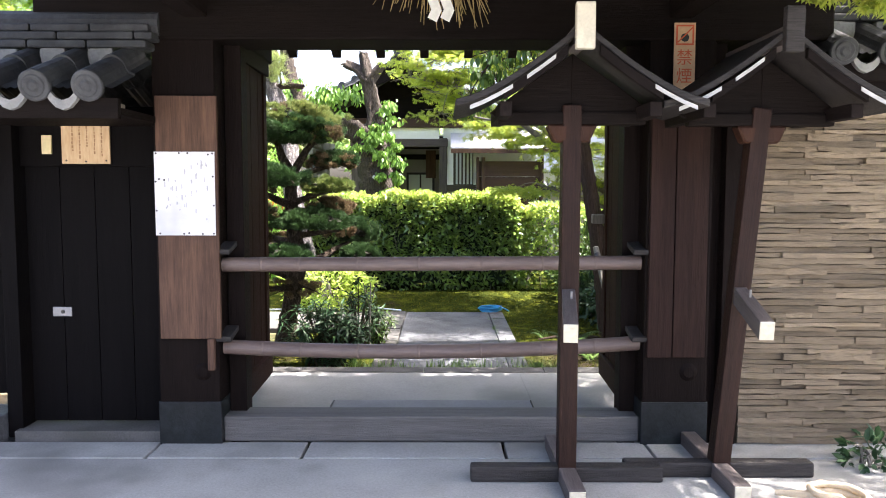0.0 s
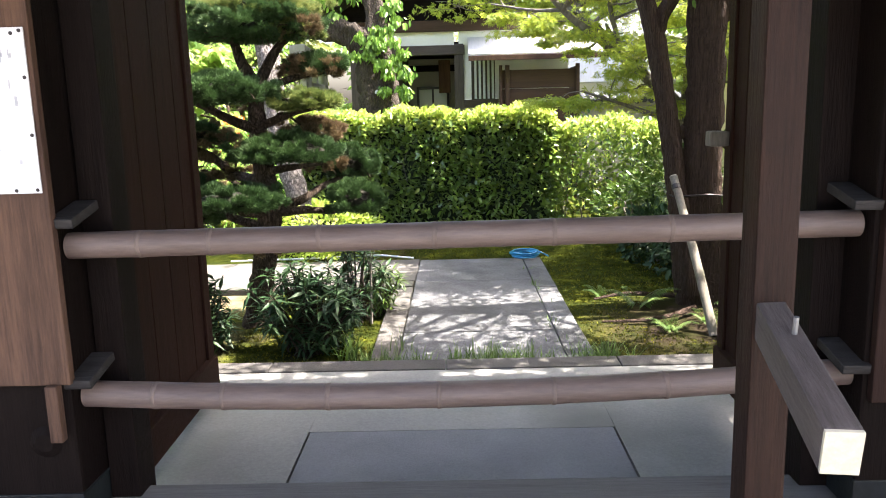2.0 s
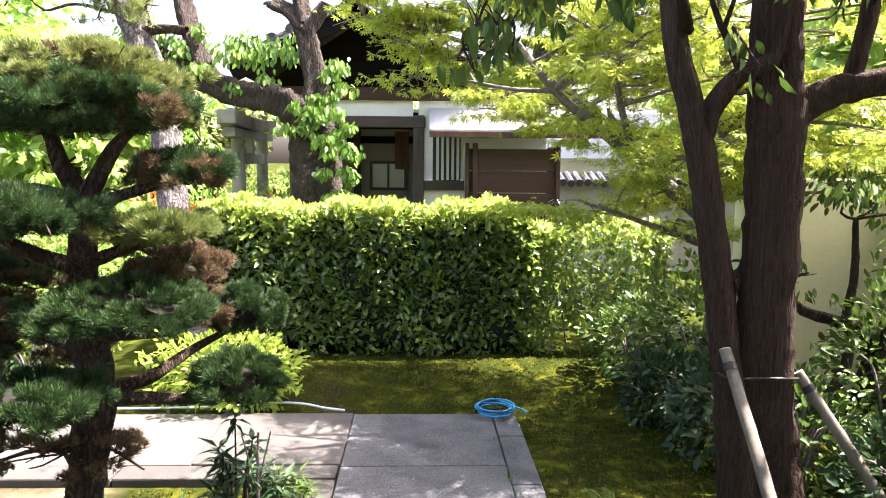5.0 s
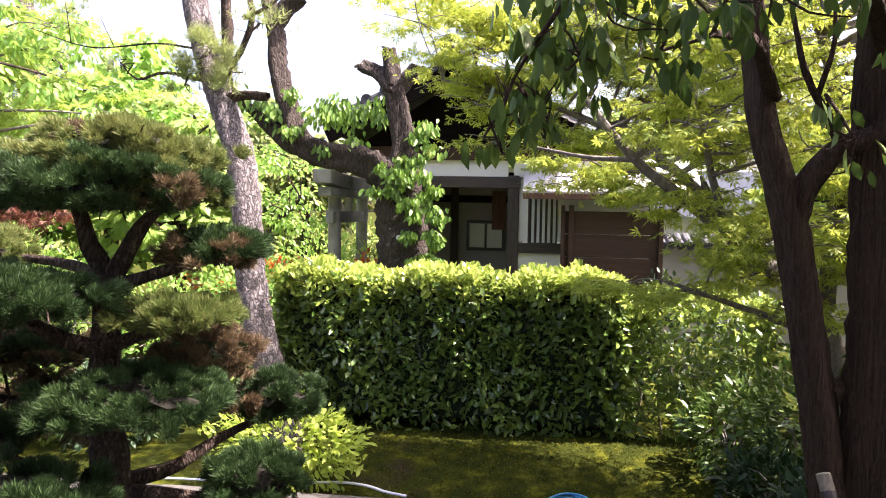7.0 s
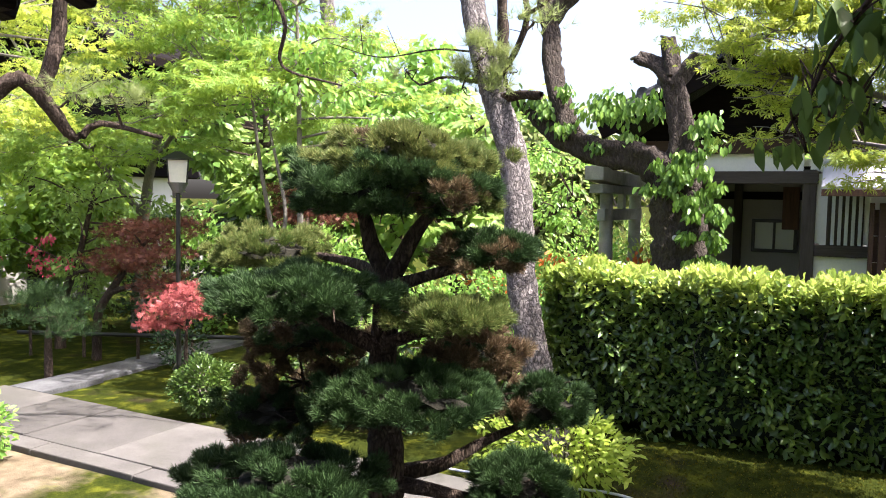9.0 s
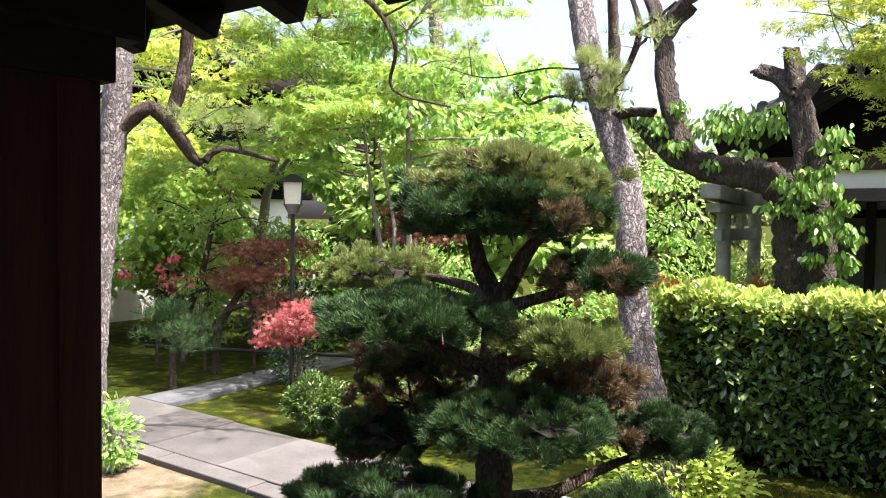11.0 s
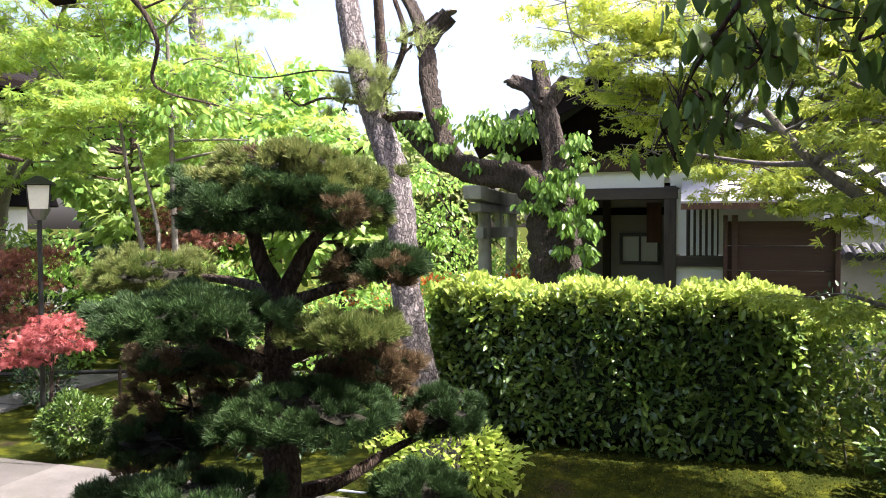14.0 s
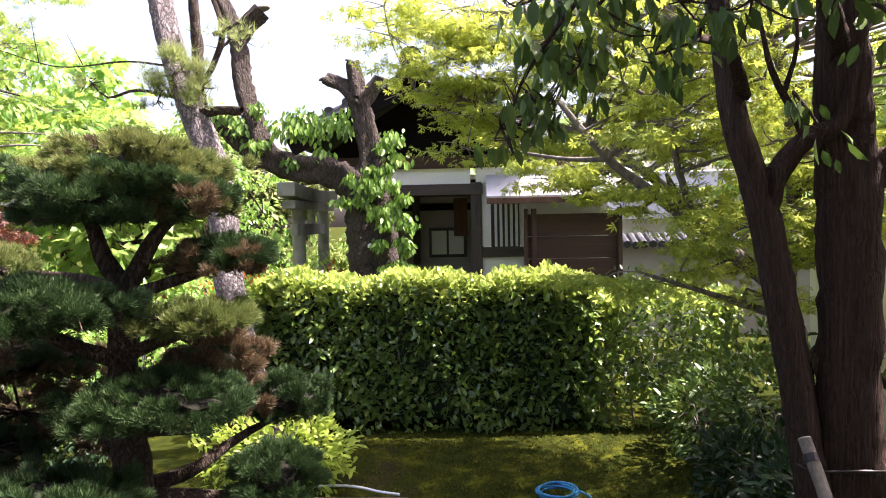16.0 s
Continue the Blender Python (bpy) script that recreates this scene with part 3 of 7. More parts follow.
def g(name, bm, m, label="", parent=gate, smooth=False):
    bmesh.ops.translate(bm, verts=bm.verts, vec=(0, -4.85, 0))
    return part(name, bm, m, parent, label, smooth=smooth)


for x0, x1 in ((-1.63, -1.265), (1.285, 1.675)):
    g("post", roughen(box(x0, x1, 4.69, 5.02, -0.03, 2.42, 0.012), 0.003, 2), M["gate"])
    g("base_plate", roughen(box(x0 - 0.006, x1 + 0.006, 4.684, 5.026, -0.03, 0.235, 0.004), 0.002, 5), M["plate"], "dark bronze sheet cladding")
    g("round_boss", cylinder(((x0 + x1) / 2 + 0.08, 4.69, 0.42), ((x0 + x1) / 2 + 0.08, 4.675, 0.42), 0.055, 0.03, 20), M["gate"])
board_left = g("cover_board", roughen(box(-1.605, -1.245, 4.655, 4.688, 0.625, 2.06, 0.005), 0.003, 3), M["board"], "weathered brown cover board")
g("cover_board", roughen(box(1.30, 1.445, 4.655, 4.688, 0.515, 1.99, 0.005), 0.002, 3), M["board_d"], "dark brown cover board")
g("cover_board", roughen(box(1.452, 1.645, 4.66, 4.688, 0.515, 1.99, 0.005), 0.002, 3), M["board_d"], "dark brown cover board")
for x in (-1.2, 1.24):
    g("jamb", box(x - 0.055, x + 0.05, 4.86, 5.0, -0.09, 2.40, 0.006), M["gate"])
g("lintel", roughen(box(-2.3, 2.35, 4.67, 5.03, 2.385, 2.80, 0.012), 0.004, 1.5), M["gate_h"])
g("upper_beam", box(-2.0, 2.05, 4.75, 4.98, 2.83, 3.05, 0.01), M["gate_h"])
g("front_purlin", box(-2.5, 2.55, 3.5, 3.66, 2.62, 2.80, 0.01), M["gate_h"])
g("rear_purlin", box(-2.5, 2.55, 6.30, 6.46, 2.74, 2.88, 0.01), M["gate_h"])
for x in (-1.36, 1.46):
    g("bracket_arm", roughen(prism([(x - 0.07, 2.51), (x + 0.07, 2.51), (x + 0.07, 2.67), (x - 0.07, 2.67)], 3.3, 6.38, 0.01), 0.003), M["gate_y"], "dark arm with greyed end")
    g("leaf_header", box(x - 0.10 if x < 0 else x - 0.06, x + 0.06 if x < 0 else x + 0.10, 5.03, 6.30, 2.40, 2.62, 0.006), M["gate_y"])
    g("arm_strut", box(x - 0.05, x + 0.05, 5.0, 5.25, 2.2, 2.43, 0.01), M["gate"])
    g("rear_post", box(x * 1.10 - 0.07, x * 1.10 + 0.07, 6.18, 6.33, -0.12, 2.42, 0.01), M["gate"])
x = -2.31
while x < 2.6:
    for y0, y1, s in ((3.0, 4.86, -1), (4.86, 6.80, 1)):
        drop = 0.605 if s > 0 else 0.62
        bm = box(x - 0.036, x + 0.036, -0.02, math.hypot(1.93, drop), -0.055, 0.045, 0.006)
        ang = math.atan2(drop, 1.95)
        turn = Matrix.Translation((x, 4.86, 3.28)) @ Matrix.Rotation(-ang if s > 0 else ang, 4, "X") @ Matrix.Diagonal((1, s, 1, 1)) @ Matrix.Translation((-x, 0, 0))
        bmesh.ops.transform(bm, matrix=turn, verts=bm.verts)
        bmesh.ops.recalc_face_normals(bm, faces=bm.faces)
        g("rafter", bm, M["gate_y"])
    x += 0.372
for s in (-1, 1):
    bm = box(-2.6, 2.65, 0, 2.04 if s > 0 else 2.08, 0.05, 0.085, 0.004)
    bmesh.ops.transform(bm, verts=bm.verts, matrix=Matrix.Translation((0, 4.86, 3.29)) @ Matrix.Rotation(-s * math.atan2(0.62, 1.93), 4, "X") @ Matrix.Diagonal((1, s, 1, 1)))
    bmesh.ops.recalc_face_normals(bm, faces=bm.faces)
    g("roof_board", bm, M["gate_h"])


def tile_slope(x0, x1, length, pitch=0.27, r=0.075):
    """Rows of round cover tiles over troughs, running down the local y axis from 0."""
    bm = bmesh.new()
    n = int(round((x1 - x0) / pitch))
    prof = []
    for i in range(n):
        c = x0 + (i + 0.5) * pitch
        prof += [(c - pitch / 2, 0.0), (c - pitch * 0.42, -0.012), (c - r - 0.012, 0.0)]
        prof += [(c - r * math.cos(a), 0.02 + r * math.sin(a)) for a in np.linspace(0, math.pi, 9)]
        prof += [(c + r + 0.012, 0.0), (c + pitch * 0.42, -0.012)]
    rows = max(1, int(length / 0.24))
    last = None
    for k in range(rows):
        for t, lift in ((k / rows, 0.0), ((k + 1) / rows - 0.002, 0.012)):
            ring = [bm.verts.new((px, t * length, pz + lift)) for px, pz in prof]
            if last:
                for a in range(len(ring) - 1):
                    bm.faces.new((last[a], last[a + 1], ring[a + 1], ring[a]))
            last = ring
    return bm


for s in (-1, 1):
    bm = tile_slope(-2.6, 2.64, 2.10 if s > 0 else 2.12)
    bmesh.ops.transform(bm, verts=bm.verts, matrix=Matrix.Translation((0, 4.86, 3.40)) @ Matrix.Rotation(-s * math.atan2(0.62, 1.93), 4, "X") @ Matrix.Diagonal((1, s, 1, 1)))
    g("roof_tiles", bm, M["tile"])
g("roof_ridge", box(-2.62, 2.66, 4.74, 4.98, 3.38, 3.62, 0.04), M["tile"])

# open leaves, hinged on the posts and swung inwards
for s, xh, xf in ((-1, -1.325, -1.352), (1, 1.36, 1.40)):
    leaf = new("door_leaf")
    leaf.parent = gate
    leaf.matrix_basis = Matrix.Translation((xh, 5.03 - 4.85, 0)) @ Matrix.Rotation(math.atan2(-(xf - xh), 1.27), 4, "Z")
    for k in range(5):
        part("plank", roughen(box(-0.02, 0.02, k * 0.246 + 0.003, k * 0.246 + 0.243, 0.05, 2.43, 0.004), 0.002, 3), M["leaf_wood"], leaf)
    part("stile", box(-0.035, 0.035, 1.14, 1.24, 0.02, 2.44, 0.008), M["leaf_wood"], leaf)
    part("stile", box(-0.035, 0.035, 0.0, 0.1, 0.02, 2.37, 0.008), M["leaf_wood"], leaf)
    part("bottom_rail", roughen(box(-s * 0.02 - 0.035, -s * 0.02 + 0.035, 0.0, 1.232, 0.03, 0.20, 0.01), 0.003), M["leaf_wood"], leaf, "worn bottom rail")
    if s > 0:
        part("latch_block", roughen(box(-0.13, -0.036, 1.14, 1.24, 1.245, 1.32, 0.012), 0.006), M["prop"], leaf, "greyed wooden latch block")

tagged(part("threshold_beam", roughen(box(-1.262, 1.282, 4.735, 4.95, -0.03, 0.128, 0.012), 0.004, 2), M["sill"]), "worn grey wooden threshold beam across the gate", "threshold")


def bamboo_rail(z0, z1, sag, r, label):
    rail = thing("bamboo_rail", (0, 4.77, (z0 + z1) / 2), label, "rail", "bamboo rails across the gate")
    nodes = [-1.245, -1.02, -0.79, -0.44, -0.07, 0.31, 0.68, 1.0, 1.265]
    zc = (z0 + z1) / 2
    def height(x):
        return z0 + (z1 - z0) * (x + 1.25) / 2.52 - sag * (1 - ((x - 0.0) / 1.25) ** 2) - zc
    line = []
    for x in np.linspace(-1.25, 1.27, 60):
        d = min(abs(x - n) for n in nodes[1:-1])
        line.append((x, 0, height(x), r * (0.985 if d > 0.03 else 1.0)))
    limb_part("culm", [line], M["bamboo"], rail, sides=18, step=0.04, wobble=0.015)
    for n in nodes[1:-1]:
        bm = cylinder((n - 0.009, 0, height(n - 0.009)), (n + 0.009, 0, height(n + 0.009)), r * 1.035, None, 18)
        bmesh.ops.bevel(bm, geom=list(bm.edges), offset=0.003, segments=1, affect="EDGES")
        part("node_ring", bm, M["node"], rail, smooth=True)
    for e in (-1.25, 1.27):
        part("end_cap", cylinder((e - 0.006, 0, height(e)), (e + 0.006, 0, height(e)), r * 0.98, None, 18), M["node"], rail, "pale sawn end")
    return rail


bamboo_rail(1.06, 1.075, 0.0, 0.044, "smooth grey-brown bamboo rail with pale joints")
bamboo_rail(0.555, 0.58, 0.04, 0.045, "slightly sagging grey bamboo rail with pale joints")
for x, s in ((-1.235, 1), (1.258, -1)):
    for z in (1.165, 0.64):
        bm = box(-0.045, 0.045, -0.10, 0.09, -0.016, 0.016, 0.005)
        tagged(part("rail_bracket", bm, M["stand_h"], at=pose(x, 4.77, z, 12, 0, 0)), "small grey wooden block above the rail end", "bracket", "rail brackets")
for x in (-1.30,):
    tagged(part("peg", box(x - 0.02, x + 0.02, 4.63, 4.665, 0.44, 0.63, 0.004), M["board"]), "small pale wooden peg on the gate post", "peg")


# ---- signs on the gate ----
def nails(parent, places, y, r=0.006):
    for x, z in places:
        part("nail", cylinder((x, y, z), (x, y - 0.004, z), r, r * 0.7, 8), M["nail"], parent)


sheet = thing("notice_sheet", (-1.437, 4.652, 1.49), "white weathered metal notice with faded illegible print", "sign")
part("sheet", roughen(box(-0.177, 0.177, -0.003, 0.003, -0.245, 0.245, 0.002), 0.0015, 6), M["sign"], sheet)
nails(sheet, [(-.165, .235), (-.03, .236), (.02, .236), (.14, .228), (.165, .235), (.166, .1), (.168, -.07), (.165, -.235), (.1, -.236), (.02, -.232), (-.01, -.236), (-.15, -.234), (-.168, -.1), (-.17, .07), (-.15, .085), (-.12, .08)], -0.003)
for k in range(40):
    x, z = 0.13 - 0.03 * (k % 9) + rng.normal() * 0.006, rng.uniform(-0.15, 0.2)
    w, h = rng.uniform(0.003, 0.010), rng.uniform(0.008, 0.030)
    part("faded_mark", box(x - w / 2, x + w / 2, -0.0042, -0.0036, z - h / 2, z + h / 2, 0), M["smudge"], sheet)

wood_notice = thing("wooden_notice", (-2.115, 4.885, 1.835), "yellowed wooden notice board with faded brush writing", "sign")
part("board", box(-0.148, 0.148, -0.008, 0.008, -0.165, 0.165, 0.003), M["notice"], wood_notice)
nails(wood_notice, [(-.12, .14), (.12, .14), (-.12, -.145), (.0, -.15), (.125, -.145)], -0.008)
for c in range(5):
    z = 0.13
    while z > -0.12 + 0.03 * (c % 3):
        h = rng.uniform(0.008, 0.022)
        x = 0.1 - c * 0.045
        part("writing", box(x - rng.uniform(0.002, 0.006), x + rng.uniform(0.002, 0.006), -0.0092, -0.0086, z - h, z, 0), M["ink"], wood_notice)
        z -= h + 0.006
tagged(part("name_plate", box(-2.39, -2.33, 4.885, 4.90, 1.73, 1.845, 0.003), M["ivory"]), "small ivory name plate beside the side door", "plate")
tagged(part("white_block", roughen(box(-1.90, -1.79, 4.60, 4.70, 1.955, 2.01, 0.006), 0.002), M["cream"]), "small white-painted wooden block under the eave", "block")


def lettering(body, size, at, material, parent, label):
    cu = bpy.data.curves.new("lettering", "FONT")
    cu.body, cu.size, cu.extrude, cu.align_x = body, size, 0.0006, "CENTER"
    tmp = new("lettering", cu)
    me = bpy.data.meshes.new_from_object(tmp.evaluated_get(bpy.context.evaluated_depsgraph_get()))
    bpy.data.objects.remove(tmp)
    return link("lettering", me, material, parent, label, at)


smoke = thing("no_smoking_sign", (1.475, 4.652, 2.29), "narrow faded no-smoking sign with red print", "sign")
part("strip", box(-0.062, 0.062, -0.004, 0.004, -0.19, 0.19, 0.002), M["tan"], smoke)
for x0, x1, z0, z1 in ((-.052, .052, .168, .178), (-.052, .052, .062, .072), (-.052, -.042, .072, .168), (.042, .052, .072, .168)):
    part("red_border", box(x0, x1, -0.0056, -0.0044, z0, z1, 0), M["red"], smoke)
part("pictogram", cylinder((0, -0.0044, 0.105), (0, -0.0056, 0.105), 0.024, None, 16), M["black"], smoke)
bm = box(-0.004, 0.004, -0.0062, -0.0058, -0.06, 0.06, 0)
part("red_slash", bm, M["red"], smoke, at=pose(0, 0, 0.12, 0, 45, 0))
for k, ch in enumerate("禁煙"):
    lettering(ch, 0.095, pose(0, -0.0046, -0.042 - k * 0.105, 90, 0, 0), M["red"], smoke, "red written character")

# sacred straw with paper under the lintel
straw = thing("straw_ornament", (0.02, 4.55, 2.72), "dry rice-straw rope ornament with white paper strips", "ornament")
lines = [[(-0.25 + 0.5 * k / 11, 0, 0.04 + 0.02 * math.sin(k), 0.03) for k in range(12)]]
limb_part("rope", lines, M["straw"], straw, sides=10, step=0.03, wobble=0.3)
for k in range(70):
    x = rng.uniform(-0.24, 0.24)
    lean, l = x * 0.45 + rng.normal() * 0.05, rng.uniform(0.14, 0.30) * (1 if x > -0.05 else 0.75)
    bm = cylinder((x, rng.uniform(-.02, .02), 0.03), (x + lean, rng.uniform(-.04, .04), -l), 0.0035, 0.002, 5)
    part("straw", bm, M["straw"], straw)
for x in (0.005, 0.075):
    z = -0.02
    for k in range(4):
        bm = box(-0.028, 0.028, -0.001, 0.001, -0.075, 0, 0)
        part("paper_fold", bm, M["paper"], straw, at=pose(x + (0.02 if k % 2 else -0.012), -0.045 - 0.004 * k, z, 0, 24 if k % 2 else -22, 14))
        z -= 0.058


# ---- wing walls with little tiled roofs ----
def wing_roof(x0, x1, ye, yr, ze, zr, label):
    roof = thing("wall_roof", ((x0 + x1) / 2, yr, ze), label, "roof", "tiled wall roofs")
    cx = (x0 + x1) / 2
    length, ang = math.hypot(yr - ye, zr - ze), math.atan2(zr - ze, yr - ye)
    for s in (-1, 1):
        bm = tile_slope(x0 - cx, x1 - cx, length, (x1 - x0) / round((x1 - x0) / 0.27), 0.072)
        bmesh.ops.transform(bm, verts=bm.verts, matrix=Matrix.Translation((0, 0, zr - ze)) @ Matrix.Rotation(-s * ang, 4, "X") @ Matrix.Diagonal((1, s, 1, 1)))
        part("tile_rows", bm, M["tile"], roof, smooth=False)
        n = round((x1 - x0) / 0.27)
        for i in range(n):
            x = x0 - cx + (i + 0.5) * (x1 - x0) / n
            y, z = s * (yr - ye), 0.02
            bm = cylinder((x, y, z), (x, y + s * 0.035, z - 0.01), 0.082, None, 24)
            bmesh.ops.bevel(bm, geom=list(bm.edges), offset=0.006, segments=1, affect="EDGES")
            cap = part("end_tile", bm, M["tile"], roof, "round end tile with a crest")
            if s < 0:
                part("rim", cylinder((x, y - 0.035, z - 0.01), (x, y - 0.041, z - 0.012), 0.06, 0.052, 24), M["tile"], cap)
                part("crest", cylinder((x, y - 0.041, z - 0.012), (x, y - 0.047, z - 0.014), 0.034, 0.02, 10), M["tile"], cap)
            xm = x + 0.5 * (x1 - x0) / n
            pts = [(xm + 0.075 * math.cos(a), z - 0.0 + 0.03 * math.cos(a * 2) - 0.05) for a in np.linspace(math.pi, 0, 7)]
            pts += [(p, q - 0.05) for p, q in reversed(pts)]
            if i < n - 1:
                part("trough_lip", prism(pts, y - 0.012, y + 0.02, 0), M["tile_l"], roof)
            if s < 0 and i < n - 1:
                half = 0.5 * (x1 - x0) / n - 0.06
                part("mortar", roughen(box(xm - half, xm + half, -0.16, -0.10, zr - ze - 0.10, zr - ze + 0.045, 0.02), 0.006, 9), M["tile_l"], roof, "pale mortar fill")
    for k, (w, h) in enumerate(((0.34, 0.045), (0.30, 0.045), (0.25, 0.045))):
        z, x = zr - ze + 0.045 + k * 0.05, x0 - cx - 0.02
        while x < x1 - cx:
            e = min(x + 0.34 + (0.1 if k == 1 else 0), x1 - cx + 0.03)
            part("ridge_tile", roughen(box(x, e - 0.006, -w / 2, w / 2, z, z + h, 0.012), 0.004, 6), M["tile"], roof)
            x = e
    part("ridge_cap", roughen(cylinder((x0 - cx - 0.03, 0, zr - ze + 0.20), (x1 - cx + 0.03, 0, zr - ze + 0.20), 0.085, None, 14), 0.006, 5), M["tile"], roof)
    part("eave_board", box(x0 - cx, x1 - cx, ye - yr + 0.02, ye - yr + 0.06, -0.15, -0.045, 0.006), M["gate_h"], roof)
    part("soffit", box(x0 - cx, x1 - cx, ye - yr + 0.06, yr - ye - 0.06, -0.13, -0.09, 0.004), M["gate_h"], roof)
    return roof


wing_roof(-4.3, -1.60, 4.12, 4.72, 2.03, 2.27, "small grey tiled roof over the side door wall")
wing_roof(1.95, 4.2, 4.62, 5.05, 2.30, 2.50, "small grey tiled roof over the side fence")
wing = thing("side_wall", (-2.9, 4.95, 0), "dark timber side wall with a low plank door", "wall", kind="structure")


def w(name, x0, x1, y0, y1, z0, z1, m, label="", bevel=0.006):
    return part(name, box(x0 + 2.9, x1 + 2.9, y0 - 4.95, y1 - 4.95, z0, z1, bevel), m, wing, label)


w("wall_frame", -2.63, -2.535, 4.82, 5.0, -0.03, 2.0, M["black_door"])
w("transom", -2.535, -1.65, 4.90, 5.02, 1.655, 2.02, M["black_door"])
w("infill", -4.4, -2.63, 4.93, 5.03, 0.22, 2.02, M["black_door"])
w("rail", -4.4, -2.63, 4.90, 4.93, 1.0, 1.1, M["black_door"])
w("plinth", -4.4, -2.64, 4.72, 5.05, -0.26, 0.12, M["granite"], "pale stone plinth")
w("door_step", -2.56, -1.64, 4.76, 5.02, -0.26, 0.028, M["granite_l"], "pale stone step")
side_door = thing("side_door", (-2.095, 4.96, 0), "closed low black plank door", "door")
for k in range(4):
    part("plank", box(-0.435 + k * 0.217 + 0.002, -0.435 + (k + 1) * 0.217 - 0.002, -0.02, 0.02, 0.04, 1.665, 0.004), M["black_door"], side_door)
lock = part("latch", box(-0.285, -0.165, -0.034, -0.02, 0.715, 0.775, 0.004), M["grey_metal"], side_door, "grey metal latch plate")
part("keyhole", cylinder((-0.22, -0.034, 0.745), (-0.22, -0.038, 0.745), 0.012, None, 12), M["black"], lock)

# right side: dark filler boards, then the split bamboo fence
fence = thing("bamboo_fence", (2.9, 4.72, 0), "tan fence of layered split bamboo under a cane rail", "fence")
part("backing", box(-1.04, 1.6, 0.0, 0.06, -0.05, 1.98, 0.004), M["strip_d"], fence)
for z, r in ((1.955, 0.022), (1.985, 0.018), (2.01, 0.016)):
    limb_part("cane", [[(-1.06, -0.04, z, r), (0.2, -0.045, z + 0.004, r), (1.6, -0.04, z, r)]], M["bamboo"] if z > 2 else M["strip"], fence, sides=8)
part("filler_board", box(-1.24, -1.125, 0.06, 0.13, -0.05, 2.42, 0.006), M["gate"], fence)
part("frame_post", box(-1.15, -1.045, -0.03, 0.08, -0.05, 2.3, 0.008), M["gate"], fence)
part("top_beam", box(-1.15, 1.6, -0.02, 0.12, 2.04, 2.26, 0.01), M["gate_h"], fence)
strip_meshes = []
for k in range(8):
    bm = box(-0.5, 0.5, -0.5, 0.5, -0.5, 0.5, 0)
    bmesh.ops.subdivide_edges(bm, edges=[e for e in bm.edges if abs(e.verts[0].co.x - e.verts[1].co.x) > 0.5], cuts=7)
    for v in bm.verts:
        v.co.z *= 1 + 0.36 * noise.noise((v.co.x * 2.2 + k * 7, k, 0))
        v.co.z += 0.26 * noise.noise((v.co.x * 3.2, k * 5, 3))
        v.co.y += 0.25 * noise.noise((v.co.x * 3, k * 3, v.co.z)) - (0.2 if abs(v.co.z) < 0.3 else 0)
    me = bpy.data.meshes.new("bamboo_strip")
    bm.to_mesh(me)
    bm.free()
    me.materials.append(M["strip"])
    strip_meshes.append(me)
row, z = 0, -0.02
while z < 1.93:
    h = random.uniform(0.024, 0.044)
    x = -1.03 - random.uniform(0, 0.2)
    while x < 0.55:
        l = random.uniform(0.22, 0.60)
        ob = new("bamboo_strip", random.choice(strip_meshes))
        ob.matrix_basis = Matrix.LocRotScale((max(x, -1.03) + l / 2, -0.006 - random.uniform(0, 0.030), z + h / 2), Euler((0, radians(random.uniform(-0.7, 0.7)), 0)), (l * 1.01, random.uniform(0.025, 0.055), h * random.uniform(0.80, 1.04)))
        ob.parent = fence
        x += l
    z += h
    row += 1


# ---- roofed stands before the gate ----
def roof_curve(half, rise, n=9):
    return [(half * t, rise * (1 - t) ** 1.4) for t in np.linspace(0, 1, n)]


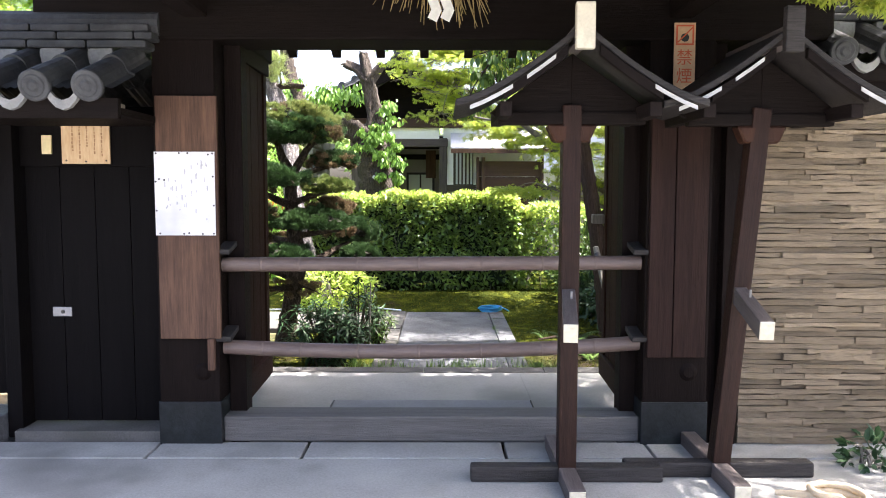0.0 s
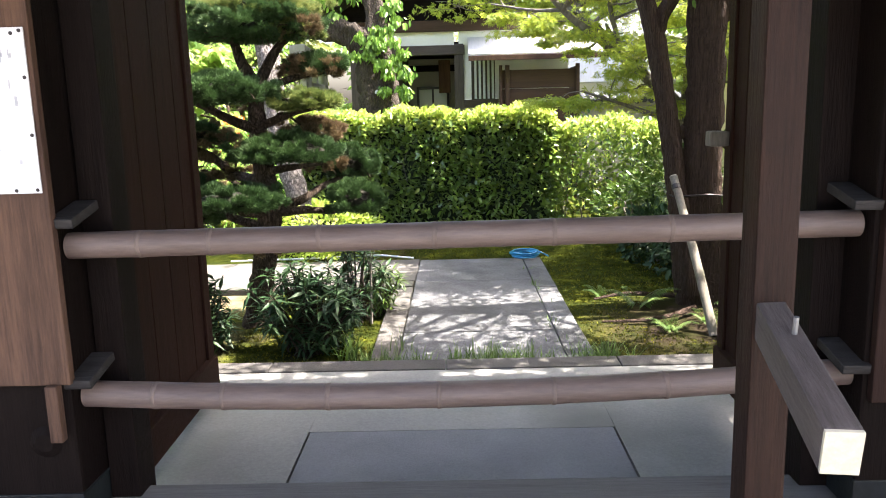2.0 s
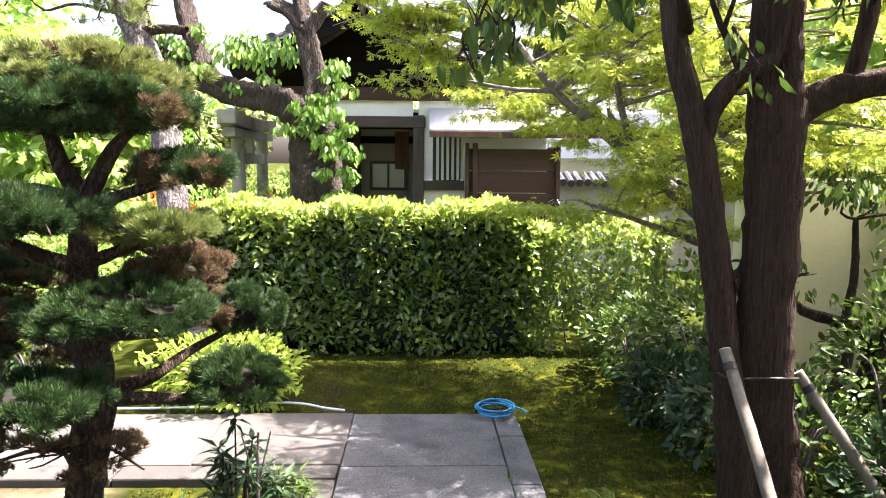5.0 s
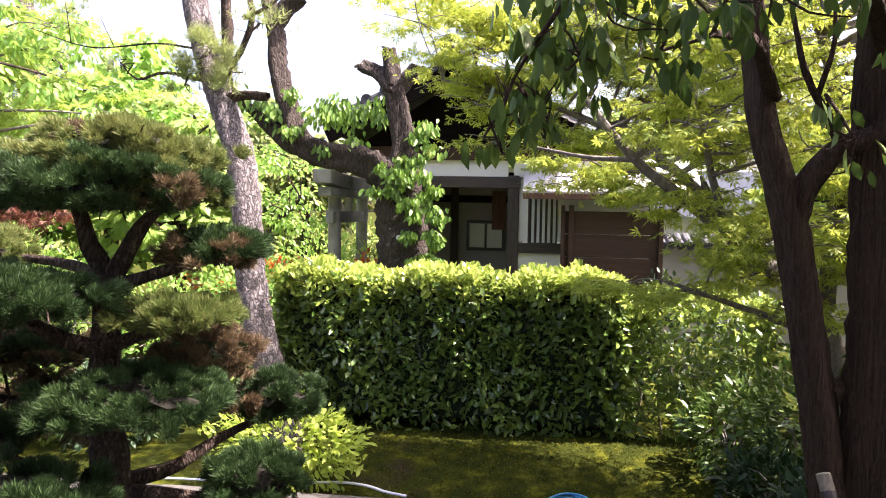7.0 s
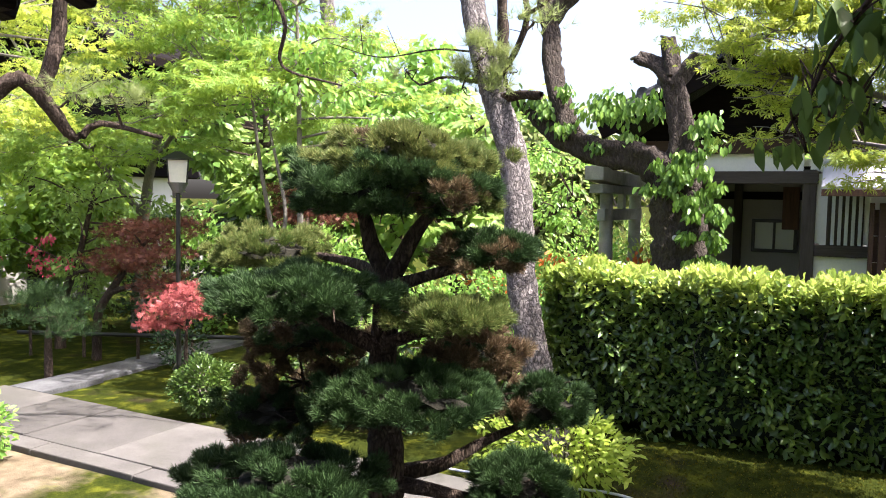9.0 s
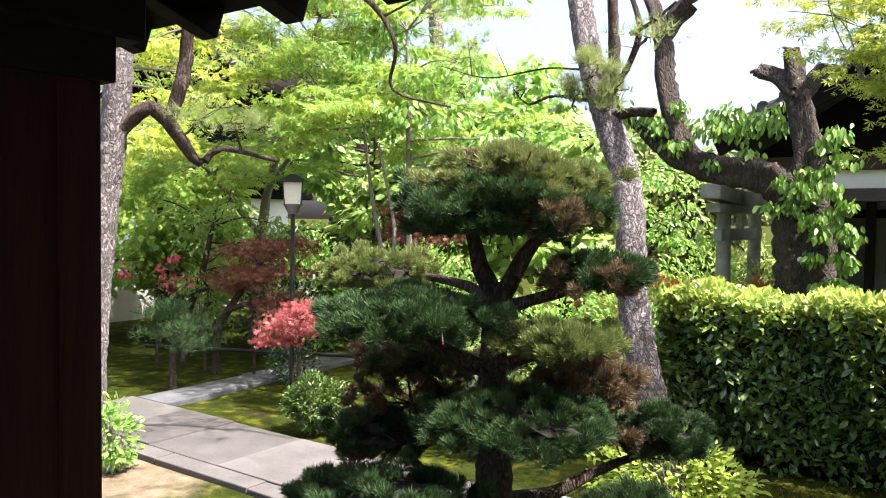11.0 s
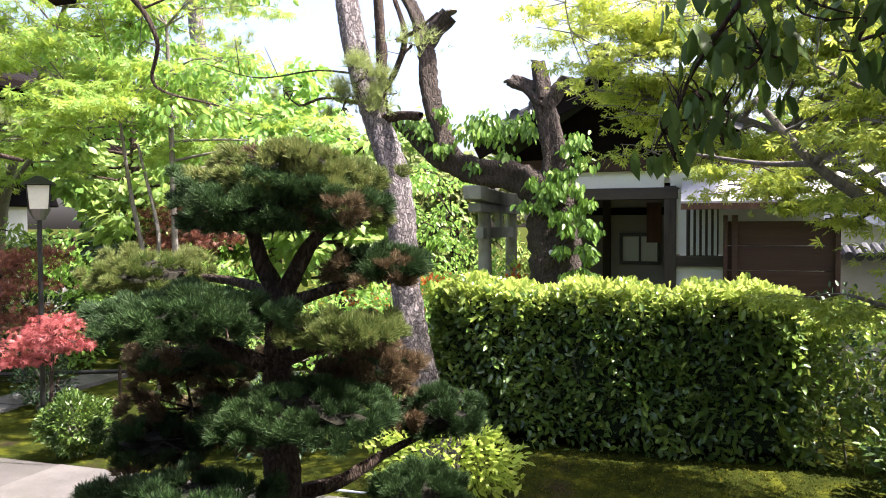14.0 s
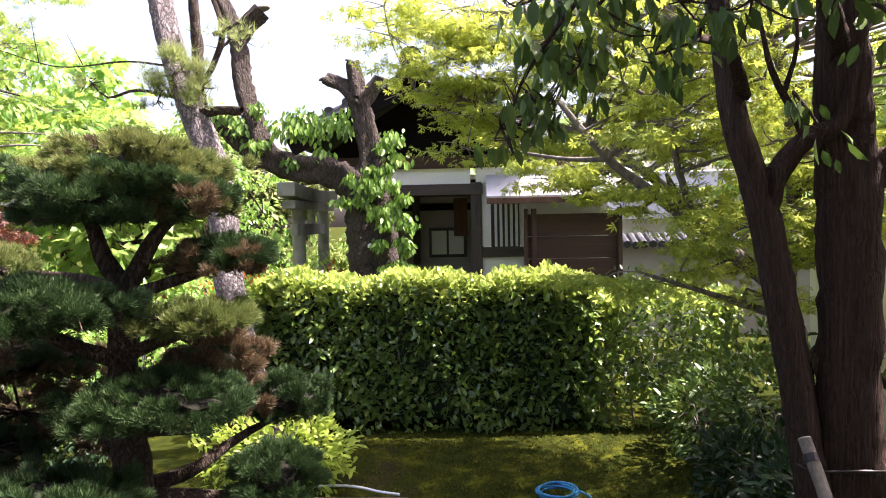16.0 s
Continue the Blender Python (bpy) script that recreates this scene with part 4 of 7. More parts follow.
def roofed_stand(at, lean, flip, label):
    st = thing("roofed_stand", at, label, "stand", "roofed stands at the gate")
    part("post", roughen(box(-0.048, 0.048, -0.05, 0.05, 0.03, 1.98, 0.008), 0.003, 2), M["stand"], st, at=pose(0, 0, 0, 0, lean, 0))
    foot = roughen(box(-0.51, 0.51, -0.045, 0.045, 0.0, 0.115, 0.014), 0.004, 3)
    for v in foot.verts:
        if abs(v.co.x) > 0.44 and v.co.z > 0.06:
            v.co.z -= 0.03
        if abs(v.co.x) < 0.36 and v.co.z < 0.03:
            v.co.z += 0.014
    part("cross_foot", foot, M["stand_h"], st, "grey worn foot beam")
    part("long_foot", roughen(box(-0.045, 0.045, -0.36, 0.50, 0.0, 0.085, 0.01), 0.003, 3), M["stand_y"], st)
    part("foot_end", box(-0.040, 0.040, -0.367, -0.357, 0.006, 0.078, 0.002), M["cream"], st, "cream-painted end")
    sx = math.sin(radians(lean))
    arm = part("arm", roughen(box(-0.034, 0.034, -0.55, 0.06, -0.045, 0.045, 0.006), 0.002, 4), M["stand_y"], st, "dark arm peg", at=pose(sx * 0.98, 0, 1.0, 11, 0, 8 * flip))
    part("arm_end", box(-0.033, 0.033, -0.558, -0.548, -0.044, 0.044, 0.002), M["cream"], arm, "cream-painted end")
    part("pin", cylinder((0.01, -0.2, 0.045), (0.01, -0.2, 0.085), 0.006, None, 8), M["grey_metal"], arm)
    ax = sx * 1.98
    roof = new("roof")
    roof.parent = st
    roof.matrix_basis = pose(ax, 0, 1.94)
    half, rise, front, back = 0.60, 0.36, -0.34, 0.42
    curve = roof_curve(half, rise)
    for s in (-1, 1):
        pts = [(s * x, z + 0.035) for x, z in curve] + [(s * x, z) for x, z in reversed(curve)]
        part("roof_board", prism(pts, front, back, 0.004), M["stand_h"], roof, "curved grey roof board")
        k0 = [(s * x, z - 0.012) for x, z in curve[1:6]]
        part("barge_board", prism(k0 + [(x, z - 0.05) for x, z in reversed(k0)], front - 0.02, front + 0.012, 0.002), M["gate_h"], roof)
        for a, b in ((2, 4), (5, 8)):
            seg = [(s * x, z - 0.014) for x, z in roof_curve(half, rise, 10)[a:b + 1]]
            if (a == 5) or s < 0:
                part("white_edge", prism(seg + [(x, z - 0.020) for x, z in reversed(seg)], front - 0.026, front - 0.021, 0), M["strip_white"], roof, "flaked white-painted edge strip")
        part("gable_panel", prism([(0, 0.30), (s * 0.30, 0.09), (s * 0.42, 0.0), (s * 0.34, -0.05), (0, -0.02)], -0.02, 0.02, 0.003), M["gate_h"], roof)
        part("eave_beam", box(s * 0.36 - 0.03, s * 0.36 + 0.03, front + 0.05, back - 0.05, -0.04, 0.03, 0.006), M["gate_y"], roof)
    part("ridge_pole", box(-0.035, 0.035, front + 0.01, back, rise - 0.06, rise + 0.03, 0.008), M["stand_y"], roof)
    part("ridge_cap", box(-0.045, 0.045, front - 0.05, front - 0.005, rise - 0.10, rise + 0.115, 0.008), M["cream"] if lean == 0 else M["stand_h"], roof, "cream-painted ridge end" if lean == 0 else "weathered ridge end")
    part("cap_beam", box(-0.38, 0.38, -0.04, 0.04, -0.06, 0.005, 0.01), M["gate_h"], roof)
    part("carved_bracket", prism([(-0.13, -0.06), (0.13, -0.06), (0.09, -0.15), (-0.09, -0.15)], -0.05, 0.05, 0.01), M["stand"], roof)
    return st


roofed_stand((0.735, 4.13, -0.03), 0, -1, "dark wooden stand with a small curved roof and cross foot")
roofed_stand((1.57, 4.20, -0.03), 4.8, -0.9, "leaning dark wooden stand with a small curved roof")

coil = thing("rope_coil", (1.98, 3.72, -0.03), "loose coil of thick pale rope on the paving", "rope")
limb_part("coil", [[(0.13 * math.cos(a) * (1 + 0.05 * math.sin(a * 2.3)), 0.11 * math.sin(a), 0.02 + 0.011 * a / 2, 0.017) for a in np.linspace(0, 17, 60)] + [(-0.2, 0.08, 0.06, 0.016), (-0.25, 0.12, 0.05, 0.012)]], M["rope"], coil, sides=8, step=0.03, wobble=0.2)


# ---- garden: hedge ----
def hedge(x0, x1, y0, y1, z0, z1, n, label, mat, size=0.09, bare=None):
    h = thing("hedge", ((x0 + x1) / 2, (y0 + y1) / 2, z0), label, "hedge")
    cx, cy = (x0 + x1) / 2, (y0 + y1) / 2
    # dark box filling the inside, shade between the leaves put into its colour
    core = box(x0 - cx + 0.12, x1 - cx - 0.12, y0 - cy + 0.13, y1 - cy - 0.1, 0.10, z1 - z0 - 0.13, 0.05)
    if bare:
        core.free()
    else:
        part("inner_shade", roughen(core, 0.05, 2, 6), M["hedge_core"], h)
    area = [(x1 - x0) * (z1 - z0), (x1 - x0) * (y1 - y0) * 1.6, (y1 - y0) * (z1 - z0), (y1 - y0) * (z1 - z0), (x1 - x0) * (z1 - z0) * 0.4]
    P, N = [], []
    for k, a in enumerate(area):
        m = int(n * a / sum(area))
        u, v, d = rng.random(m), rng.random(m), np.abs(rng.normal(size=m)) * 0.085
        if k == 0:
            q = np.stack([x0 + u * (x1 - x0), y0 + d, z0 + v ** 0.9 * (z1 - z0)], 1)
            nn = (0.2, -0.45, 0.85)
        elif k == 1:
            q = np.stack([x0 + u * (x1 - x0), y0 + v * (y1 - y0), z1 - d * 1.2], 1)
            nn = (0, -0.1, 1)
        elif k == 4:
            q = np.stack([x0 + u * (x1 - x0), y1 - d, z0 + v * (z1 - z0)], 1)
            nn = (0, 1, 0.3)
        else:
            q = np.stack([(x0 + d) if k == 2 else (x1 - d), y0 + u * (y1 - y0), z0 + v * (z1 - z0)], 1)
            nn = (-1 if k == 2 else 1, 0, 0.3)
        swell = 0.055 * np.sin(q[:, 0] * 5.1 + q[:, 2] * 3) + 0.04 * np.sin(q[:, 0] * 11 + q[:, 2] * 7)
        q += swell[:, None] * np.array((0, -1, 0) if k == 0 else nn) * (1 if k < 2 else 0.5)
        P.append(q)
        N.append(np.tile(nn, (m, 1)))
    P, N = np.vstack(P), np.vstack(N) + rng.normal(size=(sum(len(p) for p in P), 3)) * 0.55
    low = (P[:, 2] - z0) / (z1 - z0)
    keep = rng.random(len(P)) < np.clip(0.35 + low * 2.2, 0, 1)
    if bare:
        keep &= ~((P[:, 0] > bare[0]) & (rng.random(len(P)) < bare[1] * (1 - 0.35 * low)))
    P, N = P[keep], N[keep]
    D = N * 0.35 + rng.normal(size=P.shape) * 0.5 + np.array((0, 0, -0.35))
    top = P[:, 2] > z1 - 0.1
    D[top] += np.array((0, 0, 0.45))
    P -= np.array((cx, cy, z0))
    L = size * (0.6 + 0.7 * rng.random(len(P)))
    # the chance of a pale leaf grows with height
    paler = rng.random(len(P)) < np.clip((P[:, 2] - (z1 - z0) + 0.30) / 0.30, 0.05, 0.5 if bare else 0.92)
    blades("foliage", OVAL, P[~paler], D[~paler], N[~paler], L[~paler], mat, h)
    blades("foliage", OVAL, P[paler], D[paler], N[paler], L[paler], M["hedge_pale"], h, "pale leaves, more of them towards the top")
    stems = []
    for k in range(int((x1 - x0) * 7)):
        x, y = rng.uniform(x0, x1) - cx, rng.uniform(y0 + 0.12, y1 - 0.1) - cy
        stems.append([(x, y, -0.05, 0.012), (x + rng.normal() * 0.06, y, 0.4, 0.009), (x + rng.normal() * 0.15, y - 0.08, 0.9, 0.005), (x + rng.normal() * 0.2, y - 0.1, z1 - z0 - 0.1, 0.003)])
    limb_part("stem_tangle", stems, M["bark_grey"], h, sides=5, step=0.2)
    return h


hedge(-2.15, 1.32, 12.38, 13.35, -0.14, 1.40, 25000, "dense clipped green hedge with glossy leaves", M["hedge"])
hedge(1.34, 2.75, 12.42, 13.3, -0.14, 1.24, 6600, "thin leggy end of the hedge with bare stems", M["hedge"], bare=(1.3, 0.30))


# ---- the clipped pine ----
def needles(pads, material, name, parent, o, size=0.041, shape=TUFT, density=4.2):
    P, D, L = [], [], []
    for x, y, z, rx, ry, rz, n in pads:
        n = int(n * density)
        k = max(5, n // 40)
        c, v = in_ball(k, (x, y, z), (rx, ry, rz), 0.55, -0.3)
        pick = rng.integers(0, k, n)
        up = np.array((0, 0, 0.8)) + v[pick] * np.array((0.8, 0.8, 0.3))
        off = rng.normal(size=(n, 3))
        off *= 0.033 * (0.55 + 0.45 * rng.random(n))[:, None] / np.linalg.norm(off, axis=1)[:, None]
        p = c[pick] + off * np.array((1.15, 1.15, 0.8))
        d = off * 22 + up + rng.normal(size=(n, 3)) * 0.15
        P.append(p)
        D.append(d)
        L.append(size * (0.7 + 0.6 * rng.random(n)))
    P = np.vstack(P) - np.array(o)
    return blades(name, shape, P, np.vstack(D), rng.normal(size=P.shape), np.concatenate(L), material, parent)


def shifted(lines, o):
    return [[(x - o[0], y - o[1], z - o[2], r) for x, y, z, r in l] for l in lines]


def clipped_pine():
    o = (-1.66, 8.45, -0.25)
    t = thing("clipped_pine", o, "cloud-pruned garden pine with flat dark green pads", "tree")
    trunk = [(-1.68, 8.45, -0.3, 0.12), (-1.64, 8.45, -0.1, 0.098), (-1.57, 8.44, 0.3, 0.088), (-1.49, 8.40, 0.72, 0.085), (-1.53, 8.43, 1.1, 0.072), (-1.57, 8.5, 1.45, 0.062), (-1.565, 8.52, 1.70, 0.055)]
    limbs = [
        [(-1.565, 8.52, 1.68, 0.05), (-1.66, 8.5, 1.84, 0.042), (-1.72, 8.5, 2.02, 0.03), (-1.85, 8.5, 2.14, 0.015)],
        [(-1.565, 8.52, 1.66, 0.048), (-1.47, 8.5, 1.82, 0.04), (-1.36, 8.5, 1.98, 0.03), (-1.2, 8.5, 2.1, 0.014)],
        [(-1.56, 8.52, 1.64, 0.04), (-1.38, 8.54, 1.70, 0.03), (-1.2, 8.62, 1.76, 0.024), (-1.02, 8.72, 1.80, 0.012)],
        [(-1.55, 8.46, 1.32, 0.045), (-1.75, 8.36, 1.42, 0.034), (-2.0, 8.3, 1.56, 0.022), (-2.3, 8.28, 1.62, 0.012)],
        [(-1.55, 8.46, 1.36, 0.04), (-1.4, 8.45, 1.42, 0.03), (-1.22, 8.4, 1.47, 0.02), (-1.02, 8.36, 1.50, 0.01)],
        [(-1.52, 8.42, 1.0, 0.04), (-1.35, 8.3, 1.04, 0.03), (-1.2, 8.2, 1.06, 0.02), (-1.0, 8.12, 1.08, 0.01)],
        [(-1.52, 8.42, 0.92, 0.045), (-1.8, 8.55, 0.98, 0.034), (-2.05, 8.7, 1.14, 0.026), (-2.3, 8.75, 1.24, 0.012)],
        [(-1.49, 8.4, 0.72, 0.045), (-1.28, 8.56, 0.76, 0.034), (-1.10, 8.80, 0.86, 0.024), (-0.9, 9.0, 0.95, 0.012)],
        [(-1.48, 8.4, 0.68, 0.045), (-1.2, 8.36, 0.70, 0.032), (-0.98, 8.42, 0.68, 0.024), (-0.82, 8.46, 0.72, 0.012)],
        [(-1.5, 8.4, 0.70, 0.045), (-1.6, 8.25, 0.70, 0.032), (-1.66, 8.05, 0.75, 0.022), (-1.75, 7.88, 0.81, 0.012)],
        [(-1.57, 8.52, 1.66, 0.035), (-1.9, 8.75, 1.72, 0.028), (-2.35, 8.95, 1.74, 0.02), (-2.75, 9.0, 1.76, 0.01)],
        [(-1.55, 8.44, 0.55, 0.04), (-1.85, 8.45, 0.66, 0.03), (-2.1, 8.5, 0.80, 0.02), (-2.35, 8.5, 0.86, 0.01)],
        [(-1.85, 8.45, 0.66, 0.022), (-2.0, 8.2, 0.64, 0.016), (-2.15, 8.0, 0.68, 0.01)],
        [(-1.55, 8.44, 0.42, 0.02), (-1.75, 8.3, 0.46, 0.012), (-2.0, 8.2, 0.40, 0.006)],
        [(-1.55, 8.44, 0.45, 0.018), (-1.38, 8.3, 0.46, 0.010), (-1.2, 8.2, 0.40, 0.005)],
    ]
    pads = [(-1.56, 8.48, 2.12, 0.52, 0.45, 0.20, 2600), (-1.72, 8.03, 1.62, 0.40, 0.38, 0.13, 1700), (-1.28, 8.25, 1.17, 0.42, 0.36, 0.13, 1700),
            (-1.64, 7.85, 0.84, 0.42, 0.34, 0.11, 1400), (-0.80, 8.48, 0.75, 0.22, 0.22, 0.15, 800), (-0.89, 9.0, 1.0, 0.22, 0.23, 0.15, 800), (-1.08, 8.70, 1.83, 0.25, 0.24, 0.09, 700), (-2.15, 8.66, 1.30, 0.32, 0.28, 0.10, 600), (-2.3, 8.5, 0.88, 0.34, 0.3, 0.12, 700), (-2.1, 8.0, 0.70, 0.34, 0.28, 0.10, 700), (-1.22, 8.85, 1.28, 0.2, 0.2, 0.08, 300)]
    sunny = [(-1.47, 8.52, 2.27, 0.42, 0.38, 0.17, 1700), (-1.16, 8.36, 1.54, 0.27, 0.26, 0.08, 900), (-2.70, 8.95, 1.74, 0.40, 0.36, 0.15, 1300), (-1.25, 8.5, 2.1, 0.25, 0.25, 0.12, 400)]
    brown = [(-1.10, 8.66, 1.80, 0.26, 0.24, 0.10, 380), (-2.12, 8.72, 1.25, 0.36, 0.3, 0.11, 420), (-1.20, 8.75, 1.30, 0.28, 0.24, 0.13, 700), (-1.62, 8.3, 0.44, 0.42, 0.3, 0.1, 260), (-1.42, 8.36, 2.34, 0.32, 0.24, 0.06, 90), (-1.18, 8.32, 2.10, 0.20, 0.18, 0.12, 110), (-2.2, 8.5, 1.38, 0.3, 0.3, 0.08, 200), (-1.10, 8.85, 1.05, 0.2, 0.2, 0.14, 260), (-1.9, 8.8, 0.9, 0.4, 0.3, 0.2, 400), (-2.25, 8.72, 1.02, 0.36, 0.3, 0.18, 520), (-2.35, 8.5, 0.62, 0.34, 0.3, 0.2, 420)]
    limb_part("trunk", shifted([trunk], o), M["bark_dark"], t, sides=16, step=0.04, wobble=0.22)
    for l in limbs:
        limb_part("branch", shifted([l], o), M["bark_dark"], t, sides=9, step=0.05, wobble=0.2)
    tw = twig_lines(pads + sunny + brown, [trunk] + limbs, 0.011, 16, 11)
    limb_part("twig_mass", shifted(tw, o), M["bark_dark"], t, sides=5, step=0.1)
    # near-black lump in each pad, painting the shade among its needles
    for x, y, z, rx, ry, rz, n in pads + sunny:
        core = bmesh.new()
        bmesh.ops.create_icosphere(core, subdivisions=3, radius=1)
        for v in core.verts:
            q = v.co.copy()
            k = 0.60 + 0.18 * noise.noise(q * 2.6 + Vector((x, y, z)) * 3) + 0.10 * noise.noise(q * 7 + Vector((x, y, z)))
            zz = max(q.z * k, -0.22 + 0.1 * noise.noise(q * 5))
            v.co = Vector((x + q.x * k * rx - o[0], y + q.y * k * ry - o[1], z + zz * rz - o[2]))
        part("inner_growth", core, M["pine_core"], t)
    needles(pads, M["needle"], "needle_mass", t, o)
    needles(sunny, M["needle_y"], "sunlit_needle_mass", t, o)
    needles(brown, M["needle_b"], "dry_needle_mass", t, o)


clipped_pine()


def leafy_tree(name, label, o, trunks, clumps, leaf, bark, shape=OVAL, size=0.07, layered=0.5, hang=0.2, twigs=5, per=1.0, sides=9, wobble=0.14, extra=()):
    t = thing(name, o, label, "tree")
    for k, l in enumerate(trunks):
        limb_part("trunk" if k == 0 else "branch", shifted([l], o), bark, t, sides=sides if l[0][3] < 0.08 else 18, step=0.06, wobble=wobble, seed=k + 1)
    if clumps:
        limb_part("twig_mass", shifted(twig_lines(clumps, trunks, 0.010, twigs, 3), o), bark, t, sides=5, step=0.14)
        P, D, N, L = spray(clumps, size, per, layered, hang)
        blades("crown", shape, P - np.array(o), D, N, L, leaf, t)
    for cl, mat, sh, sz, nm in extra:
        P, D, N, L = spray(cl, sz, 1.0, layered, hang)
        blades(nm, sh, P - np.array(o), D, N, L, mat, t)
    return t


def grid_clumps(n, lo, hi, r, count, seed, keep=None):
    q = np.random.default_rng(seed)
    out = []
    while len(out) < n:
        c = q.uniform(lo, hi)
        if keep is None or keep(*c):
            s = q.uniform(0.7, 1.25)
            out.append((*c, r[0] * s, r[1] * s, r[2] * s, count))
    return out


# two-stemmed tree by the gate, held by poles
stem_r = [(2.16, 8.9, -0.3, 0.25), (2.15, 8.88, -0.05, 0.20), (2.11, 8.87, 0.4, 0.16), (2.08, 8.86, 1.0, 0.145), (2.085, 8.85, 1.6, 0.14), (2.07, 8.84, 2.15, 0.14), (2.03, 8.8, 2.7, 0.12), (2.02, 8.8, 3.6, 0.09), (1.95, 8.85, 4.6, 0.05)]
stem_l = [(2.02, 8.84, -0.15, 0.13), (1.93, 8.83, 0.4, 0.10), (1.86, 8.83, 0.85, 0.085), (1.76, 8.83, 1.45, 0.078), (1.64, 8.83, 2.06, 0.075), (1.52, 8.83, 2.45, 0.065), (1.48, 8.85, 2.75, 0.06), (1.40, 8.85, 3.4, 0.05), (1.3, 8.85, 4.2, 0.03)]
tree_limbs = [stem_r, stem_l, [(2.02, 8.8, 3.5, 0.07), (2.9, 8.7, 4.0, 0.06), (3.9, 8.8, 4.3, 0.045), (4.9, 9.2, 4.5, 0.025)], [(2.9, 8.7, 4.0, 0.04), (3.6, 8.0, 4.2, 0.03), (4.4, 7.6, 4.2, 0.02)],
              [(1.66, 8.83, 2.0, 0.06), (1.72, 8.8, 2.2, 0.055), (1.84, 8.75, 2.36, 0.05), (1.98, 8.72, 2.42, 0.045), (2.05, 8.7, 2.7, 0.03)],
              [(2.12, 8.84, 2.15, 0.09), (2.35, 8.8, 2.28, 0.08), (2.7, 8.75, 2.36, 0.07), (3.2, 8.7, 2.6, 0.05)],
              [(2.45, 8.78, 2.32, 0.05), (2.48, 8.7, 2.7, 0.045), (2.45, 8.6, 3.3, 0.03)],
              [(2.05, 8.82, 2.75, 0.05), (1.7, 8.3, 3.0, 0.04), (1.2, 7.8, 3.05, 0.025), (0.7, 7.6, 2.9, 0.012)],
              [(1.55, 8.83, 2.6, 0.04), (1.35, 8.4, 2.75, 0.028), (1.1, 8.0, 2.7, 0.015)],
              [(1.86, 8.83, 1.2, 0.05), (2.0, 8.9, 1.3, 0.045), (2.1, 8.9, 1.45, 0.04)],
              [(1.84, 8.75, 2.36, 0.026), (1.75, 8.70, 2.50, 0.020), (1.64, 8.66, 2.68, 0.015), (1.56, 8.62, 2.95, 0.010)],
              [(1.70, 8.68, 2.58, 0.014), (1.74, 8.62, 2.80, 0.010), (1.72, 8.60, 3.05, 0.006)],
              [(0.70, 7.6, 2.9, 0.012), (0.52, 7.8, 2.72, 0.009), (0.38, 7.9, 2.52, 0.006), (0.33, 7.95, 2.36, 0.004)]]
near_clumps = [(0.42, 7.95, 2.86, 0.16, 0.25, 0.12, 26), (0.44, 7.95, 2.46, 0.08, 0.12, 0.14, 18), (0.50, 7.9, 2.70, 0.2, 0.25, 0.18, 44), (0.66, 7.7, 2.76, 0.28, 0.3, 0.16, 60), (0.95, 7.7, 2.78, 0.3, 0.3, 0.16, 60), (1.25, 7.8, 2.8, 0.3, 0.3, 0.22, 50), (0.48, 7.95, 2.42, 0.10, 0.14, 0.14, 14),
               (1.6, 8.0, 2.9, 0.35, 0.35, 0.25, 55), (1.0, 8.1, 3.1, 0.5, 0.5, 0.3, 90), (1.9, 7.9, 2.6, 0.22, 0.25, 0.2, 22), (2.3, 8.0, 2.75, 0.4, 0.35, 0.25, 50), (1.72, 8.3, 2.35, 0.16, 0.16, 0.16, 14),
               (0.30, 7.95, 2.36, 0.08, 0.12, 0.12, 16), (0.40, 7.95, 2.40, 0.10, 0.12, 0.14, 18), (0.62, 7.9, 2.60, 0.16, 0.2, 0.12, 22), (0.90, 7.9, 2.62, 0.16, 0.2, 0.10, 16)]
# mostly unseen crown clumps, added to dapple the floor, path and moss
shade_clumps = grid_clumps(56, (3.0, 5.5, 3.2), (5.6, 8.6, 5.4), (0.5, 0.5, 0.3), 110, 23)
shade_clumps += grid_clumps(50, (0.6, 6.75, 3.4), (3.4, 7.9, 4.3), (0.42, 0.4, 0.2), 95, 24)
shade_clumps += grid_clumps(16, (2.8, 5.6, 3.3), (4.2, 6.9, 4.3), (0.5, 0.5, 0.25), 110, 25)
far_clumps = shade_clumps + grid_clumps(24, (0.6, 7.6, 3.0), (2.7, 10.0, 4.8), (0.5, 0.5, 0.3), 75, 21)
leafy_tree("propped_tree", "two-stemmed tree with fibrous red-brown bark and drooping leaves", (2.12, 8.87, -0.25), tree_limbs, near_clumps + far_clumps, M["glossy"], M["bark_red"], OVAL, 0.10, 0.3, 0.55, 4, wobble=0.2)


def pole(a, b, r, label):
    t = thing("tree_prop", b, label, "prop", "poles propping the tree")
    o = b
    pts = [(*b, r * 1.05), (*[(u + v) / 2 + 0.008 for u, v in zip(a, b)], r), (*a, r * 0.95)]
    limb_part("pole", shifted([pts], o), M["prop"], t, sides=12, step=0.06, wobble=0.08)
    d = (Vector(a) - Vector(b)).normalized()
    q = Vector(a) - d * 0.10 - Vector(o)
    part("lashing", cylinder(q - d * 0.02, q + d * 0.02, r * 1.1, None, 14), M["nail"], t, "dark wire lashing")
    part("sawn_top", cylinder(Vector(a) - Vector(o) - d * 0.002, Vector(a) - Vector(o) + d * 0.004, r * 0.94, None, 14), M["cream"], t)


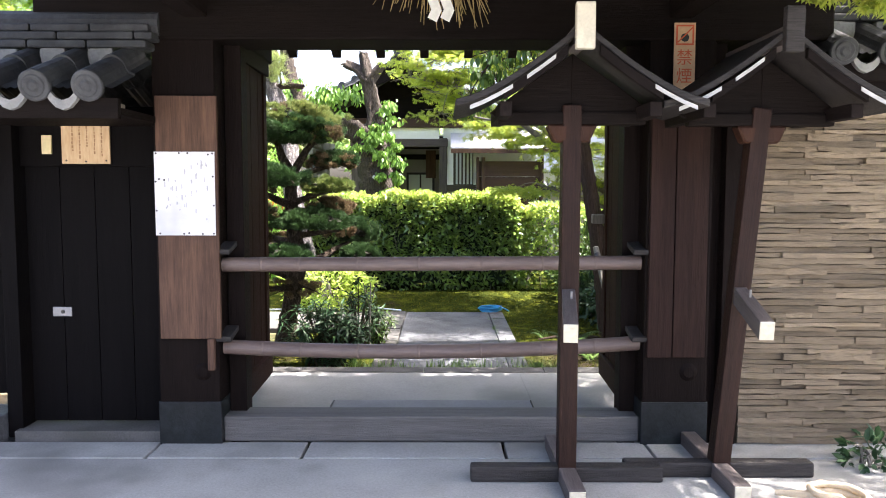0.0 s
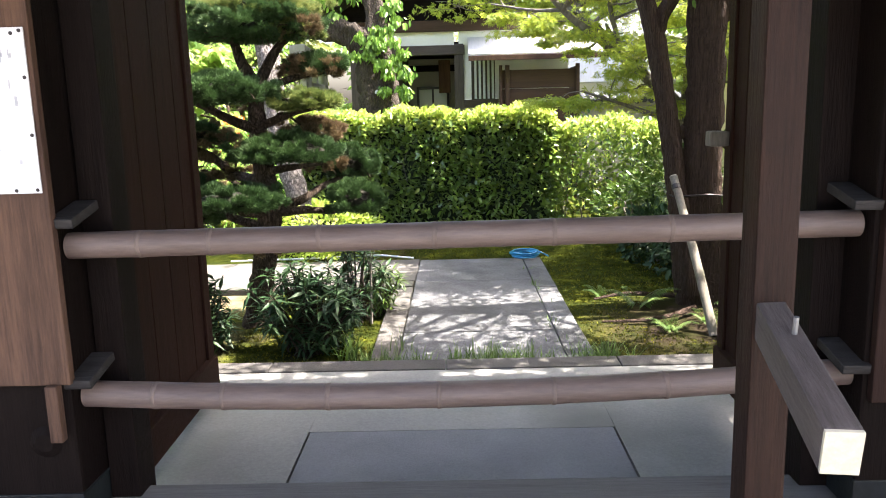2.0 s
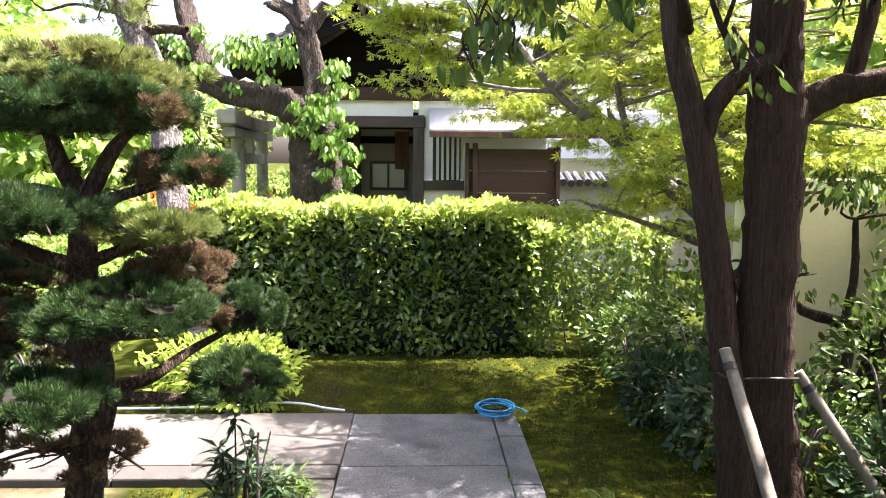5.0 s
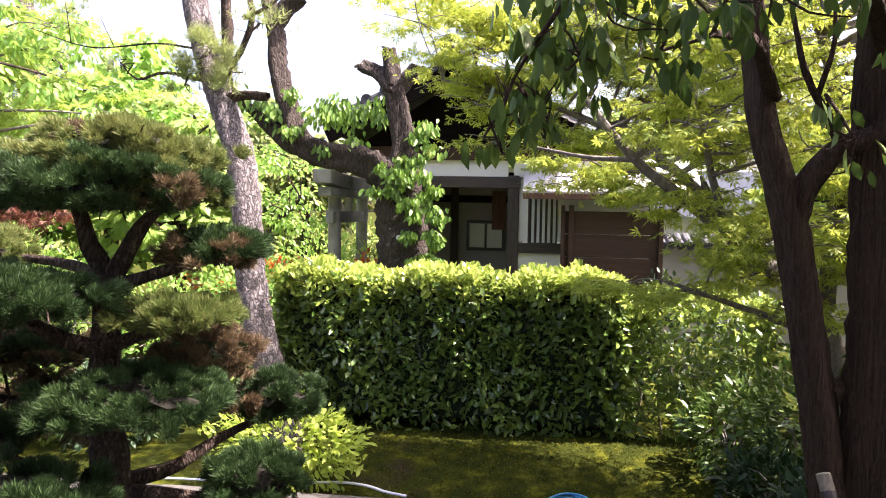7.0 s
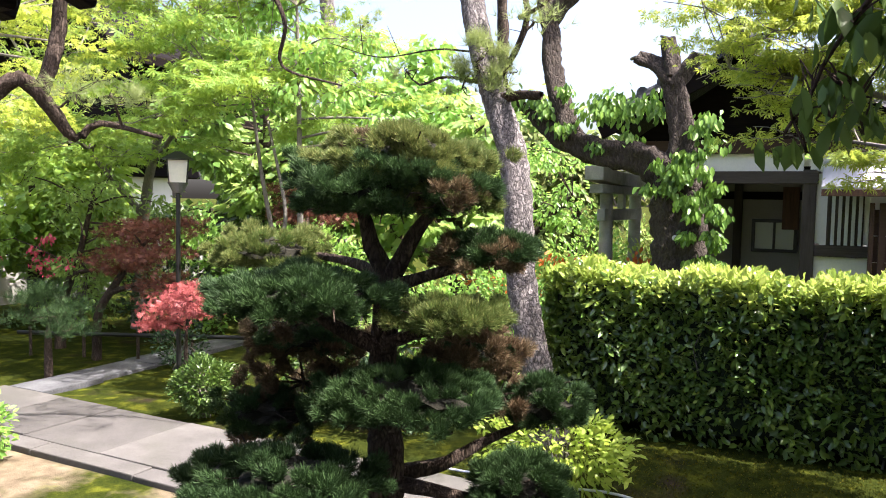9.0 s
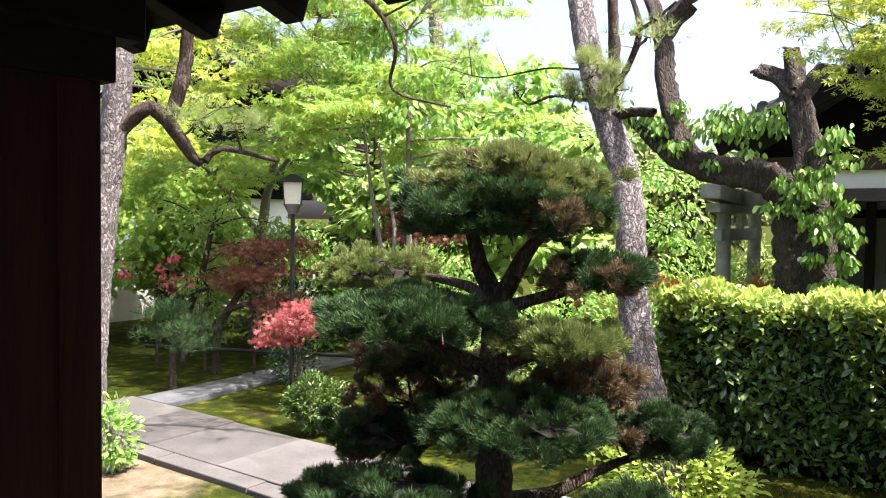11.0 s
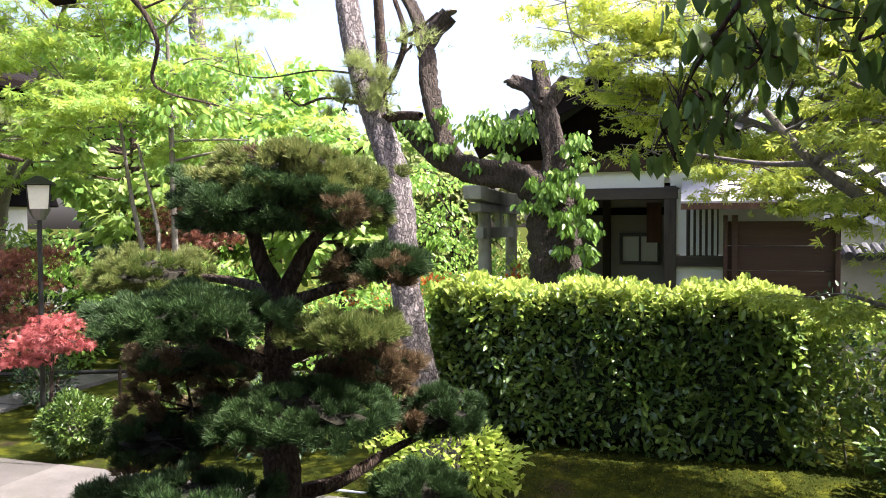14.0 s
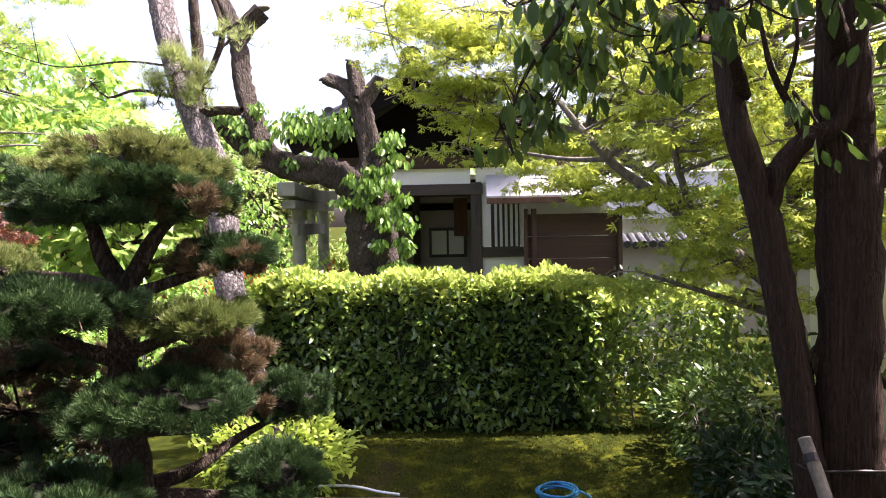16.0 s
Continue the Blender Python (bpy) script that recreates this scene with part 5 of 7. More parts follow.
pole((1.80, 8.70, 0.86), (1.90, 7.86, -0.26), 0.034, "peeled grey pole leaning against the tree")
pole((2.24, 8.75, 0.72), (2.78, 8.35, -0.24), 0.032, "mossy grey pole leaning against the tree")
band = thing("tree_tie", (2.05, 8.85, 0.70), "dark rope tie round the tree trunk", "tie")
limb_part("loop", [[(0.24 * math.cos(a), 0.19 * math.sin(a), 0.01 * math.sin(3 * a), 0.008) for a in np.linspace(0, 6.3, 24)]], M["nail"], band, sides=6)
for pts in ([(1.95, 8.5, -0.2, 0.022), (1.7, 8.3, -0.21, 0.018), (1.42, 8.22, -0.225, 0.014), (1.15, 8.3, -0.25, 0.008)],
            [(1.9, 8.9, -0.2, 0.024), (1.5, 9.0, -0.2, 0.018), (1.2, 8.95, -0.23, 0.01)]):
    t = thing("tree_root", pts[1][:3], "bare grey tree root crossing the moss", "root", "surface roots")
    limb_part("root", shifted([pts], pts[1][:3]), M["bark_red"], t, sides=8, step=0.05, wobble=0.3)


# light green maple behind it
def window_gap(x, y, z):
    k = (y - 4.82) / 11.2
    wx, wz = 0.23 + (x - 0.23) / k, 1.98 + (z - 1.98) / k
    return not (-1.3 < wx < 2.1 and wz < 2.55)


maple_limbs = [[(2.65, 10.7, -0.3, 0.09), (2.6, 10.7, 0.6, 0.075), (2.45, 10.6, 1.3, 0.065), (2.0, 10.5, 1.72, 0.055), (1.5, 10.4, 2.1, 0.042), (1.1, 10.3, 2.4, 0.03), (0.75, 10.2, 2.8, 0.018)],
               [(2.0, 10.5, 1.72, 0.045), (1.55, 11.2, 2.35, 0.038), (1.0, 11.6, 2.75, 0.03), (0.4, 11.8, 3.0, 0.02), (-0.4, 11.9, 3.2, 0.01)],
               [(2.3, 10.6, 3.4, 0.035), (1.7, 11.2, 3.6, 0.03), (0.9, 11.7, 3.8, 0.02), (0.1, 11.9, 3.9, 0.01)],
               [(1.75, 10.45, 1.92, 0.03), (1.62, 10.4, 2.3, 0.024), (1.5, 10.4, 2.75, 0.018), (1.1, 10.3, 3.0, 0.01)],
               [(2.5, 10.6, 1.2, 0.04), (2.2, 10.5, 1.3, 0.03), (1.85, 10.4, 1.42, 0.02), (1.3, 10.3, 1.6, 0.01)],
               [(2.45, 10.6, 1.4, 0.06), (2.5, 10.6, 2.4, 0.05), (2.3, 10.6, 3.4, 0.035), (1.6, 10.6, 4.3, 0.02)],
               [(1.1, 10.3, 2.4, 0.02), (0.8, 10.4, 2.42, 0.014), (0.4, 10.5, 2.5, 0.008)]]
maple_clumps = grid_clumps(58, (-0.65, 11.35, 2.6), (1.9, 12.2, 4.0), (0.44, 0.36, 0.10), 150, 31, lambda x, y, z: z > 2.55 + 0.4 * max(0, 0.2 - x))
maple_clumps += grid_clumps(64, (1.4, 9.6, 1.7), (4.0, 11.6, 3.9), (0.42, 0.42, 0.10), 135, 32, lambda x, y, z: window_gap(x, y, z))
maple_clumps += grid_clumps(52, (-0.5, 11.35, 2.6), (2.6, 12.2, 3.9), (0.44, 0.36, 0.10), 150, 33, lambda x, y, z: z > 2.55 + 0.4 * max(0, 0.2 - x) and window_gap(x, y, z))
# unseen upper clumps, added to shade the moss before the hedge
maple_clumps += grid_clumps(24, (1.4, 10.7, 3.9), (3.9, 12.2, 5.0), (0.34, 0.30, 0.12), 420, 34)
maple_clumps += [(0.62, 11.0, 2.42, 0.3, 0.3, 0.06, 150), (0.85, 11.1, 2.30, 0.32, 0.3, 0.06, 170), (1.1, 11.0, 2.40, 0.32, 0.3, 0.07, 180), (1.05, 11.1, 2.18, 0.3, 0.3, 0.06, 150), (1.4, 11.0, 2.28, 0.34, 0.3, 0.07, 180), (1.3, 11.0, 2.05, 0.26, 0.3, 0.05, 110), (1.75, 11.0, 2.2, 0.34, 0.3, 0.07, 170)]
maple_clumps += [(1.0, 10.8, 2.35, 0.45, 0.35, 0.07, 260), (1.25, 10.6, 2.16, 0.3, 0.3, 0.06, 170), (0.75, 10.9, 2.28, 0.32, 0.3, 0.06, 150),
                 (1.5, 10.6, 1.5, 0.5, 0.4, 0.06, 260), (1.15, 10.8, 1.52, 0.4, 0.3, 0.05, 170), (1.9, 10.5, 1.62, 0.45, 0.4, 0.07, 260), (2.2, 10.3, 1.4, 0.4, 0.4, 0.08, 220), (2.6, 10.4, 1.9, 0.5, 0.4, 0.1, 240)]
maple_clumps += grid_clumps(46, (1.15, 9.5, 1.7), (3.5, 10.4, 3.5), (0.36, 0.34, 0.07), 120, 35, lambda x, y, z: z > 2.25 or x > 1.95)
leafy_tree("green_maple", "light yellow-green maple with layered sprays of small leaves", (2.65, 10.7, -0.2), maple_limbs, maple_clumps, M["maple"], M["bark_grey"], MAPLE, 0.062, 0.75, 0.15, 5)

# overhanging maple spray in the street
leafy_tree("overhanging_maple", "pale green maple spray hanging over the fence", (2.95, 5.4, -0.2),
           [[(2.95, 5.4, -0.2, 0.05), (2.95, 5.35, 1.5, 0.045), (2.8, 5.0, 2.5, 0.035), (2.6, 4.5, 2.75, 0.02), (2.3, 4.0, 2.62, 0.01)], [(2.8, 5.0, 2.5, 0.02), (2.6, 4.2, 2.5, 0.014), (2.3, 3.9, 2.42, 0.006)]],
           # the grid of high clumps is unseen, added to shade the paving
           [(2.12, 4.0, 2.52, 0.24, 0.2, 0.07, 170), (2.4, 4.0, 2.54, 0.27, 0.25, 0.09, 230), (2.25, 3.9, 2.38, 0.16, 0.15, 0.06, 100), (2.2, 4.0, 2.68, 0.3, 0.25, 0.08, 200), (2.65, 4.1, 2.5, 0.3, 0.25, 0.1, 140), (2.5, 4.2, 2.75, 0.35, 0.3, 0.1, 140)] + grid_clumps(64, (3.0, 2.2, 3.3), (5.8, 5.6, 4.8), (0.5, 0.5, 0.12), 190, 61),
           M["maple"], M["bark_grey"], MAPLE, 0.06, 0.75, 0.2, 4)


# ---- old stump tree with climbing leaves, behind the hedge ----
o = (-1.08, 14.0, -0.15)
old = leafy_tree("pollarded_tree", "old pollarded tree with lopped limbs and climbing ivy", o,
                 [[(-1.08, 14.0, -0.25, 0.36), (-1.1, 14.0, 0.5, 0.29), (-1.12, 14.0, 1.5, 0.26), (-1.16, 14.0, 2.3, 0.22), (-1.12, 14.0, 2.7, 0.14), (-1.18, 14.0, 3.1, 0.115), (-1.27, 14.0, 3.5, 0.105)],
                  [(-1.25, 14.0, 3.45, 0.11), (-1.42, 14.0, 3.62, 0.085), (-1.6, 14.0, 3.70, 0.075), (-1.66, 14.0, 3.73, 0.07)],
                  [(-1.27, 14.0, 3.5, 0.10), (-1.30, 14.0, 3.72, 0.085), (-1.34, 14.0, 3.92, 0.075)],
                  [(-1.25, 14.0, 3.4, 0.09), (-1.08, 14.0, 3.62, 0.08), (-1.0, 14.0, 3.72, 0.075)],
                  [(-1.18, 14.0, 2.35, 0.19), (-1.55, 14.0, 2.6, 0.16), (-2.05, 14.0, 2.68, 0.14), (-2.48, 14.0, 2.86, 0.13), (-2.85, 14.05, 3.08, 0.07), (-3.3, 14.1, 3.5, 0.03)],
                  [(-2.42, 14.0, 2.85, 0.13), (-2.55, 14.0, 3.2, 0.115), (-2.68, 14.0, 3.7, 0.11), (-2.72, 14.0, 4.15, 0.10), (-2.85, 14.0, 4.6, 0.075), (-3.08, 14.0, 5.0, 0.06), (-3.4, 14.0, 5.5, 0.03)],
                  [(-2.72, 14.0, 4.2, 0.085), (-2.58, 14.0, 4.42, 0.10), (-2.42, 14.0, 4.58, 0.105)]],
                 [], M["fresh"], M["bark_old"], wobble=0.3, sides=12)
for a, r in (((-1.67, 14.0, 3.735), 0.07), ((-1.345, 14.0, 3.93), 0.074), ((-0.995, 14.0, 3.725), 0.074), ((-2.41, 14.0, 4.59), 0.104)):
    q = Vector(a) - Vector(o)
    part("sawn_end", cylinder(q - Vector((0, 0, 0.01)), q + Vector((0.004 if a[0] > -1.5 else -0.004, 0, 0.004)), r, None, 14), M["cut"], old, "grey sawn limb end")
ivy = [(-0.95, 13.72, 2.3, 0.35, 0.14, 0.3, 130), (-0.85, 13.72, 1.9, 0.3, 0.14, 0.3, 110), (-0.75, 13.72, 1.55, 0.22, 0.12, 0.25, 80), (-1.35, 13.75, 2.35, 0.25, 0.14, 0.2, 60), (-0.62, 13.75, 1.2, 0.22, 0.14, 0.2, 70), (-1.0, 13.72, 2.62, 0.25, 0.14, 0.18, 60),
       (-1.8, 13.9, 2.78, 0.4, 0.15, 0.12, 60), (-2.3, 13.9, 2.95, 0.35, 0.15, 0.15, 60), (-2.6, 13.9, 3.4, 0.2, 0.15, 0.35, 55), (-1.6, 14.1, 3.3, 0.5, 0.3, 0.2, 80), (-2.1, 14.1, 3.2, 0.5, 0.3, 0.2, 80), (-3.1, 14.1, 3.2, 0.5, 0.3, 0.25, 90), (-0.9, 14.0, 2.9, 0.3, 0.25, 0.25, 60)]
P, D, N, L = spray(ivy, 0.095, 3.2, 0.2, 0.5)
N = N * 0.5 + np.array((0.2, -0.8, 0.3))
blades("ivy", OVAL, P - np.array(o), D, N, L, M["ivy"], old, "fresh green climbing leaves")
part("tag", cylinder(Vector((-1.12, 13.71, 1.72)) - Vector(o), Vector((-1.12, 13.70, 1.72)) - Vector(o), 0.03, None, 14), M["tin"], old, "small round pale tag")


# ---- tall pines ----
def tall_pine(label, o, trunk, limbs, tufts, size=0.13):
    t = thing("tall_pine", o, label, "tree", "tall pines")
    limb_part("trunk", shifted([trunk], o), M["bark_pine"], t, sides=20, step=0.05, wobble=0.16)
    for l in limbs:
        limb_part("branch", shifted([l], o), M["bark_dark"], t, sides=8, step=0.07, wobble=0.25)
    if tufts:
        limb_part("twig_mass", shifted(twig_lines(tufts, [trunk] + limbs, 0.010, 7, 9), o), M["bark_dark"], t, sides=5, step=0.12)
        P, D, N, L = spray(tufts, size, 1.0, 0.1, -0.3)
        blades("needle_mass", LONG_TUFT, P - np.array(o), D, N, L, M["needle_p"], t)


tall_pine("tall pine with pale plated bark leaning back", (-1.95, 12.0, -0.15),
          [(-1.90, 12.0, -0.25, 0.20), (-1.97, 12.0, 0.2, 0.155), (-2.06, 12.0, 0.55, 0.142), (-2.16, 12.0, 0.97, 0.138), (-2.25, 12.0, 1.53, 0.136), (-2.28, 12.0, 2.05, 0.135), (-2.36, 12.0, 2.57, 0.133), (-2.53, 12.0, 3.05, 0.126), (-2.69, 12.0, 3.55, 0.118), (-2.81, 12.0, 4.1, 0.110), (-2.95, 12.0, 5.2, 0.098), (-2.9, 12.0, 7.5, 0.051)],
          [[(-2.50, 12.0, 3.06, 0.045), (-2.25, 11.95, 3.08, 0.042), (-2.02, 11.9, 3.06, 0.040)], [(-2.52, 12.05, 3.1, 0.05), (-2.50, 12.1, 3.5, 0.055), (-2.52, 12.1, 4.0, 0.05), (-2.56, 12.1, 4.6, 0.04)],
           [(-2.48, 12.05, 3.3, 0.03), (-2.30, 12.0, 3.55, 0.028), (-2.22, 12.0, 3.85, 0.03), (-2.36, 12.0, 4.3, 0.02)],
           [(-2.66, 12.0, 3.5, 0.012), (-3.1, 11.9, 3.55, 0.009), (-3.7, 11.8, 3.5, 0.006), (-4.3, 11.8, 3.68, 0.003)], [(-3.5, 11.84, 3.52, 0.005), (-3.62, 11.8, 3.8, 0.002)], [(-3.9, 11.8, 3.55, 0.005), (-3.96, 11.8, 3.95, 0.002)],
           [(-2.60, 12.0, 3.2, 0.02), (-3.0, 11.9, 3.28, 0.014), (-3.3, 11.9, 3.22, 0.01), (-3.45, 11.9, 3.36, 0.006)], [(-2.3, 12.0, 3.8, 0.02), (-2.05, 11.9, 3.86, 0.015), (-1.85, 11.9, 4.0, 0.01)]],
          [(-2.62, 11.78, 3.38, 0.30, 0.18, 0.26, 170), (-2.36, 11.80, 3.26, 0.26, 0.18, 0.18, 90), (-2.78, 11.8, 3.15, 0.2, 0.16, 0.12, 50), (-2.15, 12.0, 3.75, 0.3, 0.25, 0.14, 40), (-3.45, 11.9, 3.36, 0.18, 0.14, 0.06, 22), (-2.9, 11.9, 6.5, 0.9, 0.8, 0.5, 160), (-2.7, 11.9, 7.4, 0.8, 0.8, 0.4, 160)])
tall_pine("thick pine trunk with flaking grey bark beside the path", (-6.72, 9.33, -0.2),
          [(-6.76, 9.33, -0.3, 0.19), (-6.72, 9.33, 0.2, 0.145), (-6.62, 9.33, 1.2, 0.13), (-6.45, 9.35, 2.3, 0.125), (-6.22, 9.35, 3.5, 0.12), (-6.1, 9.35, 5.0, 0.1), (-6.2, 9.4, 7.0, 0.07)],
          [[(-6.35, 9.35, 2.8, 0.07), (-6.1, 9.6, 3.1, 0.07), (-5.95, 9.8, 2.85, 0.06), (-5.9, 10.0, 2.6, 0.045), (-5.8, 10.2, 2.75, 0.03), (-5.2, 10.4, 2.62, 0.015)],
           [(-6.0, 9.75, 3.0, 0.06), (-5.98, 9.9, 3.5, 0.06), (-5.9, 9.9, 4.2, 0.05)], [(-6.15, 9.35, 4.4, 0.05), (-5.2, 10.0, 4.35, 0.04), (-4.4, 10.6, 4.15, 0.03), (-4.1, 10.8, 3.7, 0.02), (-4.2, 10.9, 3.3, 0.014), (-3.6, 11.0, 3.1, 0.008)]],
          [(-5.75, 9.9, 3.0, 0.4, 0.3, 0.18, 60), (-5.4, 10.0, 2.95, 0.3, 0.25, 0.14, 45), (-4.3, 10.7, 4.25, 0.6, 0.5, 0.2, 90), (-3.7, 10.9, 4.2, 0.5, 0.4, 0.2, 70), (-5.3, 10.0, 4.5, 0.5, 0.4, 0.2, 60), (-6.2, 9.4, 6.4, 1.1, 1.0, 0.6, 150)])
tall_pine("distant tall pine trunk with sparse branches", (-8.9, 18.3, -0.25),
          [(-8.75, 18.3, -0.3, 0.2), (-8.8, 18.3, 2.5, 0.17), (-9.0, 18.3, 5.0, 0.15), (-9.3, 18.3, 8.5, 0.12), (-9.3, 18.3, 11, 0.06)],
          [[(-8.95, 18.3, 4.4, 0.05), (-8.5, 18.2, 4.7, 0.04), (-8.1, 18.2, 4.4, 0.03), (-7.6, 18.1, 4.2, 0.015)], [(-9.0, 18.3, 5.0, 0.05), (-8.6, 18.2, 5.2, 0.035), (-8.0, 18.2, 5.6, 0.02)], [(-9.2, 18.3, 6.8, 0.05), (-8.5, 18.2, 6.9, 0.04), (-7.9, 18.2, 6.8, 0.02)]],
          [(-8.5, 18.2, 4.9, 0.5, 0.4, 0.3, 60), (-7.7, 18.1, 4.3, 0.4, 0.3, 0.2, 50), (-8.1, 18.2, 5.6, 0.4, 0.3, 0.2, 40), (-8.0, 18.2, 6.9, 0.6, 0.4, 0.2, 60), (-9.3, 18.3, 9.5, 1.2, 1.0, 0.5, 150)], 0.2)


# ---- low planting ----
def bush(label, c, r, n, leaf, size=0.05, shape=OVAL, name="shrub", hang=0.2, group=""):
    o = (c[0], c[1], ground_height(c[0], c[1]) - 0.01)
    t = thing(name, o, label, "shrub", group)
    k = 9
    q = np.random.default_rng(int(abs(c[0] * 91 + c[1] * 37)))
    stems = []
    for _ in range(k):
        e = np.array((c[0], c[1], c[2])) + q.uniform(-0.75, 0.75, 3) * np.array(r)
        stems.append([(c[0] + q.normal() * 0.04, c[1] + q.normal() * 0.04, o[2] - 0.02, 0.012), (*((np.array(c) * 0.6 + e * 0.4) + q.normal(size=3) * 0.02), 0.009), (*e, 0.004)])
    limb_part("stem_tangle", shifted(stems, o), M["bark_grey"], t, sides=5, step=0.1)
    p, v = in_ball(n, c, r, 0.35)
    p[:, 2] = np.maximum(p[:, 2], o[2] + 0.02)
    d = v + np.array((0, 0, 0.35 - hang)) + rng.normal(size=(n, 3)) * 0.5
    blades("foliage", shape, p - np.array(o), d, v * 0.7 + np.array((0, 0, 0.7)) + rng.normal(size=(n, 3)) * 0.35, size * (0.65 + 0.7 * rng.random(n)), leaf, t)
    return t


def whorls(label, c, r, n, leaf, size=0.13):
    """A shrub whose long leaves stand in stars at the shoot tips."""
    o = (c[0], c[1], ground_height(c[0], c[1]) - 0.01)
    t = thing("shrub", o, label, "shrub")
    tips, v = in_ball(n, c, r, 0.25)
    tips[:, 2] = np.maximum(tips[:, 2], o[2] + 0.08)
    lines = [[(c[0] + rng.normal() * 0.06, c[1] + rng.normal() * 0.06, o[2], 0.01), (*(tips[i] * 0.6 + np.array((c[0], c[1], o[2])) * 0.4), 0.007), (*tips[i], 0.004)] for i in range(n)]
    limb_part("stem_tangle", shifted(lines, o), M["bark_dark"], t, sides=5, step=0.15)
    m = 11
    a = np.tile(np.arange(m) * 2.399, n) + np.repeat(rng.random(n) * 6, m)
    P = np.repeat(tips, m, 0) - np.tile(np.arange(m) * 0.006, n)[:, None] * np.array((0, 0, 1))
    D = np.stack([np.cos(a), np.sin(a), np.tile(np.linspace(0.7, -0.75, m), n)], 1) + rng.normal(size=(n * m, 3)) * 0.15
    blades("foliage", LANCE, P - np.array(o), D, np.tile((0, 0, 1.0), (n * m, 1)) + rng.normal(size=(n * m, 3)) * 0.2, size * (0.7 + 0.5 * rng.random(n * m)), leaf, t)


def strap_plant(label, c, n, l, leaf, name="grass_clump", width=0.012, group="", arch=0.9):
    z0 = ground_height(c[0], c[1])
    o = (c[0], c[1], max(c[2] if len(c) > 2 else z0, z0))
    t = thing(name, o, label, "plant", group)
    V, F = [], []
    for k in range(n):
        a, ln, lean = rng.random() * 6.283, l * rng.uniform(0.5, 1.1), rng.uniform(0.25, 1.0) * arch
        w = width * rng.uniform(0.6, 1.2)
        b = len(V)
        x0, y0 = rng.normal() * 0.03, rng.normal() * 0.03
        for s in np.linspace(0, 1, 5):
            r_, h = ln * s * lean * (0.4 + 0.6 * s), ln * s * (1 - 0.55 * lean * s)
            ww = w * (1 - s) ** 0.6
            x, y = x0 + math.cos(a) * r_, y0 + math.sin(a) * r_
            V += [(x - math.sin(a) * ww, y + math.cos(a) * ww, h), (x + math.sin(a) * ww, y - math.cos(a) * ww, h)]
        F += [(b + 2 * i, b + 2 * i + 1, b + 2 * i + 3, b + 2 * i + 2) for i in range(4)]
    link("blade_tuft", mesh_from("blades", V, F), leaf, t)


def fern(c, n, l, label="green fern with feathered fronds"):
    o = (c[0], c[1], ground_height(c[0], c[1]) + (c[2] if len(c) > 2 else 0))
    t = thing("fern", o, label, "fern", "ferns in the moss")
    P, D, N, L = [], [], [], []
    for k in range(n):
        a, ln = rng.random() * 6.283, l * rng.uniform(0.7, 1.1)
        for s in np.linspace(0.12, 1, 20):
            p = np.array((math.cos(a) * ln * s * 0.75, math.sin(a) * ln * s * 0.75, ln * (s * 1.0 - 0.65 * s * s)))
            for side in (-1, 1):
                P.append(p)
                D.append((-math.sin(a) * side + 0.35 * math.cos(a), math.cos(a) * side + 0.35 * math.sin(a), -0.1))
                N.append((0, 0, 1))
                L.append(ln * 0.26 * (1.08 - s) ** 0.7)
    blades("frond_mass", LANCE, np.array(P), np.array(D), np.array(N, float), np.array(L), M["broad"], t)




def moss_tufts(n, x0, x1, y0, y1):
    """Short mossy growth over the soil, clear of the paving."""
    x, y = rng.uniform(x0, x1, n), rng.uniform(y0, y1, n)
    paved = ((x > -0.66) & (x < 0.97) & (y < 10.9)) | ((y > 9.46) & (y < 10.9) & (x < 0)) | ((x < -1.7) & (y < 9.6))
    bare = np.hypot(x - 2.1, y - 8.4) < 0.7
    x, y = x[~(paved | bare)], y[~(paved | bare)]
    z = np.array([ground_height(a, b) for a, b in zip(x, y)])
    P = np.stack([x, y, z - 0.004], 1)
    D = rng.normal(size=P.shape) * 0.7 + np.array((0, 0, 0.6))
    tagged(blades("moss_tufts", DIAMOND, P, D, rng.normal(size=P.shape), rng.uniform(0.010, 0.026, len(P)), M["moss_tuft"]), "short tufted green moss covering the garden soil", "moss", kind="stuff")


moss_tufts(60000, -2.4, 2.6, 6.98, 12.4)
whorls("dark glossy shrub with stars of long leaves", (-1.08, 7.72, 0.08), (0.40, 0.32, 0.33), 120, M["shrub"])
whorls("taller dark shrub with long narrow leaves", (-0.85, 8.55, 0.16), (0.24, 0.24, 0.34), 34, M["shrub"])
whorls("small leafy shrub at the path edge", (-0.66, 8.75, 0.0), (0.17, 0.2, 0.2), 34, M["broad"], 0.10)
whorls("narrow dark shrub beside the gate leaf", (-1.86, 7.75, 0.02), (0.2, 0.25, 0.33), 40, M["shrub"])
strap_plant("arching striped grass at the foot of the shrub", (-0.78, 7.42), 34, 0.36, M["grass"], width=0.008)
for k in range(78):
    x = rng.uniform(-0.60, 1.0) if k > 5 else rng.uniform(0.75, 1.15)
    strap_plant("tuft of thin grass along the platform edge", (x, 7.03 + abs(rng.normal()) * 0.06, -0.22), int(rng.uniform(8, 18)), rng.uniform(0.13, 0.29), M["grass"], "grass_tuft", 0.005, "grass tufts along the edge", 0.7)
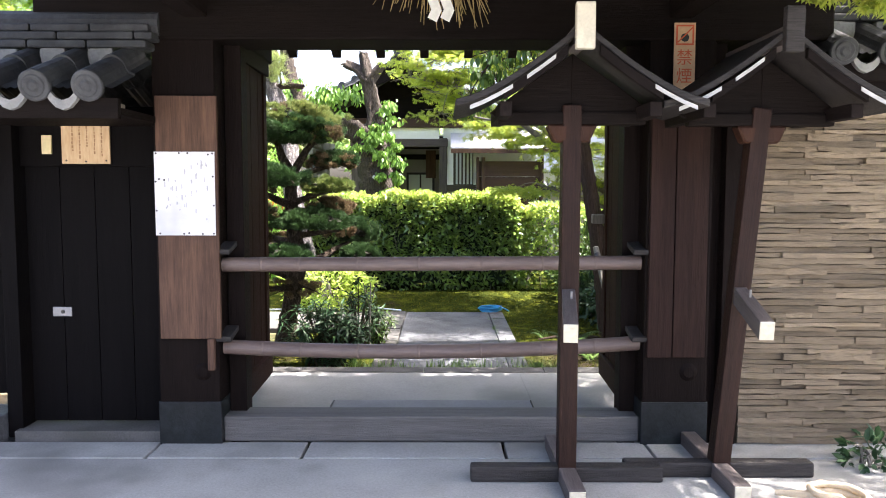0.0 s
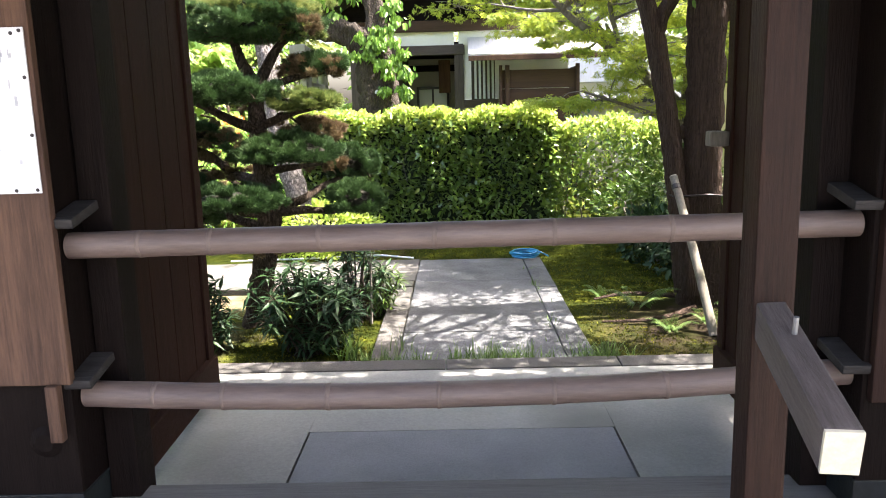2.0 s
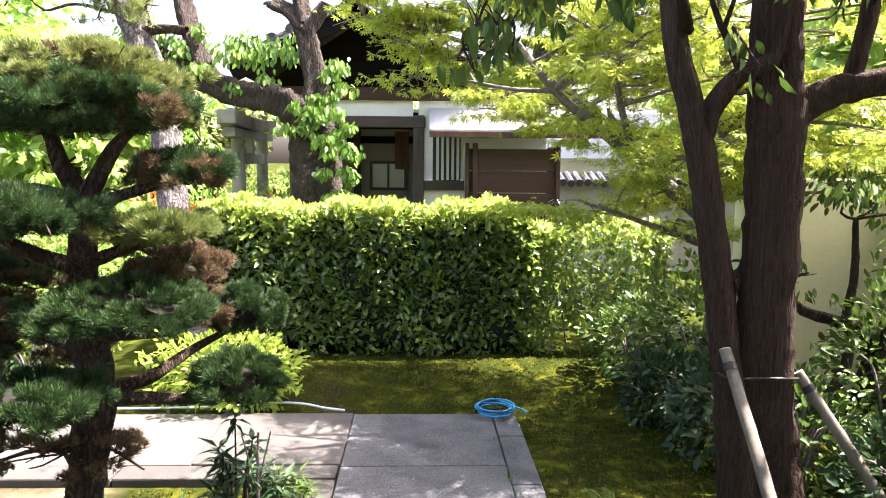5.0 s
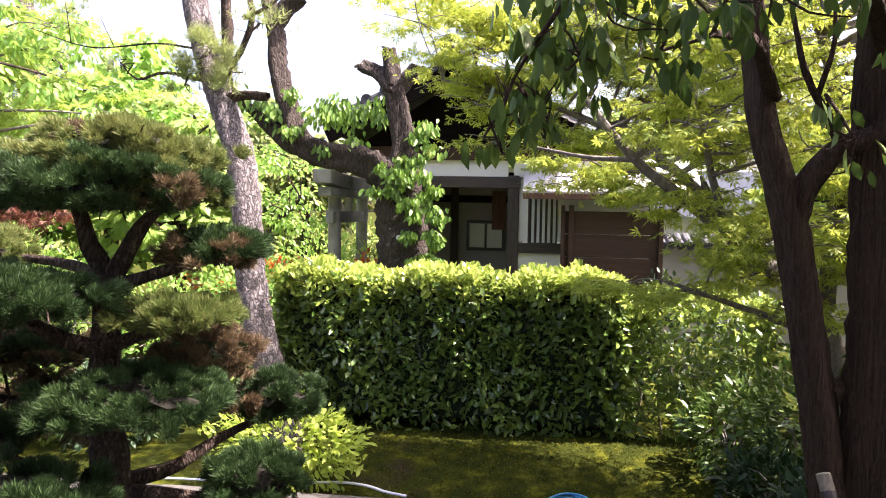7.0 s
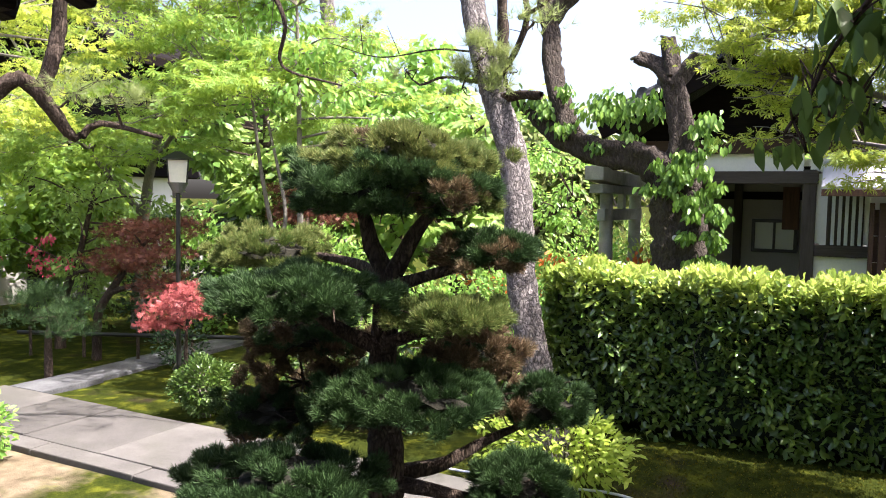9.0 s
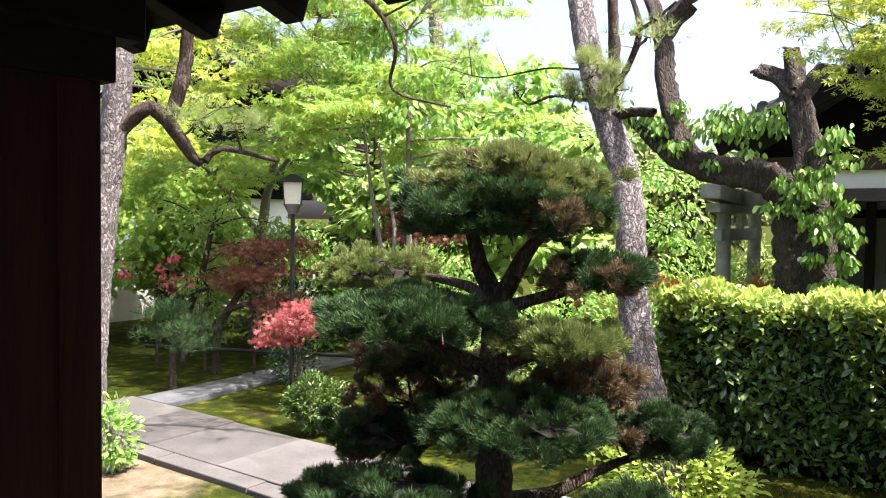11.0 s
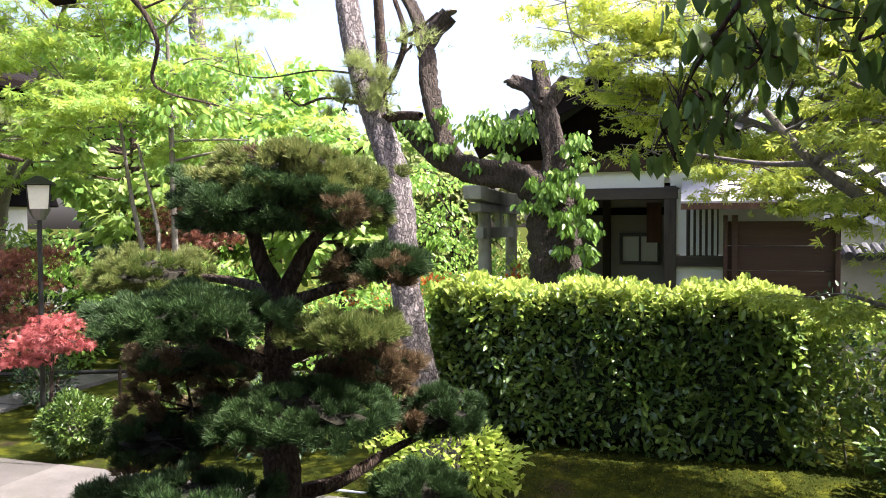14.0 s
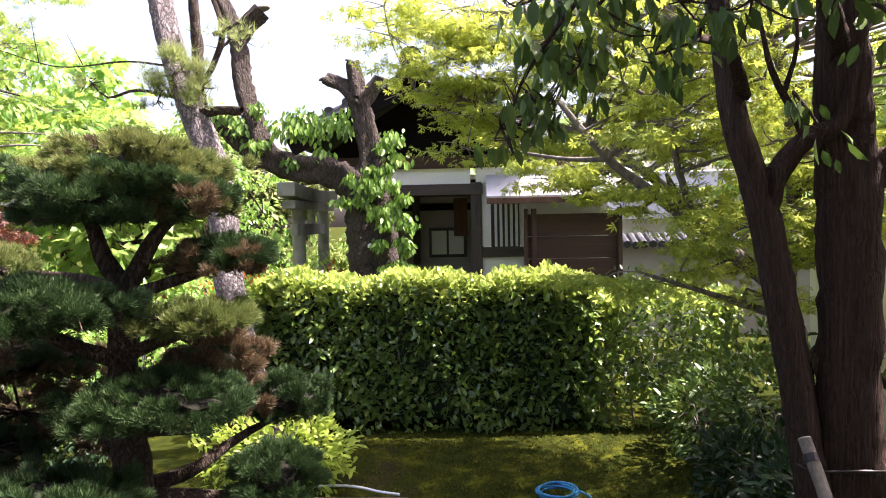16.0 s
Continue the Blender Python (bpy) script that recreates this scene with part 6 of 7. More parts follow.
for y in (7.35, 7.7, 8.02, 8.3, 8.75, 9.2, 9.6, 10.1):
    strap_plant("thin grass growing in the path joint", (0.73 + rng.normal() * 0.006, y + rng.normal() * 0.08, -0.215), int(rng.uniform(4, 9)), rng.uniform(0.05, 0.12), M["grass"], "grass_tuft", 0.004, "grass tufts along the edge", 0.8)
strap_plant("thin grass growing in the path joint", (-0.43, 7.5, -0.21), 9, 0.28, M["grass"], "grass_tuft", 0.004, "grass tufts along the edge", 0.5)
for c, n, l in (((0.98, 7.25), 9, 0.30), ((1.55, 8.75), 7, 0.42), ((1.62, 8.0), 7, 0.26), ((1.95, 8.2), 6, 0.25), ((2.3, 8.3), 8, 0.35), ((1.3, 9.1), 7, 0.25)):
    fern(c, n, l)
bush("bright yellow-green clipped shrub behind the pine", (-1.50, 11.05, 0.12), (0.66, 0.3, 0.33), 1700, M["yellow"], 0.07)
for c, r, n, m in (((-4.3, 11.9, 0.2), (0.6, 0.5, 0.5), 1100, "broad"), ((-3.5, 11.7, 0.15), (0.5, 0.4, 0.45), 900, "shrub"), ((-4.9, 12.6, 0.3), (0.7, 0.5, 0.6), 1200, "far"), ((-3.6, 12.9, 0.5), (0.7, 0.5, 0.8), 1300, "fresh"), ((-2.9, 13.8, 0.5), (0.6, 0.4, 0.7), 1000, "fresh"), ((-5.6, 14.2, 0.6), (0.9, 0.6, 0.9), 1400, "fresh"), ((-9.0, 13.9, 0.5), (0.8, 0.5, 0.7), 1000, "shrub")):
    bush("loose green garden shrub behind the pine", c, r, n, M[m], 0.08, group="shrubs behind the pine")
for c, r, n, m in (((-9.6, 15.2, 0.7), (1.1, 0.6, 1.0), 1800, "fresh"), ((-11.4, 14.2, 0.8), (1.2, 0.7, 1.1), 1800, "far"), ((-7.4, 15.4, 0.8), (1.2, 0.6, 1.1), 1800, "fresh"), ((-12.2, 11.6, 0.8), (1.0, 0.9, 1.1), 1600, "far"), ((-10.6, 10.0, 0.5), (0.8, 0.7, 0.8), 1100, "broad")):
    bush("dense green shrub closing the garden's back", c, r, n, M[m], 0.11, group="shrubs at the back of the garden")
bush("round clipped shrub beside the paving", (-5.45, 11.2, 0.08), (0.36, 0.34, 0.29), 4200, M["broad"], 0.048, name="clipped_shrub")
bush("small round shrub near the lamp", (-7.4, 12.7, 0.08), (0.34, 0.34, 0.32), 900, M["shrub"], 0.05, name="clipped_shrub")
bush("fresh green shrub at the trunk's foot", (-6.0, 9.15, 0.06), (0.2, 0.2, 0.30), 420, M["fresh"], 0.075)
for c, r, n, m in (((2.2, 11.8, 0.2), (0.45, 0.4, 0.38), 1000, "broad"), ((2.6, 11.2, 0.4), (0.6, 0.5, 0.6), 1500, "broad"), ((2.2, 10.7, 0.05), (0.4, 0.4, 0.32), 1000, "shrub"), ((2.4, 10.0, 0.1), (0.5, 0.5, 0.4), 1100, "shrub"),
                   ((2.55, 9.3, 0.15), (0.45, 0.4, 0.42), 800, "broad"), ((2.9, 8.6, 0.1), (0.5, 0.5, 0.38), 800, "shrub"), ((3.3, 9.5, 0.5), (0.5, 0.5, 0.7), 1100, "broad"), ((3.1, 7.7, 0.0), (0.5, 0.4, 0.28), 500, "shrub")):
    bush("loose dark undergrowth in the shade" if m == "shrub" else "leafy green undergrowth near the wall", c, r, n, M[m], 0.08, group="undergrowth")
whorls("broad bright leaves by the props", (2.32, 7.75, 0.15), (0.3, 0.25, 0.22), 12, M["fresh"], 0.14)
bush("low leafy plants at the foot of the bamboo fence", (2.5, 4.36, 0.02), (0.17, 0.14, 0.11), 150, M["shrub"], 0.07)
leafy_tree("young_sapling", "slim sapling by the path", (-0.72, 8.42, -0.25), [[(-0.72, 8.42, -0.3, 0.012), (-0.71, 8.42, 0.1, 0.010), (-0.70, 8.42, 0.5, 0.006)], [(-0.71, 8.42, 0.2, 0.006), (-0.78, 8.4, 0.5, 0.004)], [(-0.71, 8.42, 0.2, 0.006), (-0.64, 8.44, 0.5, 0.004)]], [], M["broad"], M["bark_grey"])

# crooked shrub stem before the cream wall
leafy_tree("crooked_shrub", "crooked dark shrub before the cream wall", (3.3, 9.9, -0.2),
           [[(3.3, 9.9, -0.3, 0.07), (3.3, 9.9, 0.2, 0.06), (3.42, 9.9, 0.6, 0.055), (3.55, 9.9, 0.95, 0.05), (3.7, 9.9, 1.4, 0.04), (3.7, 9.9, 2.0, 0.03)],
            [(3.4, 9.9, 0.55, 0.05), (3.15, 9.9, 0.75, 0.045), (2.85, 9.9, 0.85, 0.035), (2.6, 9.85, 1.05, 0.02)], [(3.15, 9.9, 0.75, 0.035), (3.2, 9.9, 1.1, 0.028), (3.18, 9.9, 1.5, 0.02)],
            [(3.2, 9.85, -0.25, 0.05), (3.05, 9.85, 0.15, 0.045), (3.15, 9.85, 0.45, 0.04), (3.2, 9.88, 0.7, 0.03)]],
           [(2.65, 9.8, 1.1, 0.25, 0.2, 0.15, 40), (3.2, 9.8, 1.6, 0.4, 0.3, 0.15, 70), (3.7, 9.8, 1.9, 0.5, 0.35, 0.2, 120), (2.9, 9.5, 1.75, 0.5, 0.4, 0.15, 130), (3.3, 9.3, 1.6, 0.5, 0.4, 0.15, 130)], M["broad"], M["bark_dark"], OVAL, 0.08, 0.5, 0.4, 3, wobble=0.25)
tagged(part("wall_garden", box(3.0, 6.5, 11.35, 11.55, -0.3, 1.75, 0.01), M["cream_wall"]), "cream plastered garden wall", "wall", kind="structure")
side_fence = thing("bamboo_screen", (4.35, 9.2, -0.25), "weathered bamboo screen along the garden edge", "fence")
for k in range(40):
    z = 0.03 + k * 0.052
    limb_part("cane", [[(0, -2.2, z, 0.024), (0.01, 0, z + rng.normal() * 0.006, 0.024), (0, 2.1, z, 0.024)]], M["strip"], side_fence, sides=6, step=0.6)
for y in (-2.2, 0, 2.1):
    part("post", box(0.03, 0.11, y - 0.04, y + 0.04, 0, 2.15, 0.008), M["gate"], side_fence)

# hose
hose = thing("hose_coil", (0.755, 10.82, -0.20), "coiled blue garden hose on the path", "hose")
limb_part("coil", [[((0.15 + 0.016 * math.sin(a * 1.7)) * math.cos(a), (0.17 + 0.02 * math.cos(a * 1.3)) * math.sin(a), 0.012 + 0.0022 * a, 0.0095) for a in np.linspace(0, 25, 120)] + [(0.22, -0.02, 0.03, 0.009), (0.26, -0.06, 0.012, 0.009)]], M["hose"], hose, sides=8, step=0.03, wobble=0.02)
hose2 = thing("garden_hose", (-0.85, 11.0, -0.2), "pale garden hose lying along the path edge", "hose")
limb_part("hose", shifted([[(-2.6, 10.92, -0.2, 0.011), (-1.6, 10.95, -0.19, 0.011), (-1.1, 11.05, -0.19, 0.011), (-0.85, 11.0, -0.185, 0.011), (-0.68, 10.9, -0.185, 0.011), (-0.5, 10.86, -0.195, 0.011)]], (-0.85, 11.0, -0.2)), M["white_hose"], hose2, sides=8, step=0.05, wobble=0.02)


# ---- the hall beyond the hedge ----
hall = thing("temple_hall", (-0.3, 17.0, -0.1), "old timber and white plaster temple hall", "building")
HO = Vector((-0.3, 17.0, -0.1))


def h(name, bm, m, label="", parent=hall):
    bmesh.ops.translate(bm, verts=bm.verts, vec=-HO)
    return part(name, bm, m, parent, label)


for x0, x1 in ((-1.78, -1.58), (0.02, 0.18)):
    h("post", box(x0, x1, 15.92, 16.1, -0.1, 2.55, 0.01), M["hall"])
h("lintel", box(-1.8, 0.2, 15.9, 16.1, 2.37, 2.53, 0.01), M["hall_h"])
h("white_panel", box(-1.58, 0.02, 15.97, 16.05, 2.53, 2.76, 0.002), M["plaster"], "white plaster panel")
h("white_panel", box(0.10, 1.6, 15.97, 16.05, 2.53, 2.76, 0.002), M["plaster"], "white plaster panel")
h("tie_beam", box(-2.3, 1.6, 15.88, 16.1, 2.76, 2.94, 0.01), M["shed"])
h("back_wall", box(-1.8, 0.2, 17.85, 17.95, -0.1, 2.6, 0.004), M["hall_wall"])
h("porch_side", box(-1.78, -1.70, 16.1, 17.85, -0.1, 2.6, 0.004), M["shed"])
h("porch_side", box(0.10, 0.18, 16.1, 17.85, -0.1, 2.6, 0.004), M["shed"])
h("porch_ceiling", box(-1.78, 0.18, 16.1, 17.85, 2.54, 2.6, 0.004), M["gate_h"])
h("wall_rail", box(-1.7, 0.1, 17.80, 17.85, 2.18, 2.30, 0.004), M["gate_h"])
h("wall_rail", box(-1.7, 0.1, 17.80, 17.85, 2.42, 2.54, 0.004), M["gate_h"])
h("inner_post", box(-1.0, -0.88, 17.75, 17.86, -0.1, 2.54, 0.006), M["hall"])
h("hanging_board", box(-0.28, -0.06, 17.2, 17.26, 1.75, 2.36, 0.006), M["board"], "brown hanging notice board")
win = new("window")
win.parent = hall
win.matrix_basis = Matrix.Translation(Vector((-0.415, 17.84, 1.635)) - HO)
for x0, x1, z0, z1 in ((-.32, .32, .2, .25), (-.32, .32, -.25, -.2), (-.32, -.27, -.2, .2), (.27, .32, -.2, .2), (-.018, .018, -.2, .2)):
    part("frame", box(x0, x1, -0.06, 0.0, z0, z1, 0.004), M["black"], win, "black window frame")
for x0 in (-.27, .018):
    part("pane", box(x0, x0 + 0.252, -0.03, -0.02, -0.2, 0.2, 0), M["glass"], win, "pale frosted pane")
h("white_wall", box(0.18, 0.78, 15.99, 16.12, 1.62, 2.5, 0.004), M["plaster"], "white plaster wall")
h("white_wall", box(0.18, 0.78, 15.99, 16.12, -0.1, 1.46, 0.004), M["plaster"], "white plaster wall")
h("sill_beam", box(0.18, 0.78, 15.93, 16.12, 1.46, 1.60, 0.006), M["hall_h"])
bars = new("slatted_window")
bars.parent = hall
bars.matrix_basis = Matrix.Translation(Vector((0.53, 15.97, 1.95)) - HO)
part("recess", box(-0.19, 0.19, 0.0, 0.015, -0.35, 0.42, 0), M["hall"], bars)
for k in range(5):
    part("slat", box(-0.17 + k * 0.075, -0.13 + k * 0.075, -0.03, 0.0, -0.34, 0.42, 0.003), M["tin"], bars, "pale grey slat")
part("frame", box(-0.22, -0.19, -0.04, 0.01, -0.35, 0.42, 0.003), M["hall"], bars)
for k in range(7):
    h("shed_board", box(0.80, 2.07, 15.42, 15.47, -0.1 + k * 0.31, -0.1 + (k + 1) * 0.31 - 0.008, 0.004), M["shed"], "brown board wall")
h("shed_side", box(2.02, 2.07, 15.47, 16.1, -0.1, 2.1, 0.004), M["shed"])
for x0, x1 in ((0.76, 0.81), (0.86, 0.93), (2.03, 2.09)):
    h("shed_post", box(x0, x1, 15.36, 15.45, -0.1, 2.14, 0.006), M["shed"])
h("hall_wall", box(0.78, 2.06, 16.4, 16.5, -0.1, 2.9, 0.004), M["plaster"], "white plaster wall")
bm = box(0.25, 2.6, 0, 1.35, 0, 0.04, 0.006)
bmesh.ops.transform(bm, verts=bm.verts, matrix=Matrix.Translation((0, 15.15, 2.28)) @ Matrix.Rotation(radians(22), 4, "X"))
h("lean_to_roof", bm, M["tin"], "pale grey sheet roof in the sun")
for k in range(9):
    bm = box(0.28 + k * 0.285, 0.32 + k * 0.285, 0.02, 1.3, -0.06, -0.004, 0.004)
    bmesh.ops.transform(bm, verts=bm.verts, matrix=Matrix.Translation((0, 15.15, 2.28)) @ Matrix.Rotation(radians(22), 4, "X"))
    h("roof_rafter", bm, M["shed"])
h("eave_board", box(0.25, 2.6, 15.12, 15.16, 2.21, 2.29, 0.004), M["board"])
for s in (-1, 1):
    ang = math.atan2(0.85, 1.75)
    L_ = math.hypot(1.75, 0.85)
    turn = Matrix.Translation((-0.72, 0, 4.06)) @ Matrix.Rotation(s * ang, 4, "Y") @ Matrix.Diagonal((s, 1, 1, 1))
    bm = box(0, L_, 15.25, 20.5, -0.16, -0.08, 0.01)
    bmesh.ops.transform(bm, verts=bm.verts, matrix=turn)
    bmesh.ops.recalc_face_normals(bm, faces=bm.faces)
    h("roof_board", bm, M["gate_h"])
    bm = tile_slope(-20.5, -15.2, L_ + 0.05)
    bmesh.ops.transform(bm, verts=bm.verts, matrix=turn @ Matrix.Rotation(radians(-90), 4, "Z") @ Matrix.Translation((0, 0, -0.07)))
    h("roof_tiles", bm, M["tile"])
    bm = box(0, L_ + 0.03, 15.18, 15.25, -0.30, -0.08, 0.01)
    bmesh.ops.transform(bm, verts=bm.verts, matrix=turn)
    bmesh.ops.recalc_face_normals(bm, faces=bm.faces)
    h("barge_board", bm, M["gate_h"])
    for k in range(7):
        d = 0.15 + k * 0.28
        p = Vector((-0.72 + s * math.cos(ang) * d, 15.17, 4.06 - math.sin(ang) * d + 0.0))
        h("verge_tile", cylinder(p, p + Vector((0, 0.3, 0)), 0.075, None, 14), M["tile"], "round grey verge tile")
h("ridge", box(-0.86, -0.58, 15.1, 20.5, 4.0, 4.28, 0.05), M["tile"])
h("ridge_end", cylinder((-0.72, 15.02, 4.18), (-0.72, 15.12, 4.18), 0.15, None, 20), M["tile"], "round ridge-end tile")
bm = bmesh.new()
bm.faces.new([bm.verts.new(v) for v in ((-2.2, 16.02, 2.94), (0.76, 16.02, 2.94), (-0.72, 16.02, 3.9))])
h("gable", bm, M["gate_h"])
h("main_wall", box(-1.8, 2.06, 19.9, 20.0, -0.1, 2.9, 0.004), M["plaster"])
pipe = tagged(part("drain_pipe", cylinder((-1.52, 15.9, -0.1), (-1.52, 15.9, 2.3), 0.03, None, 12), M["tin"]), "pale grey drain pipe beside the hall post", "pipe")

far_wall = thing("wall_far", (5, 18.6, -0.2), "beige wall with a dark ragged tile coping", "wall", kind="structure")
part("body", box(-2.9, 4.5, 0, 0.2, -0.1, 1.75, 0.004), M["hall_wall"], far_wall)
for k in range(50):
    x = -2.9 + k * 0.15
    part("coping_tile", roughen(cylinder((x, -0.22, 1.72 + rng.normal() * 0.01), (x, 0.3, 1.86), 0.07, None, 9), 0.006, 5), M["tile"], far_wall)
store = thing("store_house", (4.6, 21.5, -0.2), "pale grey-roofed outbuilding beyond the wall", "building")
part("wall", box(-3.0, 3.4, -0.8, 2.5, 0, 2.2, 0.01), M["plaster"], store)
part("roof", prism([(-3.4, 2.15), (3.8, 2.15), (3.2, 3.1), (-2.8, 3.1)], -1.3, 3.0, 0.02), M["tin"], store, "pale sheet roof")


# ---- torii ----
torii = thing("stone_torii", (-2.71, 17.65, -0.2), "grey granite torii seen almost from the side", "torii")
for y in (-0.95, 0.95):
    part("pillar", roughen(cylinder((0.03 * (y < 0), y, 0), (0.0, y * 0.97, 2.42), 0.115, 0.10, 20), 0.004, 3), M["stone"], torii)
part("tie", roughen(box(-0.06, 0.06, -1.2, 1.2, 2.02 , 2.2, 0.01), 0.004), M["stone"], torii)
part("strut", box(-0.05, 0.05, -0.08, 0.08, 2.2, 2.45, 0.008), M["stone"], torii)
bm = box(-0.10, 0.10, -1.5, 1.5, 2.43, 2.56, 0.012)
part("lower_beam", roughen(bm, 0.004), M["stone"], torii)
bm = roughen(box(-0.14, 0.14, -1.62, 1.62, 2.56, 2.77, 0.015, None), 0.003)
bmesh.ops.subdivide_edges(bm, edges=[e for e in bm.edges if abs(e.verts[0].co.y - e.verts[1].co.y) > 1], cuts=8)
for v in bm.verts:
    v.co.z += 0.045 * (v.co.y / 1.5) ** 2
part("top_beam", bm, M["stone"], torii)

# ---- lamp post ----
post = thing("garden_lamp", (-7.0, 12.3, -0.22), "black garden lamp post with a frosted lantern", "lamp")
part("pole", cylinder((0, 0, 0), (0, 0, 2.36), 0.032, 0.028, 14), M["black"], post)
part("collar", cylinder((0, 0, 2.34), (0, 0, 2.47), 0.06, 0.13, 14), M["grey_metal"], post)
part("lantern", cylinder((0, 0, 2.47), (0, 0, 2.75), 0.145, 0.175, 4), M["lampglass"], post, "frosted lantern panels")
for k in range(4):
    a = k * math.pi / 2 + math.pi / 4
    part("corner_bar", cylinder((0.148 * math.cos(a - .785), 0.148 * math.sin(a - .785), 2.47), (0.178 * math.cos(a - .785), 0.178 * math.sin(a - .785), 2.76), 0.008, None, 6), M["black"], post)
part("cap", cylinder((0, 0, 2.76), (0, 0, 2.86), 0.27, 0.05, 4), M["black"], post, "low black lantern roof")

# ---- left garden ----
leafy_tree("red_maple", "small bright red maple tree", (-6.53, 12.0, -0.2), [[(-6.58, 12.0, -0.25, 0.025), (-6.56, 12.0, 0.3, 0.02), (-6.53, 12.0, 0.7, 0.012)]],
           [(-6.63, 11.9, 0.75, 0.42, 0.36, 0.13, 700), (-6.33, 11.9, 0.95, 0.3, 0.3, 0.10, 420), (-6.88, 11.9, 0.55, 0.26, 0.26, 0.10, 320), (-6.13, 11.9, 0.75, 0.22, 0.2, 0.08, 200)], M["redleaf"], M["bark_dark"], MAPLE, 0.055, 0.6, 0.6, 6)
leafy_tree("bronze_maple", "weeping bronze-red maple tree", (-8.6, 12.6, -0.2), [[(-8.8, 12.5, -0.25, 0.07), (-8.75, 12.5, 0.4, 0.06), (-8.5, 12.6, 0.85, 0.05), (-8.2, 12.7, 1.3, 0.03), (-7.9, 12.7, 1.5, 0.015)], [(-8.6, 12.55, 0.7, 0.04), (-8.1, 12.6, 0.85, 0.03), (-7.6, 12.6, 0.85, 0.015)]],
           [(-8.3, 12.7, 1.55, 0.6, 0.5, 0.2, 800), (-7.9, 12.7, 1.25, 0.55, 0.5, 0.25, 800), (-8.6, 12.7, 1.2, 0.45, 0.4, 0.25, 500), (-7.7, 12.7, 0.85, 0.5, 0.4, 0.2, 500), (-7.6, 12.9, 1.7, 0.4, 0.4, 0.15, 400)], M["bronze"], M["bark_dark"], MAPLE, 0.055, 0.6, 0.7, 6)
leafy_tree("bronze_maple", "upright bronze-red maple behind the lamp", (-6.5, 14.2, -0.2), [[(-6.5, 14.2, -0.2, 0.05), (-6.5, 14.2, 1.2, 0.04), (-6.3, 14.2, 2.3, 0.02)]],
           [(-6.3, 14.2, 2.2, 0.6, 0.5, 0.2, 500), (-5.9, 14.2, 1.9, 0.5, 0.4, 0.2, 400), (-6.6, 14.2, 1.8, 0.4, 0.4, 0.2, 300)], M["bronze"], M["bark_grey"], MAPLE, 0.07, 0.6, 0.5, 5)
leafy_tree("slim_tree", "slim pale-stemmed tree with fresh leaves", (-5.9, 13.4, -0.2), [[(-5.9, 13.4, -0.25, 0.045), (-5.92, 13.4, 1.5, 0.042), (-5.95, 13.4, 3.0, 0.035), (-6.0, 13.4, 4.6, 0.02)], [(-6.1, 13.3, -0.2, 0.035), (-6.25, 13.3, 1.3, 0.032), (-6.5, 13.3, 2.4, 0.028), (-6.7, 13.3, 3.6, 0.015)], [(-6.25, 13.3, 1.4, 0.03), (-6.1, 13.3, 1.9, 0.026), (-6.4, 13.3, 3.1, 0.016)]],
           grid_clumps(26, (-7.4, 12.6, 2.6), (-4.6, 14.4, 5.4), (0.5, 0.5, 0.22), 110, 41), M["fresh"], M["bark_grey"], OVAL, 0.12, 0.5, 0.3, 4)
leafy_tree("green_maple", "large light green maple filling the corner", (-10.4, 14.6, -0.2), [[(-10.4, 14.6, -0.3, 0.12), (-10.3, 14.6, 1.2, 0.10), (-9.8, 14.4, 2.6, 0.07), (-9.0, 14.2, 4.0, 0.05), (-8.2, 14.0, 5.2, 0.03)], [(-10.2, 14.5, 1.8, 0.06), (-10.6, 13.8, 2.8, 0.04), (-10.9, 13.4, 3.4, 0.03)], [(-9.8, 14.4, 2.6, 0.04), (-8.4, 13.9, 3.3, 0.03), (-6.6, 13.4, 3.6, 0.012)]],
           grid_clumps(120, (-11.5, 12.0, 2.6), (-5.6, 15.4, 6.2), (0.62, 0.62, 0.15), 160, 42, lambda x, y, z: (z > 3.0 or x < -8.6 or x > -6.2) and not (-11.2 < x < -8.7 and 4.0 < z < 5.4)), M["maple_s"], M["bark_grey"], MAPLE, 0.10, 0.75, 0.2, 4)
leafy_tree("green_maple", "light green maple beyond the pine trunk", (-9.8, 10.8, -0.2), [[(-9.8, 10.8, -0.3, 0.1), (-9.7, 10.8, 1.5, 0.08), (-9.2, 10.9, 3.0, 0.05), (-8.6, 11.0, 4.2, 0.03)]],
           grid_clumps(30, (-10.8, 10.2, 2.6), (-7.6, 12.4, 5.6), (0.55, 0.55, 0.14), 190, 43), M["maple"], M["bark_grey"], MAPLE, 0.08, 0.75, 0.2, 4)
leafy_tree("round_tree", "dense dark green flowering shrub with pink blossoms", (-10.2, 13.0, -0.2), [[(-10.0, 12.8, -0.3, 0.08), (-9.9, 12.8, 0.5, 0.07), (-9.7, 12.9, 1.1, 0.05), (-9.4, 12.9, 1.9, 0.03)], [(-9.9, 12.8, 0.6, 0.05), (-9.5, 12.7, 0.9, 0.04), (-9.1, 12.7, 1.0, 0.02)]],
           grid_clumps(20, (-11.0, 12.0, 0.7), (-8.9, 14.2, 2.4), (0.5, 0.5, 0.3), 130, 44), M["far"], M["bark_dark"], OVAL, 0.085, 0.3, 0.2, 4,
           extra=((grid_clumps(8, (-10.6, 12.0, 0.7), (-9.1, 12.5, 1.4), (0.25, 0.15, 0.2), 14, 45), M["pink"], OVAL, 0.09, "blossoms"),))
